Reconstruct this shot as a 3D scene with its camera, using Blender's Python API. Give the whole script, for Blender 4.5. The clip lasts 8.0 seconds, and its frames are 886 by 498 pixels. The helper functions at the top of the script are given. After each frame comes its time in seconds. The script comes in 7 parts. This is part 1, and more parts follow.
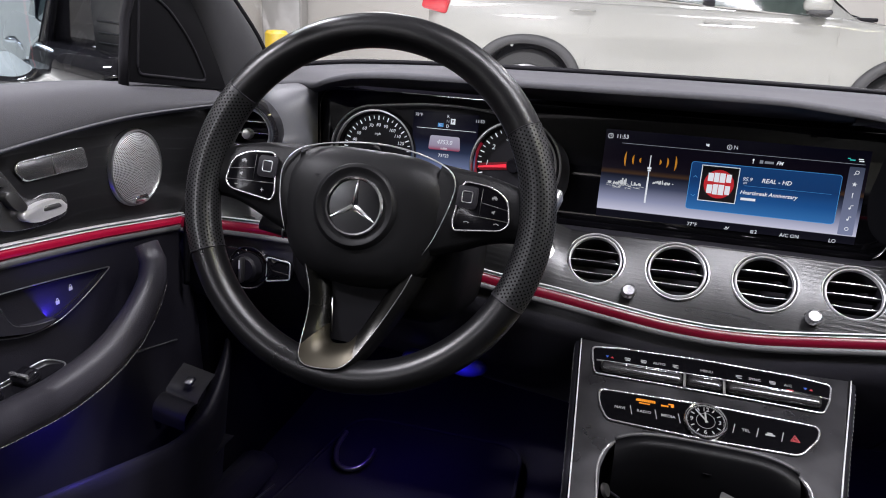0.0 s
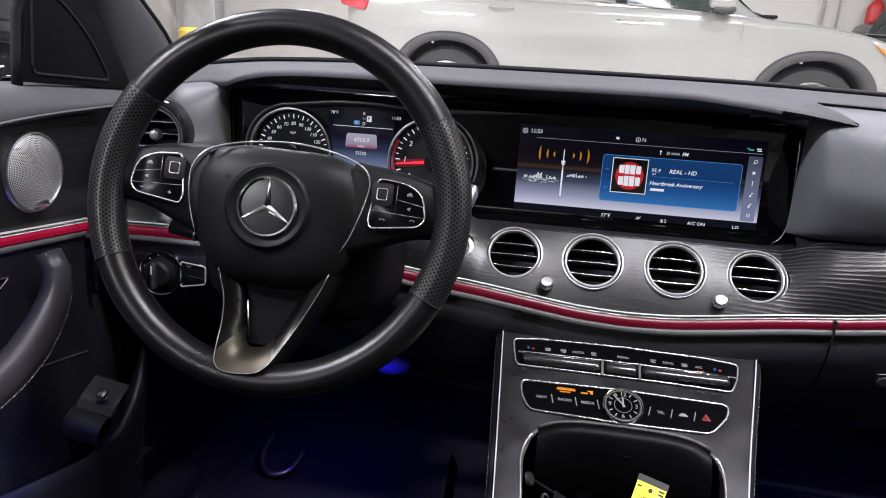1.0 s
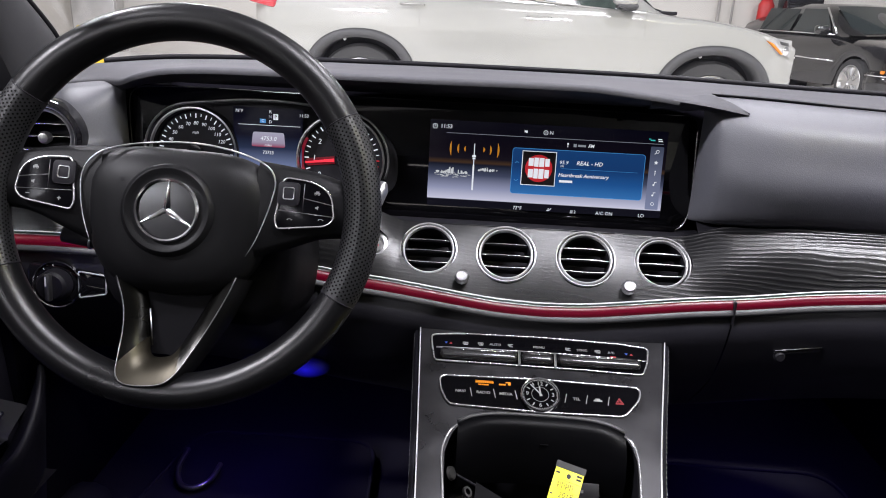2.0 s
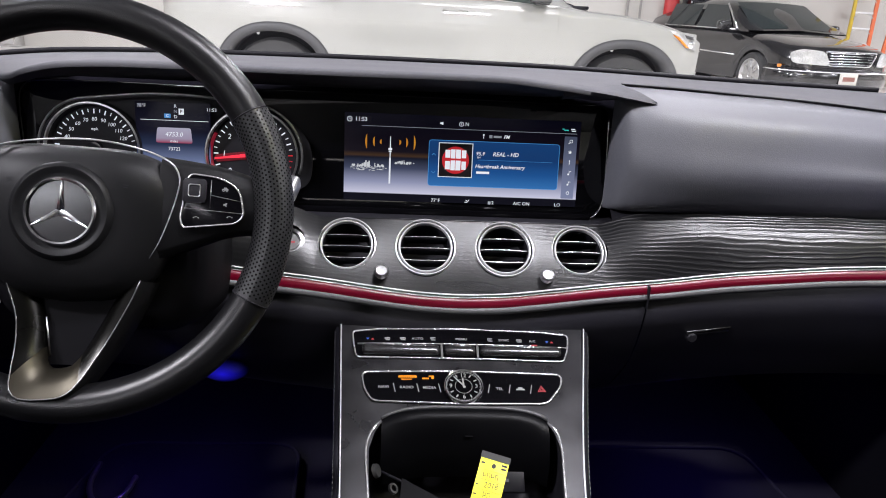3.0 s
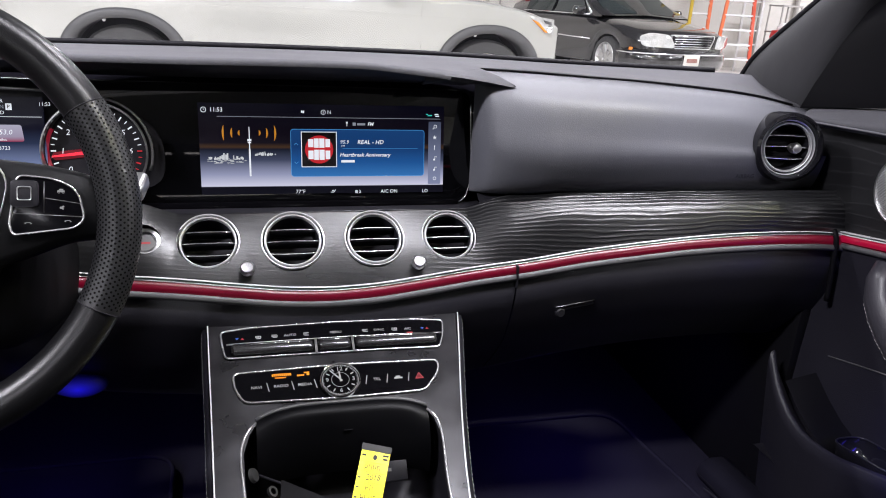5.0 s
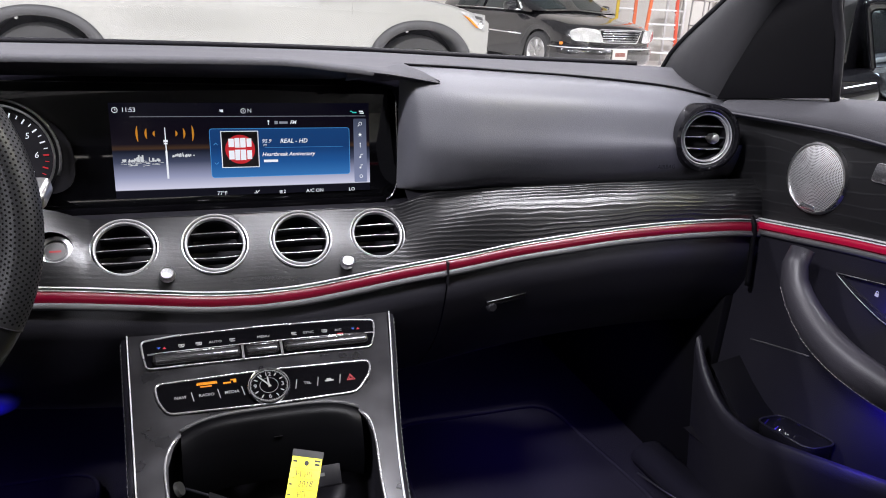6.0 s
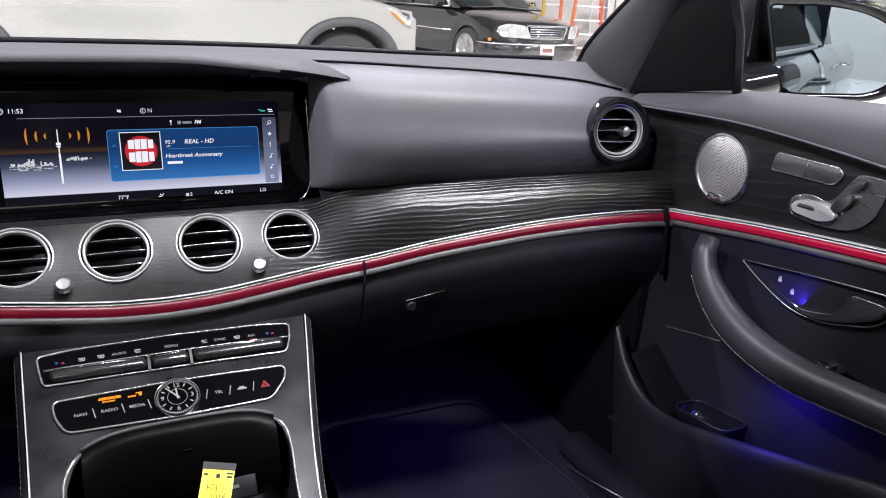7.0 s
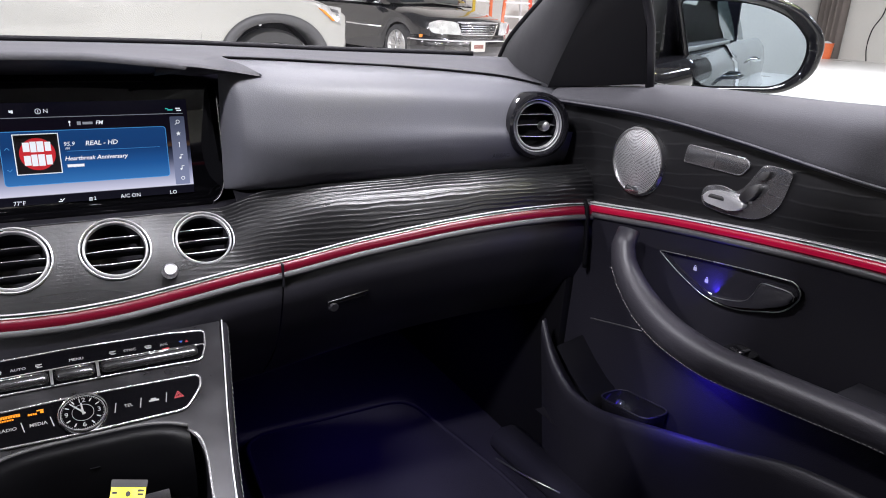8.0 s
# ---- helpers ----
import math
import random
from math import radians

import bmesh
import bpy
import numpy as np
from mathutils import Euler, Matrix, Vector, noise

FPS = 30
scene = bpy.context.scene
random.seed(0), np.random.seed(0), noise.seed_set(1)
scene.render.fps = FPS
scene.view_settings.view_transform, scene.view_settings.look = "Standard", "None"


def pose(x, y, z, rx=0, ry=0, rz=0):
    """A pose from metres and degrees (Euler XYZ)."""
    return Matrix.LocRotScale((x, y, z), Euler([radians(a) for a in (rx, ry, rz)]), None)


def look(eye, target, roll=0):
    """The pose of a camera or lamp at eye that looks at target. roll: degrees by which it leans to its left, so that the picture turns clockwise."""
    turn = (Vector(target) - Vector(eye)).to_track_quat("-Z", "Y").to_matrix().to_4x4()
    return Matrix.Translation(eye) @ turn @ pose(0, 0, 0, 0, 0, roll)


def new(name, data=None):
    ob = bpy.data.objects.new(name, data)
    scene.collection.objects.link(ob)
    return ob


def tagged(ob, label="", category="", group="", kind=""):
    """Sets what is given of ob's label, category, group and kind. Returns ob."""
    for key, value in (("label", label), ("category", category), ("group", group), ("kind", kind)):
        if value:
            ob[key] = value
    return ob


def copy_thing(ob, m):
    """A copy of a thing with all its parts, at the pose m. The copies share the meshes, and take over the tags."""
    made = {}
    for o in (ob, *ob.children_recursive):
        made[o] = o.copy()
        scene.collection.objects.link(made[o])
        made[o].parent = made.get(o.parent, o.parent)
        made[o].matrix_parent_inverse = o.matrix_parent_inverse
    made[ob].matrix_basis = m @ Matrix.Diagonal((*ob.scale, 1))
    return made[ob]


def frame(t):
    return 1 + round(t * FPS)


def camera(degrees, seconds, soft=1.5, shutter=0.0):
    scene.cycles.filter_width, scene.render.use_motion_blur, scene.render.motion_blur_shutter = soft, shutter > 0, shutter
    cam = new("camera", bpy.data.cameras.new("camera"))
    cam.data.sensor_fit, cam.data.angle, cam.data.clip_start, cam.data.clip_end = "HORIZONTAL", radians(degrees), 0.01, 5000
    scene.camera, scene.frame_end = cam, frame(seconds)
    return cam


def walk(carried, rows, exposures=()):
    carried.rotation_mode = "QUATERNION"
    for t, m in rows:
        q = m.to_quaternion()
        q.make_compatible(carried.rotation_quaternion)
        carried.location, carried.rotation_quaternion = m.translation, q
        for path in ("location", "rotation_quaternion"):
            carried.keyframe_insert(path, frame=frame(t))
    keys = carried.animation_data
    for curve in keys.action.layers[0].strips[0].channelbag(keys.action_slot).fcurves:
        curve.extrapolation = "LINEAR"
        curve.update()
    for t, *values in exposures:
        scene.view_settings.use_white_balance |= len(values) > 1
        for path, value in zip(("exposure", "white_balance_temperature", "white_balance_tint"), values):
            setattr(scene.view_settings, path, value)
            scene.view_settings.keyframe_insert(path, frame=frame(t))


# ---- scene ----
cam = camera(64.4, 8.0, soft=1.0)
PATH = [
    (0, (-0.114, 0.055, 1.082), (-0.605, 1.881, 0.429), 2.7),
    (0.5, (-0.109, 0.054, 1.083), (-0.505, 1.903, 0.431), 2.7),
    (1, (-0.103, 0.058, 1.082), (-0.397, 1.926, 0.431), 2.8),
    (1.5, (-0.098, 0.063, 1.082), (-0.283, 1.946, 0.433), 2.7),
    (2, (-0.094, 0.064, 1.08), (-0.167, 1.955, 0.432), 2.8),
    (3.5, (-0.084, 0.077, 1.075), (0.153, 1.952, 0.42), 3.1),
    (4, (-0.082, 0.079, 1.075), (0.241, 1.939, 0.415), 3.1),
    (4.5, (-0.08, 0.079, 1.075), (0.323, 1.922, 0.41), 3.2),
    (6, (-0.059, 0.084, 1.074), (0.583, 1.856, 0.405), 3.0),
    (6.5, (-0.048, 0.085, 1.074), (0.68, 1.823, 0.406), 3.1),
    (7, (-0.03, 0.085, 1.073), (0.776, 1.788, 0.405), 3.0),
    (7.5, (-0.017, 0.084, 1.072), (0.867, 1.748, 0.403), 3.1),
    (8, (-0.005, 0.085, 1.072), (0.955, 1.707, 0.404), 3.1),
]
walk(cam, [(t, look(eye, target, roll)) for t, eye, target, roll in PATH], [(0.0, -0.28), (2.0, -0.20), (4.5, -0.10), (8.0, 0.02)])

# ---- light ----
world = bpy.data.worlds.new("garage_air")
world.use_nodes = True
world.node_tree.nodes["Background"].inputs[0].default_value = (0.8, 0.85, 0.9, 1)
world.node_tree.nodes["Background"].inputs[1].default_value = 0.05
scene.world = world


def area(name, m, sx, sy, watts, color):
    d = bpy.data.lights.new(name, "AREA")
    d.shape, d.size, d.size_y, d.energy, d.color = "RECTANGLE", sx, sy, watts, color
    ob = new(name, d)
    ob.matrix_world = m
    return ob


# fluorescent strips under the garage ceiling
LAMPS = [(1.6, 0.0) if (x, y) == (1.7, -0.9) else (x, y) for y in (-7.4, -0.9, 3.1, 9.0) for x in (-3.4, 1.7, 6.8, 13.5) if y > -7 or x < 2]
ROW_W = {-7.4: 300, -0.9: 330, 0.0: 330, 3.1: 175, 9.0: 300}
COL_W = {-3.4: 1.8, 1.7: 1.0, 1.6: 1.1, 6.8: 0.6, 13.5: 2.4}
for lx, ly in LAMPS:
    area("ceiling_lamp_light", pose(lx, ly, 4.42), {0.0: 2.6, 3.1: 0.55}.get(ly, 1.2), {0.0: 0.4, 3.1: 0.12}.get(ly, 0.3), ROW_W[ly] * COL_W[lx] * (0.75 if (lx, ly) == (-3.4, 9.0) else 1.0), (0.985, 0.965, 1.05))
# blue ambient lamps of the cabin: under the dash and in the door pockets
BLUE = (0.06, 0.03, 1.0)
for lx in (-0.42, 0.42):
    area("footwell_light", look((lx, 0.965, 0.552), (lx * 1.02, 1.10, 0.3)), 0.16, 0.03, 0.46, (0.14, 0.06, 1.0))
# added yellowish light without a fixture, for a yellow sheen on the wood
area("yellow_sheen_light", pose(3.6, -0.9, 4.42), 1.6, 0.40, 100, (1.0, 0.95, 0.50))
for sx in (-1, 1):
    area("door_pocket_light", look((sx * 0.676, 0.60, 0.648), (sx * 0.708, 0.60, 0.585)), 0.012, 0.20, 0.50 if sx > 0 else 0.28, BLUE)
    area("door_latch_light", look((sx * 0.7000, 0.612, 0.7480), (sx * 0.716, 0.640, 0.768)), 0.08, 0.008, 0.11, BLUE)


# ---- materials ----
def nodes_of(name):
    m = bpy.data.materials.new(name)
    m.use_nodes = True
    t = m.node_tree
    return m, t, t.nodes["Principled BSDF"]


def mat(name, base, rough=0.5, metal=0.0, grain=400.0, bump=0.0, vary=0.15, big=8.0, stretch=(1, 1, 1), kind="noise", coat=0.0, rvary=0.12, spec=0.5):
    """A surface with colour and gloss varied at two scales and a fine relief."""
    m, t, b = nodes_of(name)
    N, L = t.nodes.new, t.links.new
    co = N("ShaderNodeTexCoord")
    mp = N("ShaderNodeMapping")
    mp.inputs["Scale"].default_value = stretch
    L(co.outputs["Object"], mp.inputs[0])
    n1 = N("ShaderNodeTexNoise")
    n1.inputs["Scale"].default_value, n1.inputs["Detail"].default_value = big, 5
    L(mp.outputs[0], n1.inputs[0])
    if kind == "cells":
        n2 = N("ShaderNodeTexVoronoi")
        n2.inputs["Scale"].default_value = grain
        fine = n2.outputs["Distance"]
    else:
        n2 = N("ShaderNodeTexNoise")
        n2.inputs["Scale"].default_value, n2.inputs["Detail"].default_value = grain, 3
        fine = n2.outputs["Fac"]
    L(mp.outputs[0], n2.inputs[0])
    mix = N("ShaderNodeMath")
    mix.operation = "ADD"
    L(n1.outputs["Fac"], mix.inputs[0])
    L(fine, mix.inputs[1])
    ramp = N("ShaderNodeMapRange")
    ramp.inputs["From Min"].default_value, ramp.inputs["From Max"].default_value = 0.5, 1.5
    ramp.inputs["To Min"].default_value, ramp.inputs["To Max"].default_value = 1 - vary, 1 + vary
    L(mix.outputs[0], ramp.inputs[0])
    mul = N("ShaderNodeVectorMath")
    mul.operation = "SCALE"
    mul.inputs[0].default_value = base[:3]
    L(ramp.outputs[0], mul.inputs["Scale"])
    L(mul.outputs[0], b.inputs["Base Color"])
    rr = N("ShaderNodeMapRange")
    rr.inputs["From Min"].default_value, rr.inputs["From Max"].default_value = 0.3, 0.7
    rr.inputs["To Min"].default_value, rr.inputs["To Max"].default_value = max(0.02, rough * (1 - rvary)), min(1, rough * (1 + rvary))
    L(n1.outputs["Fac"], rr.inputs[0])
    L(rr.outputs[0], b.inputs["Roughness"])
    b.inputs["Metallic"].default_value = metal
    b.inputs["Coat Weight"].default_value = coat
    b.inputs["Specular IOR Level"].default_value = spec
    if bump:
        bp = N("ShaderNodeBump")
        bp.inputs["Strength"].default_value, bp.inputs["Distance"].default_value = bump, 0.0006
        L(fine, bp.inputs["Height"])
        L(bp.outputs[0], b.inputs["Normal"])
    return m


def glow(name, color, strength):
    m, t, b = nodes_of(name)
    b.inputs["Base Color"].default_value = (*[c * 0.2 for c in color], 1)
    b.inputs["Emission Color"].default_value = (*color, 1)
    b.inputs["Emission Strength"].default_value = strength
    b.inputs["Roughness"].default_value = 0.3
    return m


def glass(name, tint, ior=1.45, rough=0.0, weight=1.0):
    """A thin pane: clear, with a mirror's share by Fresnel."""
    m = bpy.data.materials.new(name)
    m.use_nodes = True
    t = m.node_tree
    t.nodes.clear()
    out, mix = t.nodes.new("ShaderNodeOutputMaterial"), t.nodes.new("ShaderNodeMixShader")
    tr, gl, fr = t.nodes.new("ShaderNodeBsdfTransparent"), t.nodes.new("ShaderNodeBsdfGlossy"), t.nodes.new("ShaderNodeFresnel")
    tr.inputs[0].default_value = (*tint, 1)
    gl.inputs["Roughness"].default_value = rough
    fr.inputs[0].default_value = ior
    k = t.nodes.new("ShaderNodeMath")
    k.operation = "MULTIPLY"
    k.inputs[1].default_value = weight
    t.links.new(fr.outputs[0], k.inputs[0])
    t.links.new(k.outputs[0], mix.inputs[0])
    t.links.new(tr.outputs[0], mix.inputs[1])
    t.links.new(gl.outputs[0], mix.inputs[2])
    t.links.new(mix.outputs[0], out.inputs[0])
    return m


M_TOP = mat("dash_top_leatherette", (0.058, 0.0575, 0.064), 0.70, grain=900, bump=0.22, kind="cells", vary=0.18, spec=0.25)
M_DASH = mat("soft_dash_leatherette", (0.082, 0.083, 0.094), 0.50, grain=900, bump=0.22, kind="cells", vary=0.18)
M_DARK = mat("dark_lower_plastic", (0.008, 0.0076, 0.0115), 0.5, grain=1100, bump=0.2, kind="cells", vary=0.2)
M_DOOR = mat("door_leatherette", (0.0098, 0.0093, 0.0132), 0.46, grain=800, bump=0.25, kind="cells", vary=0.2, spec=0.32)
M_WHEEL = mat("smooth_wheel_leather", (0.0040, 0.0040, 0.0045), 0.30, grain=1200, bump=0.14, kind="cells", vary=0.2, spec=0.28)
M_HUB = mat("hub_soft_plastic", (0.0045, 0.0045, 0.005), 0.44, grain=1500, bump=0.12, kind="cells", spec=0.12)
M_PLATE = mat("pale_satin_plate", (0.20, 0.20, 0.205), 0.25, 0.85, grain=700, bump=0.04, vary=0.06)
M_LINE = mat("bright_line", (0.64, 0.64, 0.65), 0.30, 0.5, grain=300, vary=0.05)
M_RING = mat("satin_ring_metal", (0.62, 0.62, 0.63), 0.36, 0.65, grain=500, vary=0.08, rvary=0.3)
M_ARM = mat("smooth_arm_leather", (0.024, 0.0228, 0.028), 0.38, grain=800, bump=0.2, kind="cells", vary=0.2, spec=0.35)
M_FORK = mat("dark_fork_metal", (0.010, 0.0098, 0.009), 0.28, 0.9, grain=900, bump=0.04, vary=0.12)
M_BLACK = mat("matte_black_plastic", (0.0078, 0.0074, 0.0098), 0.55, grain=900, bump=0.1, spec=0.18)
M_PIANO = mat("piano_black", (0.007, 0.0068, 0.0085), 0.06, grain=60, vary=0.1, rvary=0.4)
M_PANEL = mat("switch_panel_black", (0.0022, 0.0021, 0.0028), 0.16, grain=60, vary=0.1, rvary=0.4, spec=0.05)
M_DGLASS = mat("display_glass", (0.0025, 0.0025, 0.0032), 0.04, grain=60, vary=0.1, rvary=0.2, spec=0.5)
M_KNURL = mat("knurled_dial_metal", (0.30, 0.30, 0.31), 0.34, 0.9, grain=900, bump=0.3, kind="cells", vary=0.3)
M_CHROME = mat("chrome", (0.82, 0.82, 0.83), 0.17, 1.0, grain=200, vary=0.06, rvary=0.3)
M_SATIN = mat("satin_silver", (0.50, 0.50, 0.50), 0.30, 1.0, grain=900, bump=0.05, vary=0.08)
M_TRIMC = mat("bright_trim", (0.52, 0.52, 0.53), 0.24, 0.85, grain=200, vary=0.06, rvary=0.3)
M_DSATIN = mat("dark_satin_metal", (0.18, 0.18, 0.18), 0.32, 0.9, grain=900, bump=0.05, vary=0.1)
M_RED = glow("red_light_guide", (0.30, 0.002, 0.03), 0.24)
M_REDD = glow("red_door_light", (0.50, 0.004, 0.045), 0.50)
M_GREYLIP = mat("grey_soft_lip", (0.05, 0.05, 0.052), 0.45, grain=900, bump=0.15, kind="cells")
M_STITCH = mat("pale_thread", (0.19, 0.18, 0.175), 0.7, grain=2000, bump=0.3)
M_CARPET = mat("black_carpet", (0.0095, 0.0088, 0.014), 0.95, grain=700, bump=0.9, vary=0.4, spec=0.08)
M_HEADLINER = mat("grey_headliner", (0.35, 0.34, 0.33), 0.9, grain=700, bump=0.2)
M_DEEP = mat("deep_black_plastic", (0.0030, 0.0029, 0.0037), 0.6, grain=900, bump=0.1, spec=0.06)
M_PILLAR = mat("woven_pillar_cover", (0.015, 0.015, 0.0175), 0.75, grain=1500, bump=0.2)
M_GLASS = glass("clear_pane", (0.95, 0.96, 0.955), weight=0.06)
M_SIDEGLASS = glass("side_pane", (0.86, 0.90, 0.90), weight=0.05)
M_MIRROR, _t, _b = nodes_of("mirror_glass")
_b.inputs["Base Color"].default_value, _b.inputs["Metallic"].default_value, _b.inputs["Roughness"].default_value = (0.33, 0.385, 0.43, 1), 1.0, 0.01
M_PAINTW = mat("white_car_paint", (0.335, 0.336, 0.312), 0.22, grain=30, vary=0.02, coat=1.0, big=2)
M_PAINTK = mat("black_car_paint", (0.008, 0.008, 0.009), 0.2, grain=30, vary=0.1, coat=1.0, big=2)
M_PAINTG = mat("grey_car_paint", (0.030, 0.034, 0.040), 0.25, 0.5, grain=900, vary=0.06, coat=1.0, big=2)
M_CLAD = mat("grey_cladding", (0.06, 0.06, 0.062), 0.55, grain=300, bump=0.2)
M_TYRE = mat("tyre_rubber", (0.035, 0.035, 0.035), 0.75, grain=120, bump=0.3)
M_ALLOY = mat("alloy_rim", (0.6, 0.6, 0.6), 0.3, 1.0, grain=80, vary=0.1)
M_CARGLASS = mat("tinted_car_window", (0.02, 0.028, 0.028), 0.05, grain=10, vary=0.2, rvary=0.3)
M_LAMPGLASS = mat("headlamp_lens", (0.55, 0.56, 0.55), 0.12, 0.4, grain=60, vary=0.5, coat=1.0)
M_AMBER = mat("amber_lens", (0.8, 0.25, 0.02), 0.2, coat=1.0)
M_REDLENS = mat("red_lens", (0.45, 0.01, 0.02), 0.15, coat=1.0)
M_FLOOR = mat("garage_concrete", (0.70, 0.68, 0.65), 0.35, grain=40, bump=0.15, vary=0.12, big=0.6, rvary=0.3)
M_WALL = mat("painted_block_wall", (0.56, 0.54, 0.50), 0.8, grain=25, bump=0.3, vary=0.08, big=0.7)
M_CEIL = mat("garage_ceiling", (0.14, 0.14, 0.145), 0.8, grain=10, vary=0.1)
M_YELLOW = mat("yellow_paint", (0.55, 0.38, 0.02), 0.5, grain=60)
M_ORANGE = mat("orange_fibreglass", (0.75, 0.16, 0.05), 0.5, grain=60)
M_CURTB = mat("faded_red_print", (0.22, 0.08, 0.06), 0.7, grain=60)
M_REDORANGE = mat("red_fibreglass", (0.62, 0.08, 0.035), 0.5, grain=60)
M_ALU = mat("aluminium", (0.6, 0.6, 0.6), 0.4, 0.8, grain=80)
M_REDPAINT = mat("red_paint", (0.5, 0.02, 0.02), 0.4, grain=60)
M_WHITE = mat("white_print", (0.8, 0.8, 0.8), 0.6, grain=60)
M_GREYPIPE = mat("grey_pipe", (0.35, 0.34, 0.32), 0.6, grain=60)


def wood(name, base, pale, across, along, period, rough, depth, thin, gloss, plain=(0.10, 0.26)):
    """Open-pored black ash: long ridges across which the light breaks, with fine pores."""
    m, t, b = nodes_of(name)
    N, L = t.nodes.new, t.links.new

    def op(kind, x, y, z=None):
        n = N("ShaderNodeMath")
        n.operation = kind
        for k, v in enumerate((x, y, z)):
            if v is None:
                continue
            if isinstance(v, (int, float)):
                n.inputs[k].default_value = v
            else:
                L(v, n.inputs[k])
        return n.outputs[0]

    co = N("ShaderNodeTexCoord")
    dot = N("ShaderNodeVectorMath")
    dot.operation = "DOT_PRODUCT"
    dot.inputs[1].default_value = across
    L(co.outputs["Object"], dot.inputs[0])
    mp = N("ShaderNodeMapping")
    mp.inputs["Scale"].default_value = along
    L(co.outputs["Object"], mp.inputs[0])
    warp, fine, big = N("ShaderNodeTexNoise"), N("ShaderNodeTexNoise"), N("ShaderNodeTexNoise")
    for n, sc, de in ((warp, 1.0, 4), (fine, 22.0, 3), (big, 0.35, 2)):
        n.inputs["Scale"].default_value, n.inputs["Detail"].default_value = sc, de
        L(mp.outputs[0], n.inputs[0])
    ph = op("MULTIPLY_ADD", warp.outputs["Fac"], 1.7, op("MULTIPLY", dot.outputs["Value"], 1.0 / period))
    ph = op("MULTIPLY_ADD", big.outputs["Fac"], 5.0, ph)
    wave = op("MULTIPLY_ADD", op("SINE", op("MULTIPLY", ph, 6.2832), 0.0), 0.5, 0.5)
    ridge = op("POWER", wave, thin)
    sep, figure = N("ShaderNodeSeparateXYZ"), N("ShaderNodeMapRange")
    L(co.outputs["Object"], sep.inputs[0])
    figure.inputs["From Min"].default_value, figure.inputs["From Max"].default_value = plain
    figure.inputs["To Min"].default_value, figure.inputs["To Max"].default_value = 0.09, 1.25
    L(sep.outputs["X"], figure.inputs[0])
    patch = op("MULTIPLY", op("MULTIPLY_ADD", big.outputs["Fac"], 2.4, -0.55), figure.outputs[0])
    height = op("MULTIPLY_ADD", fine.outputs["Fac"], 0.34, op("MULTIPLY", ridge, patch))
    mx = N("ShaderNodeMix")
    mx.data_type = "RGBA"
    mx.inputs["A"].default_value, mx.inputs["B"].default_value = (*base, 1), (*pale, 1)
    L(op("MULTIPLY", ridge, fine.outputs["Fac"]), mx.inputs["Factor"])
    L(mx.outputs["Result"], b.inputs["Base Color"])
    L(op("MULTIPLY_ADD", big.outputs["Fac"], 0.16, rough - 0.08), b.inputs["Roughness"])
    b.inputs["Specular IOR Level"].default_value = gloss
    bp = N("ShaderNodeBump")
    bp.inputs["Strength"].default_value, bp.inputs["Distance"].default_value = 1.0, depth
    L(height, bp.inputs["Height"])
    L(bp.outputs[0], b.inputs["Normal"])
    return m


M_WOOD = wood("black_ash_wood", (0.004, 0.004, 0.0045), (0.013, 0.013, 0.014), (0.05, 0.669, 0.743), (9.0, 34.0, 37.0), 0.0056, 0.30, 0.00045, 1.8, 0.46)
M_WOODY = wood("black_ash_door_wood", (0.007, 0.007, 0.0078), (0.014, 0.014, 0.0152), (0.0, 0.12, 1.0), (14.0, 5.0, 14.0), 0.016, 0.38, 0.00013, 16.0, 0.28, (-2.0, -1.0))


M_PERF = mat("grip_leather", (0.0085, 0.0085, 0.0095), 0.36, spec=0.45, grain=900, bump=0.10, kind="cells", vary=0.2)
M_HOLE = mat("perforation_black", (0.0016, 0.0016, 0.0017), 0.8, spec=0.10)


# ---- building helpers ----
def curve_at(table, x):
    """Smooth interpolation through (x, value) rows."""
    n = len(table)
    if x <= table[0][0]:
        return table[0][1]
    if x >= table[-1][0]:
        return table[-1][1]
    i = max(k for k in range(n - 1) if table[k][0] <= x)
    x0, y0 = table[i]
    x1, y1 = table[i + 1]
    d = (y1 - y0) / (x1 - x0)
    m0 = d if i == 0 else (y1 - table[i - 1][1]) / (x1 - table[i - 1][0])
    m1 = d if i + 2 >= n else (table[i + 2][1] - y0) / (table[i + 2][0] - x0)
    h, s = x1 - x0, (x - x0) / (x1 - x0)
    return y0 * (1 + 2 * s) * (1 - s) ** 2 + m0 * h * s * (1 - s) ** 2 + y1 * s * s * (3 - 2 * s) + m1 * h * s * s * (s - 1)


def smooth_path(pts, n):
    """n points on a smooth line through pts (any dimension)."""
    ts = [0.0]
    for a, b in zip(pts, pts[1:]):
        ts.append(ts[-1] + math.dist(a, b))
    cols = [[(t, p[k]) for t, p in zip(ts, pts)] for k in range(len(pts[0]))]
    return [tuple(curve_at(c, ts[-1] * i / (n - 1)) for c in cols) for i in range(n)]


def link(name, bm, material, parent=None, label="", m=None, sharp=35):
    if m is not None:
        bm.transform(m)
    lim = radians(sharp)
    for f in bm.faces:
        f.smooth = True
    for e in bm.edges:
        if len(e.link_faces) == 2 and e.calc_face_angle(0) > lim:
            e.smooth = False
    me = bpy.data.meshes.new(name)
    bm.to_mesh(me)
    bm.free()
    me.materials.append(material)
    ob = new(name, me)
    if parent is not None:
        ob.parent = parent
    if label:
        ob["label"] = label
    return ob


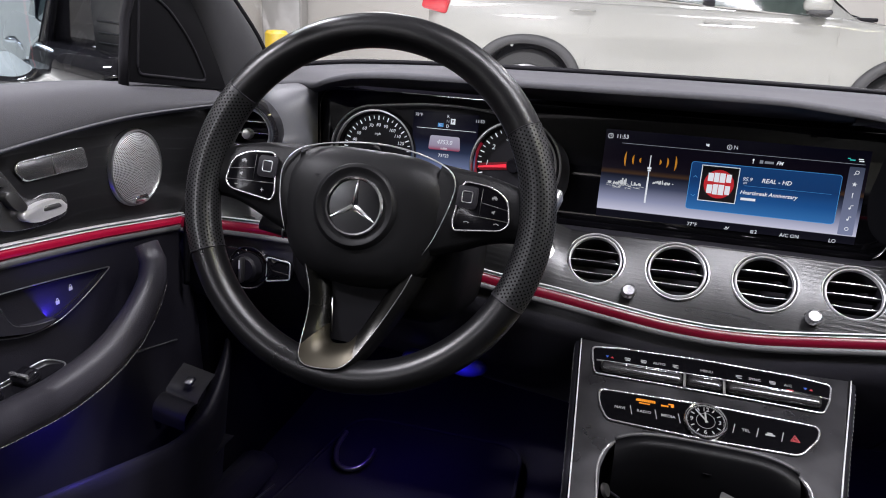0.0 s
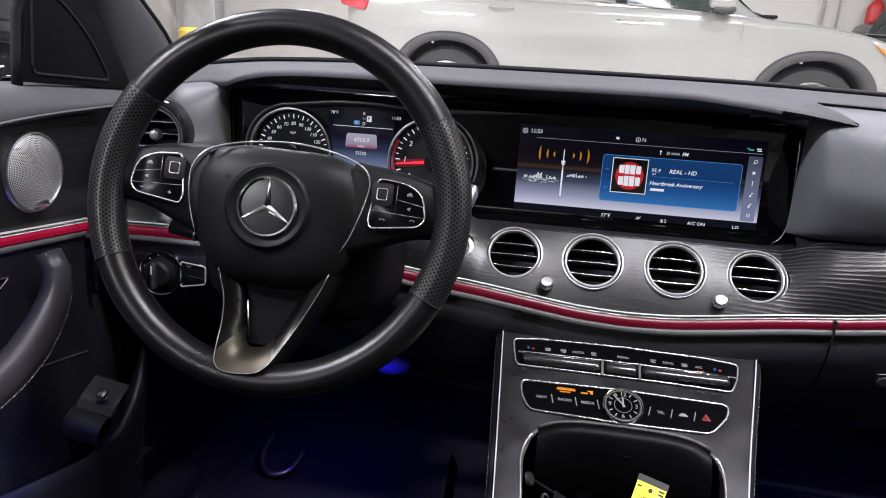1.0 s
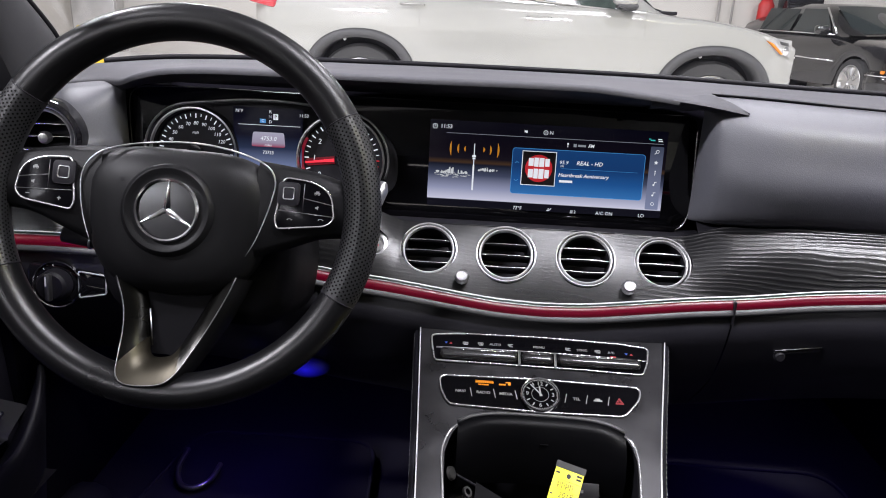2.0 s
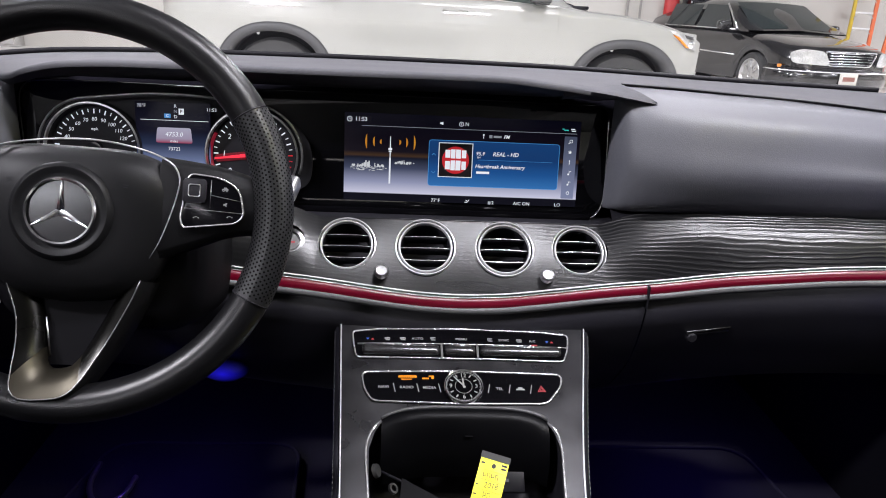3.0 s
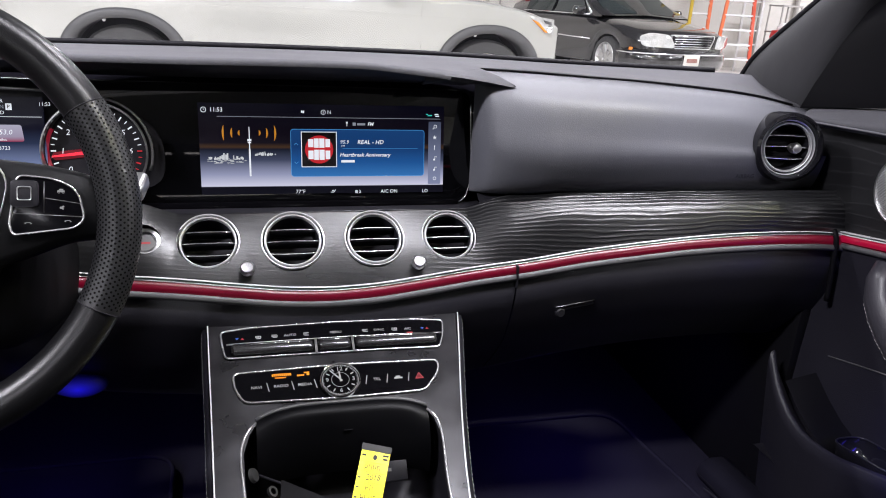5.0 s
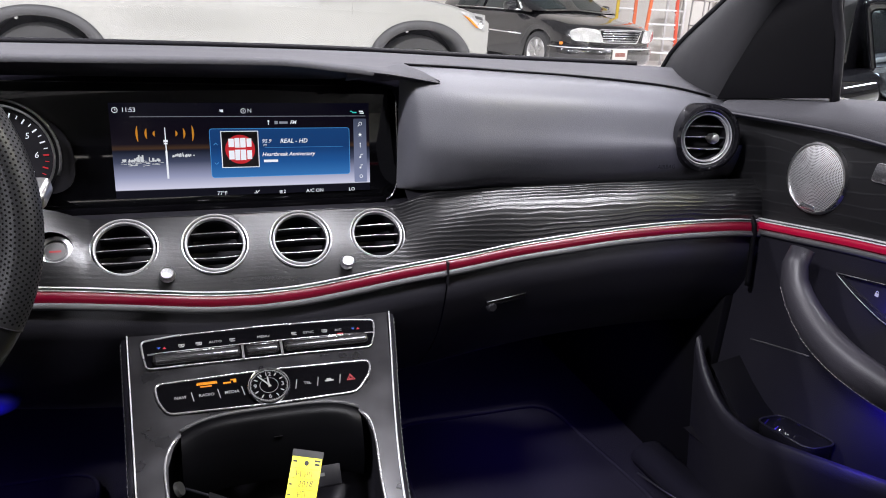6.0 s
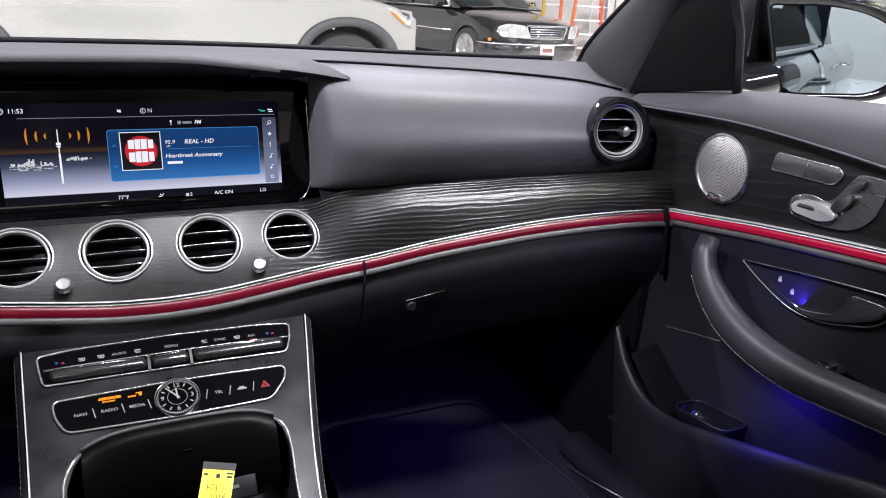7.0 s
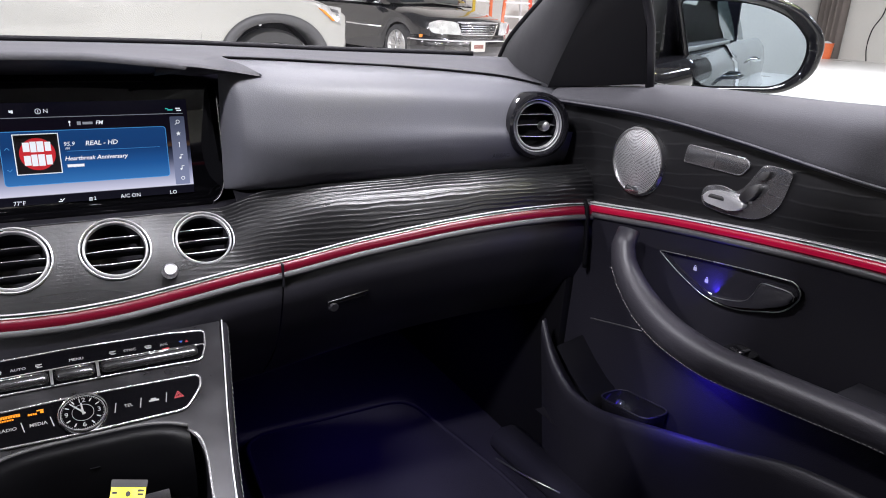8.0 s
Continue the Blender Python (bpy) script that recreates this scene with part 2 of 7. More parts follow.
def part(name, bm, material, parent, label="", m=None, sharp=35):
    return link(name, bm, material, parent, label, m, sharp)


def thing(name, label, category, group="", kind=""):
    return tagged(new(name), label, category, group, kind)


def grid(rows, loop_u=False, loop_v=False):
    """A sheet through rows of points."""
    bm = bmesh.new()
    vs = [[bm.verts.new(p) for p in r] for r in rows]
    R, C = len(vs), len(vs[0])
    for i in range(R if loop_u else R - 1):
        for j in range(C if loop_v else C - 1):
            q = [vs[i][j], vs[(i + 1) % R][j], vs[(i + 1) % R][(j + 1) % C], vs[i][(j + 1) % C]]
            try:
                bm.faces.new(q)
            except ValueError:
                pass
    return bm


def thick(bm, d):
    """Gives a sheet thickness, away from its normals for d > 0."""
    bmesh.ops.recalc_face_normals(bm, faces=bm.faces)
    bmesh.ops.solidify(bm, geom=bm.faces[:], thickness=d)
    return bm


def sweep(path, r, n=8, loop=False, flat=1.0, up=(0, 0, 1), caps=True):
    """A tube along path; r: a radius or one for each point; flat: its height over its width."""
    P = [Vector(p) for p in path]
    k = len(P)
    rows = []
    for i, p in enumerate(P):
        a = P[(i - 1) % k] if loop or i else p
        b = P[(i + 1) % k] if loop or i < k - 1 else p
        d = (b - a).normalized()
        x = d.cross(Vector(up))
        x = x.normalized() if x.length > 1e-6 else Vector((1, 0, 0))
        y = x.cross(d)
        rad = r[i] if isinstance(r, (list, tuple)) else r
        rows.append([p + x * math.cos(2 * math.pi * j / n) * rad + y * math.sin(2 * math.pi * j / n) * rad * flat for j in range(n)])
    bm = grid(rows, loop, True)
    if caps and not loop:
        bm.verts.ensure_lookup_table()
        bm.faces.new([bm.verts[j] for j in range(n)])
        bm.faces.new([bm.verts[(k - 1) * n + j] for j in range(n)][::-1])
    return bm


def prism(outline, z0, z1, bevel=0.0, seg=2):
    """A plate with the given outline in x, y from z0 to z1, its front rim rounded."""
    bm = bmesh.new()
    lo = [bm.verts.new((x, y, z0)) for x, y in outline]
    hi = [bm.verts.new((x, y, z1)) for x, y in outline]
    n = len(lo)
    bm.faces.new(lo[::-1])
    top = bm.faces.new(hi)
    for i in range(n):
        bm.faces.new((lo[i], lo[(i + 1) % n], hi[(i + 1) % n], hi[i]))
    if bevel:
        bmesh.ops.bevel(bm, geom=list(top.edges), offset=bevel, segments=seg, affect="EDGES", profile=0.5)
    bmesh.ops.recalc_face_normals(bm, faces=bm.faces)
    return bm


def box(sx, sy, sz, bevel=0.0, seg=2):
    bm = bmesh.new()
    bmesh.ops.create_cube(bm, size=1.0, matrix=Matrix.Diagonal((sx, sy, sz, 1)))
    if bevel:
        bmesh.ops.bevel(bm, geom=bm.edges[:], offset=bevel, segments=seg, affect="EDGES", profile=0.5)
    return bm


def lathe(profile, n=32, arc=None):
    """A turned body about z from (radius, z) rows."""
    rows = [[(r * math.cos(2 * math.pi * j / n), r * math.sin(2 * math.pi * j / n), z) for j in range(n)] for r, z in profile]
    bm = grid(rows, False, True)
    bmesh.ops.remove_doubles(bm, verts=bm.verts, dist=1e-6)
    return bm


def rounded(pts, r, n=5):
    """Rounds the corners of a polygon."""
    out, k = [], len(pts)
    for i in range(k):
        p, a, b = Vector(pts[i]), Vector(pts[i - 1]), Vector(pts[(i + 1) % k])
        ri = r[i] if isinstance(r, (list, tuple)) else r
        u, v = (a - p), (b - p)
        ri = min(ri, u.length * 0.49, v.length * 0.49)
        s, e = p + u.normalized() * ri, p + v.normalized() * ri
        for j in range(n + 1):
            q = j / n
            out.append(tuple(s * (1 - q) ** 2 + p * 2 * q * (1 - q) + e * q * q))
    return out


def joined(*bms):
    out = bmesh.new()
    for b in bms:
        me = bpy.data.meshes.new("tmp")
        b.to_mesh(me)
        b.free()
        out.from_mesh(me)
        bpy.data.meshes.remove(me)
    return out


def moved(bm, m):
    bm.transform(m)
    return bm


def plane_frame(o, x, y):
    """A frame at o with the given x, and y as near as can be; z points out."""
    x = Vector(x).normalized()
    z = x.cross(Vector(y)).normalized()
    y = z.cross(x)
    m = Matrix((x, y, z)).transposed().to_4x4()
    m.translation = o
    return m


def text(name, words, size, m, material, parent, shear=0.0, bold=0.0, align="CENTER"):
    c = bpy.data.curves.new(name, "FONT")
    c.body, c.size, c.shear, c.offset, c.align_x, c.align_y = words, size, shear, bold, align, "CENTER"
    c.resolution_u = 2
    tmp = new("tmp", c)
    me = bpy.data.meshes.new_from_object(tmp)
    bpy.data.objects.remove(tmp)
    bpy.data.curves.remove(c)
    me.transform(m)
    me.name = name
    me.materials.clear()
    me.materials.append(material)
    ob = new(name, me)
    ob.parent = parent
    return ob


def rect(w, h, x=0.0, y=0.0, z=0.0):
    bm = bmesh.new()
    bm.faces.new([bm.verts.new((x + a * w / 2, y + b * h / 2, z)) for a, b in ((-1, -1), (1, -1), (1, 1), (-1, 1))])
    return bm


def T(x, y, z):
    return Matrix.Translation((x, y, z))

# ---- the garage ----
def slab(name, x0, x1, y0, y1, z0, z1, material, label):
    bm = box(x1 - x0, y1 - y0, z1 - z0)
    ob = link(name, bm, material, m=T((x0 + x1) / 2, (y0 + y1) / 2, (z0 + z1) / 2))
    return tagged(ob, label, "wall" if "wall" in name else name, kind="structure")


slab("floor", -9, 21, -9, 14, -0.2, 0.0, M_FLOOR, "smooth pale concrete garage floor")
slab("ceiling", -9, 21, -9, 14, 4.5, 4.7, M_CEIL, "plain grey garage ceiling")
slab("wall_north", -9, 21, 14, 14.2, 0, 4.5, M_WALL, "off-white painted block wall of the garage")
slab("wall_south", -9, 21, -9.2, -9, 0, 4.5, M_WALL, "off-white painted block wall of the garage")
slab("wall_west", -9.2, -9, -9, 14, 0, 4.5, M_WALL, "off-white painted block wall of the garage")
slab("wall_east", 21, 21.2, -9, 14, 0, 4.5, M_WALL, "off-white painted block wall of the garage")
lamp0 = None
for lx, ly in LAMPS:
    if lamp0 is None:
        lamp0 = thing("ceiling_lamp", "white strip lamp under the garage ceiling", "lamp", "strip lamps of the garage")
        part("lamp_body", box(1.3, 0.36, 0.05, 0.01), M_WHITE, lamp0)
        lamp0.location = (lx, ly, 4.472)
    else:
        copy_thing(lamp0, T(lx, ly, 4.472) @ Matrix.Diagonal((2.1, 1.2, 1, 1) if ly == 0.0 else (1, 1, 1, 1)))

# ---- the car's shell ----
rows = []
for i in range(13):
    y = 0.30 - i * 0.11
    rows.append([(x, y, 1.405 + 0.02 * math.sin(min(1, i / 6) * math.pi / 2) - 0.05 * (x / 0.6) ** 4) for x in [-0.6 + 0.1 * k for k in range(13)]])
roof = link("car_roof", thick(grid(rows), 0.02), M_HEADLINER)
tagged(roof, "pale grey cloth headliner under the car roof", "roof", kind="structure")
cab = link("car_floor", box(1.76, 3.1, 0.03), M_CARPET, m=T(0, 0.15, 0.30))
tagged(cab, "black carpet on the cabin floor", "floor", kind="structure")
for s in (-1, 1):
    # the second, thinner box is added black for the dash's shade on the door
    kick = link("kick_panel_and_shade", joined(moved(box(0.03, 0.75, 0.62, 0.005), T(s * 0.728, 1.21, 0.62)), moved(box(0.022, 0.66, 0.46, 0.006), T(s * 0.701, 1.205, 0.535))), M_DEEP)
    tagged(kick, "black side lining of the footwell with an added sheet for shade", "wall", kind="structure")
fire = link("bulkhead", box(1.44, 0.03, 0.66), M_CARPET, m=T(0, 1.50, 0.63))
tagged(fire, "black lined bulkhead behind the dashboard", "wall", kind="structure")
# unseen rear wall, its slots shaped to put reflected bars in the display glass
openings = [(-0.75, -0.31, 0.425, 1.43), (-0.31, -0.245, 0.425, 1.085), (-0.245, 0.0, 0.425, 1.192), (0.0, 0.075, 0.425, 1.43), (0.075, 0.47, 0.425, 1.205), (0.47, 0.75, 0.425, 1.43), (-0.31, 0.0, 1.245, 1.43), (0.075, 0.47, 1.252, 1.43)]
rear = link("rear_reflection_mask", joined(*[moved(box(b - a - 0.0005, 0.06, hi - lo), T((a + b) / 2, 0, (lo + hi) / 2)) for a, b, lo, hi in openings]), M_CARPET, m=T(0, -1.03, 0))
tagged(rear, "unseen black rear wall with slots shaped for the display's reflections", "wall", kind="structure")

# windscreen
rows = []
for i in range(9):
    s = i / 8
    rows.append([(x * (1 - 0.25 * s), 1.40 - 1.11 * s - 0.10 * x * x * (1 - s), 0.972 + 0.432 * s + 0.08 * math.sin(math.pi * s)) for x in [-0.8 + 0.1 * k for k in range(17)]])
ws = link("windshield", grid(rows), M_GLASS)
tagged(ws, "clear curved windscreen glass above the dashboard", "window", kind="structure")
ws.visible_shadow = False

# ---- dashboard ----
EZ = [(0, 0.732), (0.055, 0.7345), (0.11, 0.741), (0.184, 0.751), (0.26, 0.760), (0.337, 0.773), (0.418, 0.784), (0.476, 0.791), (0.56, 0.797), (0.645, 0.798), (0.69, 0.795), (0.74, 0.790)]
EY = [(0, 0.885), (0.26, 0.885), (0.40, 0.872), (0.55, 0.856), (0.645, 0.85), (0.74, 0.85)]
CZ = [(0.15, 0.992), (0.276, 0.988), (0.359, 0.984), (0.445, 0.980), (0.535, 0.974), (0.629, 0.965), (0.71, 0.950), (0.76, 0.940)]
HZ = [(-0.60, 0.966), (-0.551, 0.974), (-0.52, 0.984), (-0.486, 0.991), (-0.42, 0.995), (-0.2, 0.996), (0.036, 0.997), (0.105, 0.992), (0.15, 0.987), (0.2, 0.978)]


def edge_y(x):
    return curve_at(EY, abs(x))


def edge_z(x):
    return curve_at(EZ, abs(x))


def span(a, b, n):
    return [a + (b - a) * i / (n - 1) for i in range(n)]


def front(x):
    """Front edge of the dash top: the hood over the displays, and the seam beside it."""
    z_side = curve_at(CZ, abs(x))
    k = curve_at([(-0.64, 0.0), (-0.600, 0.0), (-0.588, 0.12), (-0.540, 0.93), (-0.525, 1.0), (-0.4, 1.0), (0.15, 1.0), (0.224, 0.0), (0.5, 0.0)], x)
    return 1.0 - 0.055 * k, z_side * (1 - k) + curve_at(HZ, x) * k


dash = thing("dashboard", "black leatherette car dashboard with wood trim and a red light strip", "dashboard")
ZB = [(-0.8, 0.958), (-0.71, 0.970), (-0.6, 0.979), (-0.25, 0.983), (0.0, 0.984), (0.19, 0.983), (0.33, 0.9800), (0.44, 0.9775), (0.55, 0.9770), (0.65, 0.9780), (0.72, 0.9790), (0.8, 0.9790)]
xs = span(-0.79, 0.79, 340)
rows = []
for x in xs:
    fy, fz = front(x)
    zb = curve_at(ZB, x)
    ya = 1.30 - 0.14 * (x / 0.75) ** 4
    r = [(x, ya + 0.18, zb - 0.05), (x, ya + 0.06, zb - 0.012), (x, ya + 0.01, zb)]
    for s in (0.15, 0.4, 0.65, 0.85, 0.95):
        r.append((x, ya + (fy - ya) * s, zb + (fz + 0.002 - zb) * s))
    r += [(x, fy + 0.004, fz + 0.001), (x, fy, fz - 0.002), (x, fy + 0.001, fz - 0.006)]
    rows.append(r)
part("top_pad", grid(rows), M_TOP, dash, "grey-black grained top pad")
part("windshield_seal", sweep([(x, 1.30 - 0.14 * (x / 0.75) ** 4 + 0.012, curve_at(ZB, x) + 0.0032) for x in span(-0.70, 0.70, 60)], 0.0048, 6), M_BLACK, dash)
# underside of the hood, coloured darker than the top pad
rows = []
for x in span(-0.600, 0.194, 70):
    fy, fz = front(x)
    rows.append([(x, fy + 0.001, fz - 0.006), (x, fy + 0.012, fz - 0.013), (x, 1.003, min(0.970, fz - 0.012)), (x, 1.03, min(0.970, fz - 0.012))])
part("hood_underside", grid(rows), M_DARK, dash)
# padded faces: passenger airbag cover, and the short one beside the driver's door
for a, b, nm in ((0.1945, 0.745, "airbag_cover"), (-0.745, -0.5596, "end_pad")):
    rows = []
    for x in span(a, b, 140):
        zc = front(x)[1] if nm == "airbag_cover" and x > 0.24 else curve_at(CZ, abs(x))
        w = curve_at([(0.1945, 0.0), (0.1965, 0.16), (0.201, 0.40), (0.212, 0.66), (0.24, 0.88), (0.29, 1.0), (0.9, 1.0)], x) if nm == "airbag_cover" else math.sqrt(max(0.0, 1 - max(0.0, (x + 0.625) / 0.0655) ** 2))
        prof = [(1.003, zc - 0.0015), (0.995, zc - 0.003), (0.965, zc - 0.010), (0.935, zc - 0.030), (0.918, zc - 0.068), (0.911, 0.893), (0.918, 0.860), (0.929, 0.8415), (0.945, 0.832), (0.968, 0.828)]
        rows.append([(x, 0.990 + (y - 0.990) * w if nm == "end_pad" else 0.984 + (y - 0.984) * w, z) for y, z in smooth_path(prof, 60)])
    bm = grid(rows)
    gone = []
    for f in bm.faces:
        d = f.calc_center_median() - Vector((math.copysign(0.630, a + b), 0.9, 0.9055))
        if math.hypot(d.x, d.z) < 0.040:
            gone.append(f)
    bmesh.ops.delete(bm, geom=gone, context="FACES")
    part(nm, bm, M_DASH, dash, "smooth grained padded cover")
# wing of the hood that runs out over the airbag cover
COVER_W = [(0.1945, 0.0), (0.1965, 0.16), (0.201, 0.40), (0.212, 0.66), (0.24, 0.88), (0.29, 1.0), (0.9, 1.0)]


def cover_z(x, y):
    """Height of the airbag cover's upper face."""
    zc = front(x)[1] if x > 0.24 else curve_at(CZ, x)
    p = 0.984 + (y - 0.984) / max(0.25, curve_at(COVER_W, x))
    return zc + curve_at([(0.918, -0.068), (0.935, -0.030), (0.965, -0.010), (0.995, -0.003), (1.003, -0.0015)], p)


rows = []
tip = cover_z(0.240, 0.953) + 0.0012
for k in range(33):
    q = k / 32
    x = 0.118 + 0.122 * q
    yb = curve_at([(0.0, 1.0), (0.194, 1.0), (0.200, 0.9985), (0.240, 0.9535)], x)
    ly = min(yb - 0.0004, 0.9445 + 0.0085 * q * q)
    h0 = front(min(x, 0.15))[1]
    lz = h0 - 0.0012 + (tip - 0.9858) * max(0, (q - 0.25) / 0.75) ** 1.25
    fy, fz = front(x)
    ya, zr = 1.30 - 0.14 * (x / 0.75) ** 4, curve_at(ZB, x)
    pad = zr + (fz + 0.002 - zr) * min(1.0, (ya - 1.0) / (ya - fy))
    over = max(cover_z(x, yb), lz - 0.004) + 0.0022
    blend = min(1.0, max(0.0, (x - 0.180) / 0.02))
    zb = (pad + 0.0006) * (1 - blend) + over * blend
    thk = 0.006 * (1 - q) + 0.0012
    tuck = 0.0035 * (1 - min(1.0, q / 0.2)) - 0.0006
    lz, zb = lz - tuck, zb - tuck
    r = [(x, yb + 0.001, zb - 0.006), (x, yb, zb)]
    for j in range(1, 6):
        u = j / 6
        r.append((x, yb + (ly + 0.003 - yb) * u, zb + (lz + 0.0012 - zb) * u ** 1.5 + 0.0022 * math.sin(math.pi * u) * (1 - q)))
    r += [(x, ly + 0.003, lz + 0.0012), (x, ly, lz - 0.001), (x, ly + 0.001, lz - thk), (x, ly + 0.014, lz - thk * 1.9), (x, 0.992, lz - thk * 1.9)]
    rows.append(r)
part("hood_wing", grid([r[:9] for r in rows]), M_TOP, dash, "tapering end of the hood", sharp=60)
# lower side of the wing, in the same darker colour
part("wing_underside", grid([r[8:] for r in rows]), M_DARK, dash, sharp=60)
part("seam_line", sweep([(x, 0.9985, curve_at(CZ, x) + 0.0004) for x in span(0.205, 0.70, 60)], 0.0017, 6), M_DEEP, dash)
part("dash_core", box(1.46, 0.02, 0.25), M_BLACK, dash, m=T(0, 1.045, 0.80))
# airbag lettering, embossed
text("airbag_letters", "AIRBAG", 0.0085, plane_frame((0.565, 0.8995, 0.8665), (1, 0, 0), (0, -0.05, 1)), M_BLACK, dash)

# wood trim between the light strip and the pads
rows, wood_top = [], []
for x in span(-0.735, 0.735, 490):
    k = curve_at([(0.184, 0.0), (0.24, 1.0), (0.8, 1.0)], abs(x))
    kb = curve_at([(0.10, 0.0), (0.34, 1.0), (0.8, 1.0)], abs(x))
    kt = curve_at([(0.184, 0.0), (0.33, 1.0), (0.8, 1.0)], abs(x))
    ty, tz = 0.957 - 0.031 * kt, 0.811 + (0.8275 - 0.811) * k + 0.0102 * kt
    ks = curve_at([(0.38, 0.0), (0.44, 0.12), (0.74, 1.42), (0.9, 1.42)], x)
    ty, tz = ty - 0.036 * ks, tz + 0.0098 * ks
    wood_top.append((x, ty, tz))
    ey, ez = edge_y(x), edge_z(x) + 0.002
    r = []
    for j in range(41):
        s = j / 40
        bulge = (0.0030 + 0.0070 * kb) * math.sin(math.pi * s)
        r.append((x, ey + (ty - ey) * s - bulge * 0.75, ez + (tz - ez) * s + bulge * 0.66))
    rows.append(r)
bm = grid(rows)
holes = [(-0.146, 0.0355), (-0.0455, 0.0369), (0.0565, 0.0364), (0.1545, 0.0354), (-0.2165, 0.0185)]
ax = Vector((0, -0.743, 0.669))
for v in bm.verts:
    for hx, hr in holes:
        d = v.co - Vector((hx, 0.9275, 0.7813))
        d -= ax * d.dot(ax)
        if abs(d.length - hr) < 0.0019:
            v.co += d.normalized() * (hr - d.length)
gone = []
for f in bm.faces:
    c = f.calc_center_median()
    for hx, hr in holes:
        d = c - Vector((hx, 0.9275, 0.7813))
        if (d - ax * d.dot(ax)).length < hr:
            gone.append(f)
bmesh.ops.delete(bm, geom=gone, context="FACES")
part("wood_trim", bm, M_WOOD, dash, "open-pored black ash wood trim")
# ledge under the displays, and an added black strip hiding the vents' reflections
part("display_reflection_cover", prism(rounded([(-0.562, 0.0), (0.176, 0.0), (0.180, 0.0085), (-0.562, 0.0085)], 0.002), 0.0, 0.004, 0.001), M_PANEL, dash, "added black strip that hides reflections at the foot of the glass", m=plane_frame((0.0, 0.9760, 0.8105), (1, 0, 0), (0, 0.14, 0.99)))
part("display_ledge", grid([[(x, 0.955, 0.8105), (x, 0.968, 0.812), (x, 0.99, 0.812)] for x in span(-0.56, 0.21, 20)]), M_BLACK, dash)
part("trim_shadow_gap", grid([[(x, y + 0.001, z - 0.002), (x, max(0.962, y + 0.02), 0.829), (x, 0.99, 0.832)] for x, y, z in wood_top if x > 0.2]), M_BLACK, dash)


def strip(z0, z1, out, a, b, bulge=0.0):
    rows = []
    for x in span(a, b, 110):
        y, z = edge_y(x) - 0.0005, edge_z(x)
        k = 0.35
        rows.append([(x, y - out + k * z0, z + z0), (x, y - out - bulge + k * (z0 + z1) / 2, z + (z0 + z1) / 2), (x, y - out + k * z1, z + z1), (x, y + 0.012 + k * z1, z + z1), (x, y + 0.012 + k * z0, z + z0)])
    return grid(rows, False, True)


part("upper_chrome_line", strip(0.0033, 0.0022, 0.0018, -0.735, 0.735, 0.0006), M_LINE, dash, "thin bright chrome line")
part("lower_chrome_line", strip(0.0002, -0.0010, 0.0024, -0.735, 0.735, 0.0006), M_SATIN, dash, "thin bright chrome line")
part("light_strip", strip(-0.0020, -0.0125, 0.0022, -0.735, 0.735, 0.0006), M_RED, dash, "glowing dark red light strip")
part("grey_lip", strip(-0.0127, -0.0205, 0.0026, -0.735, 0.735, 0.0014), M_GREYLIP, dash, "soft grey lip under the light strip")
# lower dash: knee panel, centre and glovebox
for a, b, nm in ((-0.735, -0.16, "knee_panel"), (-0.16, 0.2355, "centre_panel"), (0.2375, 0.735, "glovebox_lid")):
    rows = []
    for x in span(a, b, 40):
        y, z = edge_y(x) - 0.0075, edge_z(x) - 0.0205
        prof = [(y + 0.012, z + 0.002), (y, z), (y + 0.002, z - 0.03), (y + 0.03, z - 0.10), (y + 0.09, z - 0.17), (1.02, z - 0.21), (1.15, 0.50)]
        rows.append([(x, p, q) for p, q in smooth_path(prof, 16)])
    part(nm, grid(rows), M_DARK, dash, "dark grained lower panel")
part("panel_joint", box(0.0022, 0.012, 0.030), M_BLACK, dash, m=T(0.2365, edge_y(0.2365) - 0.005, edge_z(0.2365) - 0.016))
gl = plane_frame((0.324, 0.882, 0.694), (1, 0.05, 0.12), (0, 0.05, 1))
handle = part("glovebox_handle", box(0.058, 0.007, 0.008, 0.002), M_PIANO, dash, m=gl)
part("handle_edge", sweep([gl @ Vector(p) for p in ((-0.029, 0.004, 0.005), (0.029, 0.004, 0.005))], 0.0007, 6), M_DSATIN, handle)
part("glovebox_lock", lathe([(0.0, 0.004), (0.005, 0.004), (0.007, 0.002), (0.007, -0.002)], 16), M_BLACK, dash, m=gl @ T(-0.022, -0.006, 0.002))

# ---- air vents ----
W_X, W_Y = (1, 0, 0), (0, 0.669, 0.743)


